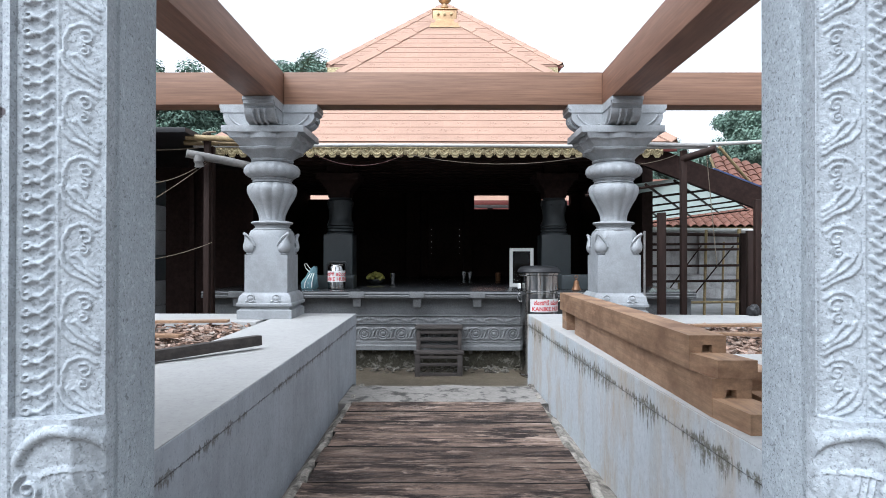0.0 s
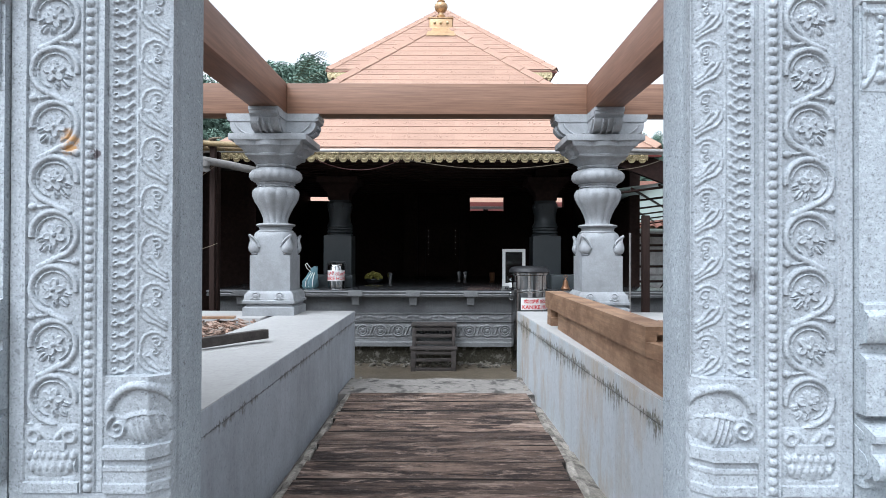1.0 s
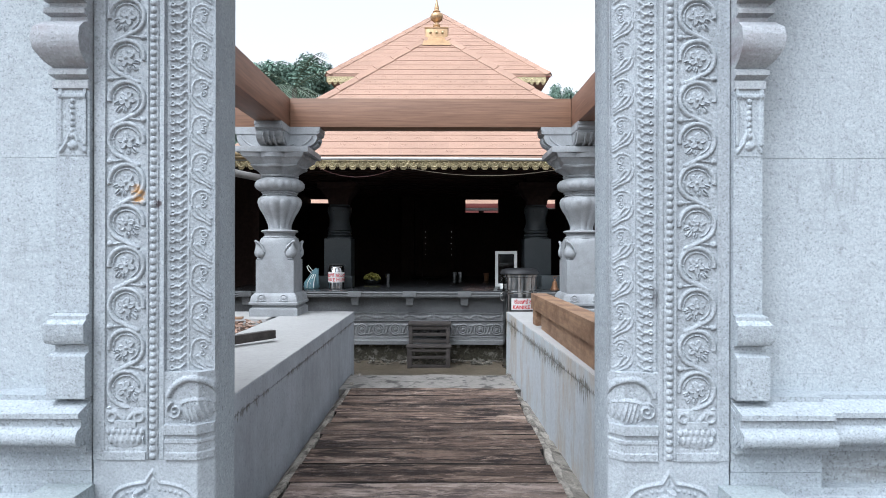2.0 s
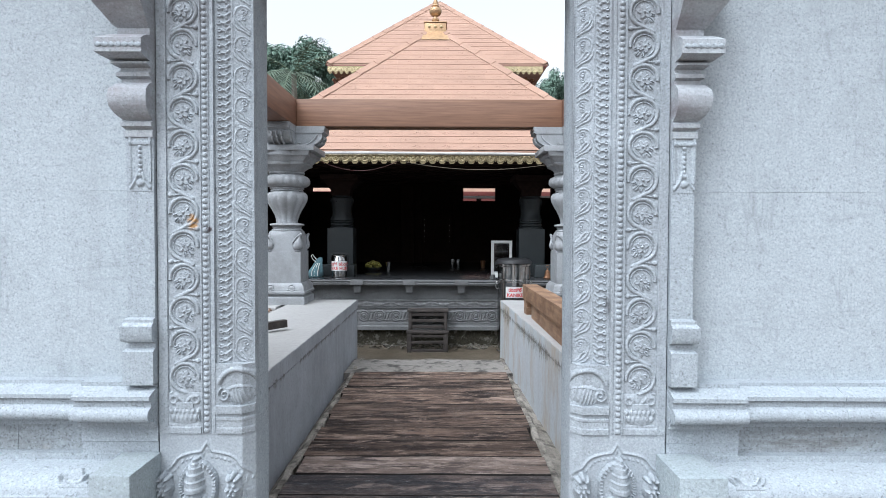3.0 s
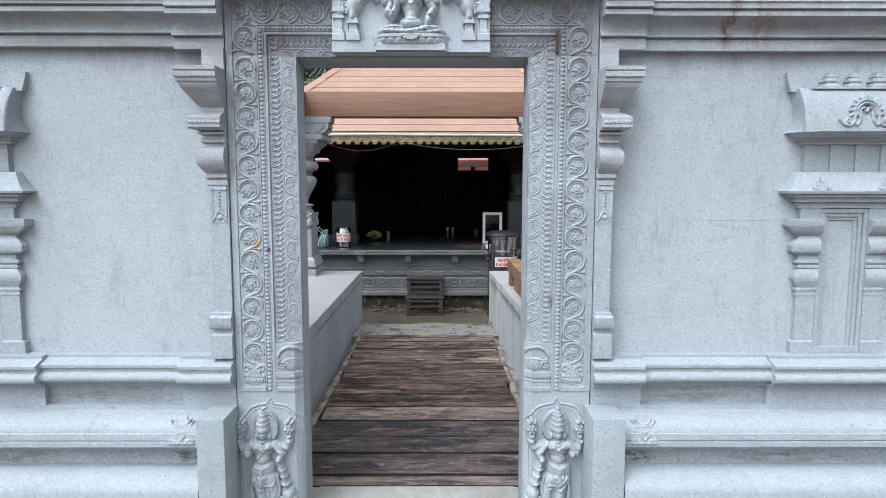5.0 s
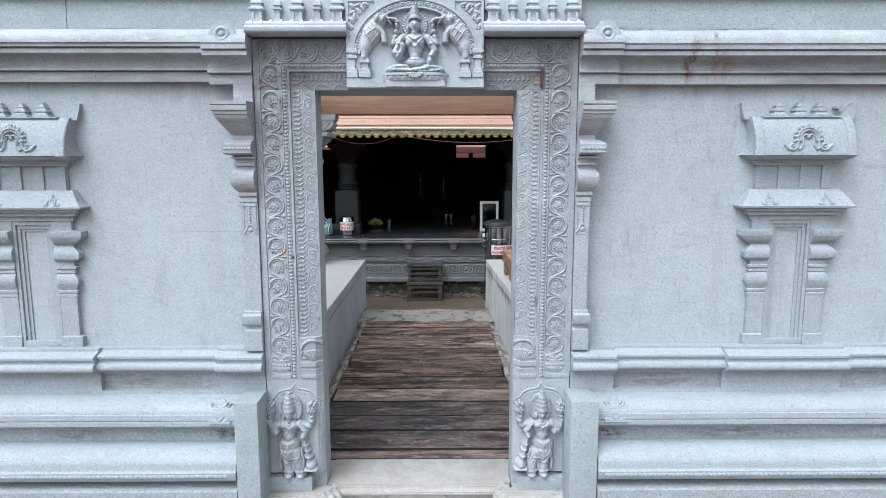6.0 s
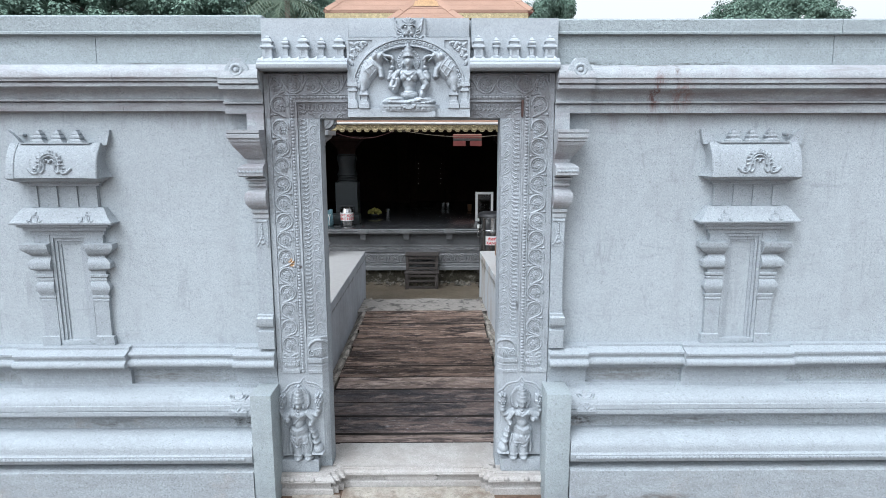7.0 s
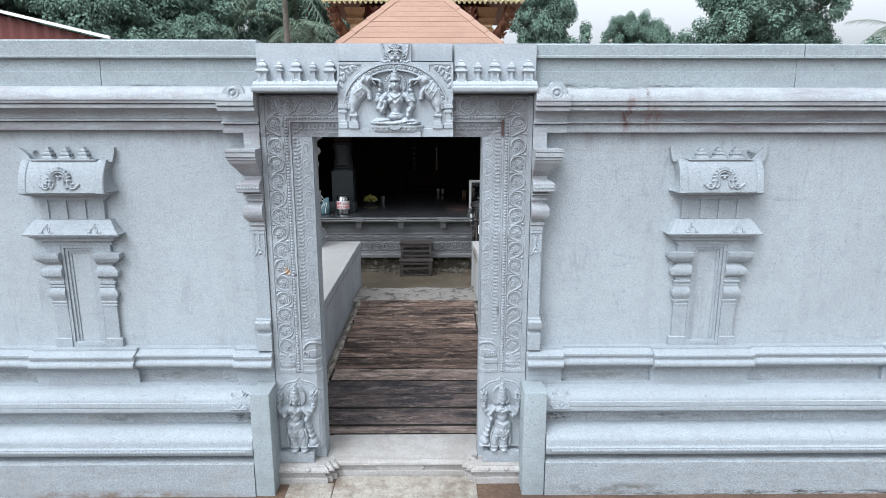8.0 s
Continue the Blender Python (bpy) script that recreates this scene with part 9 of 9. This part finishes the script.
part("roof_edge", extrude(bmesh.new(), [(-0.03, 0), (-0.03, 0.085), (0.03, 0.085), (0.03, 0)], 0, 15.6, Matrix.Translation((-8.75, 14.55, 4.585)) @ Matrix.Rotation(math.pi, 4, "Z") @ Matrix.Rotation(radians(-13.2), 4, "Y")), white_paint, shed, "pale metal roof edge")
part("gable_wall", B(-9.37, -9.22, 15, 21, -0.2, 4.58), red_paint, shed)


# ---------------- trees ----------------
def leaf_mesh(name, centres, per, spread, size, rng, material, squash=0.75):
    """Clumps of small folded leaves."""
    n = len(centres) * per
    c = np.repeat(np.array(centres), per, axis=0)
    off = rng.normal(0, 1, (n, 3))
    off /= np.maximum(np.linalg.norm(off, axis=1)[:, None], 1e-6)
    off *= rng.uniform(0.25, 1.55, (n, 1)) ** 0.7
    p = c + off * np.array([spread, spread, spread * squash])
    # blades lie like shingles on their clump: they face up and outwards, and droop at the tip
    nor = off * 0.8 + np.array([0, 0, 0.75]) + rng.normal(0, 0.38, (n, 3))
    nor /= np.linalg.norm(nor, axis=1)[:, None]
    d = off + np.array([0, 0, -0.7]) + rng.normal(0, 0.6, (n, 3))
    d -= nor * np.sum(d * nor, axis=1)[:, None]
    d /= np.linalg.norm(d, axis=1)[:, None]
    u = np.cross(nor, d)
    s = size * rng.uniform(0.6, 1.4, (n, 1))
    tip, side = d * s, u * s * 0.34
    co = np.stack([p, p + tip * 0.5 + side, p + tip - nor * s * 0.15, p + tip * 0.5 - side], 1).reshape(-1, 3)
    i = np.arange(n)[:, None] * 4
    f = np.concatenate([i + np.array([[0, 1, 2]]), i + np.array([[0, 2, 3]])])
    me = bpy.data.meshes.new(name)
    me.from_pydata(co.tolist(), [], f.tolist())
    me.materials.append(material)
    return me


def broad_tree(seed, height, spread, clumps, per, size, open_=0.2, label="broad green tree with dense uneven crown"):
    rng = np.random.default_rng(seed)
    t = thing("tree", label, "tree", group="trees behind the temple")
    base = height * 0.33
    bm = bmesh.new()
    lean = rng.uniform(-0.4, 0.4, 2)
    trunk = [(lean[0] * k, lean[1] * k, height * 0.72 * k) for k in np.linspace(0, 1, 8)]
    tube(bm, trunk, height * 0.026, 9, 0.3)
    cents = []
    boughs = 11
    for b in range(boughs):
        a = 2 * math.pi * b / boughs + rng.uniform(-0.3, 0.3)
        k = rng.uniform(0.35, 0.95)
        start = Vector(trunk[int(k * 7)])
        reach = spread * rng.uniform(0.55, 1.0) * (1.15 - 0.5 * k)
        end = start + Vector((math.cos(a) * reach, math.sin(a) * reach, height * rng.uniform(0.08, 0.28)))
        mid = start.lerp(end, 0.5) + Vector((0, 0, height * 0.03))
        tube(bm, [start, mid, end], height * 0.010, 6, 0.35)
        for q in range(clumps // boughs):
            w = rng.uniform(0.35, 1.12)
            c = start.lerp(end, w) + Vector(rng.normal(0, 1, 3)) * spread * 0.17
            cents.append(tuple(c))
    for q in range(clumps // 4):
        a, r = rng.uniform(0, 6.28), math.sqrt(rng.random()) * spread * 0.6
        cents.append((math.cos(a) * r, math.sin(a) * r, height * (0.95 - 0.25 * (r / spread) ** 2) - rng.uniform(0, height * 0.12)))
    part("trunk", bm, bark, t)
    part("crown", leaf_mesh("crown", cents, per, spread * 0.115, size, rng, leaf), None, t)
    return t


def palm_tree(seed, height, label="coconut palm with long drooping fronds"):
    rng = np.random.default_rng(seed)
    t = thing("palm_tree", label, "palm tree", group="palms behind the temple")
    part("trunk", tube(bmesh.new(), [(0.25 * math.sin(k * 1.5), 0.1 * k, height * k) for k in np.linspace(0, 1, 9)], 0.17, 10, 0.65), bark, t)
    top = Vector((0.25 * math.sin(1.5), 0.1, height))
    for f in range(17):
        a = 2 * math.pi * f / 17 + rng.uniform(-0.15, 0.15)
        rise = rng.uniform(-0.5, 1.1)
        L = rng.uniform(2.4, 3.2)
        pts = [top + Vector((math.cos(a) * L * s, math.sin(a) * L * s, rise * L * 0.6 * s - 1.5 * s * s * (0.9 + 0.3 * (1.1 - rise)))) for s in np.linspace(0, 1, 11)]
        bm = bmesh.new()
        tube(bm, pts, 0.03, 5, 0.3)
        for k in range(1, 11):
            p, d = pts[k], (pts[k] - pts[k - 1]).normalized()
            side = d.cross(Vector((0, 0, 1))).normalized()
            for s in (-1, 1):
                for off in (0.0, 0.5):
                    q = p - (pts[k] - pts[k - 1]) * off
                    l = 0.75 * math.sin(math.pi * (0.12 + 0.8 * (k - off) / 11))
                    e = q + side * s * l * 0.8 + d * l * 0.5 - Vector((0, 0, l * rng.uniform(0.25, 0.6)))
                    w = d * 0.035
                    bm.faces.new([bm.verts.new(v) for v in (q - w, q + w, e)])
        part("frond", bm, leaf_palm, t, smooth=0)
    return t


# (x, y, height, spread) of the trees; the first of each kind is built, the rest are turned and scaled copies
kinds = [broad_tree(11, 14, 5.2, 132, 430, 0.20), broad_tree(23, 14, 4.6, 121, 430, 0.19), broad_tree(37, 14, 6.0, 154, 430, 0.20)]
west = [(-10.7, 46, 17.6, 0.85, 1), (-12.8, 47, 14.8, 0.65, 0), (-7.6, 46, 16.2, 0.45, 1),
        (-16.5, 40, 13.5, 1.0, 2), (-21, 38, 14.5, 1.1, 0), (-26, 40, 15.5, 1.1, 2), (-31, 42, 16, 1.1, 1), (-19, 34, 10.5, 0.9, 2), (-24, 33, 11, 1.0, 0), (-14, 36, 9.5, 0.9, 1), (-29, 32, 12, 1.0, 1),
        (-10, 50, 12.5, 1.0, 2), (-36, 38, 15, 1.1, 0), (-40, 42, 14, 1.2, 2)]
east = [(7.5, 40, 13.4, 0.62, 1), (8.7, 43, 12.6, 0.5, 0),
        (14.6, 46, 10.9, 0.62, 0), (17.3, 46.5, 10.7, 0.62, 1), (16.0, 47, 11.0, 0.55, 2), (23.2, 44, 13.6, 0.85, 2), (27.6, 45, 14.2, 0.85, 0), (25.3, 47, 15.0, 0.85, 1), (30.2, 48, 10.0, 0.6, 2), (22.4, 47, 10.5, 0.7, 0)]
used = set()
for i, (x, y, h, sp, k) in enumerate(west + east):
    m = pose(x, y, GROUND_IN, 0, 0, 47 * i) @ Matrix.Diagonal((sp * h / 14, sp * h / 14, h / 14, 1))
    if k not in used:
        used.add(k)
        kinds[k].matrix_basis = m
    else:
        t = copy_thing(kinds[k], pose(0, 0, 0))
        t.matrix_basis = m
palm = palm_tree(5, 8.2)
palm.matrix_basis = pose(-8.9, 36, GROUND_IN, 0, 0, 20)
for x, y, s, r in ((-7.3, 30, 1.19, 130), (-6.6, 33, 0.88, 250), (36, 46, 1.15, 70), (33.5, 44, 0.95, 200)):
    t = copy_thing(palm, pose(0, 0, 0))
    t.matrix_basis = pose(x, y, GROUND_IN, 0, 0, r) @ Matrix.Diagonal((s, s, s, 1))
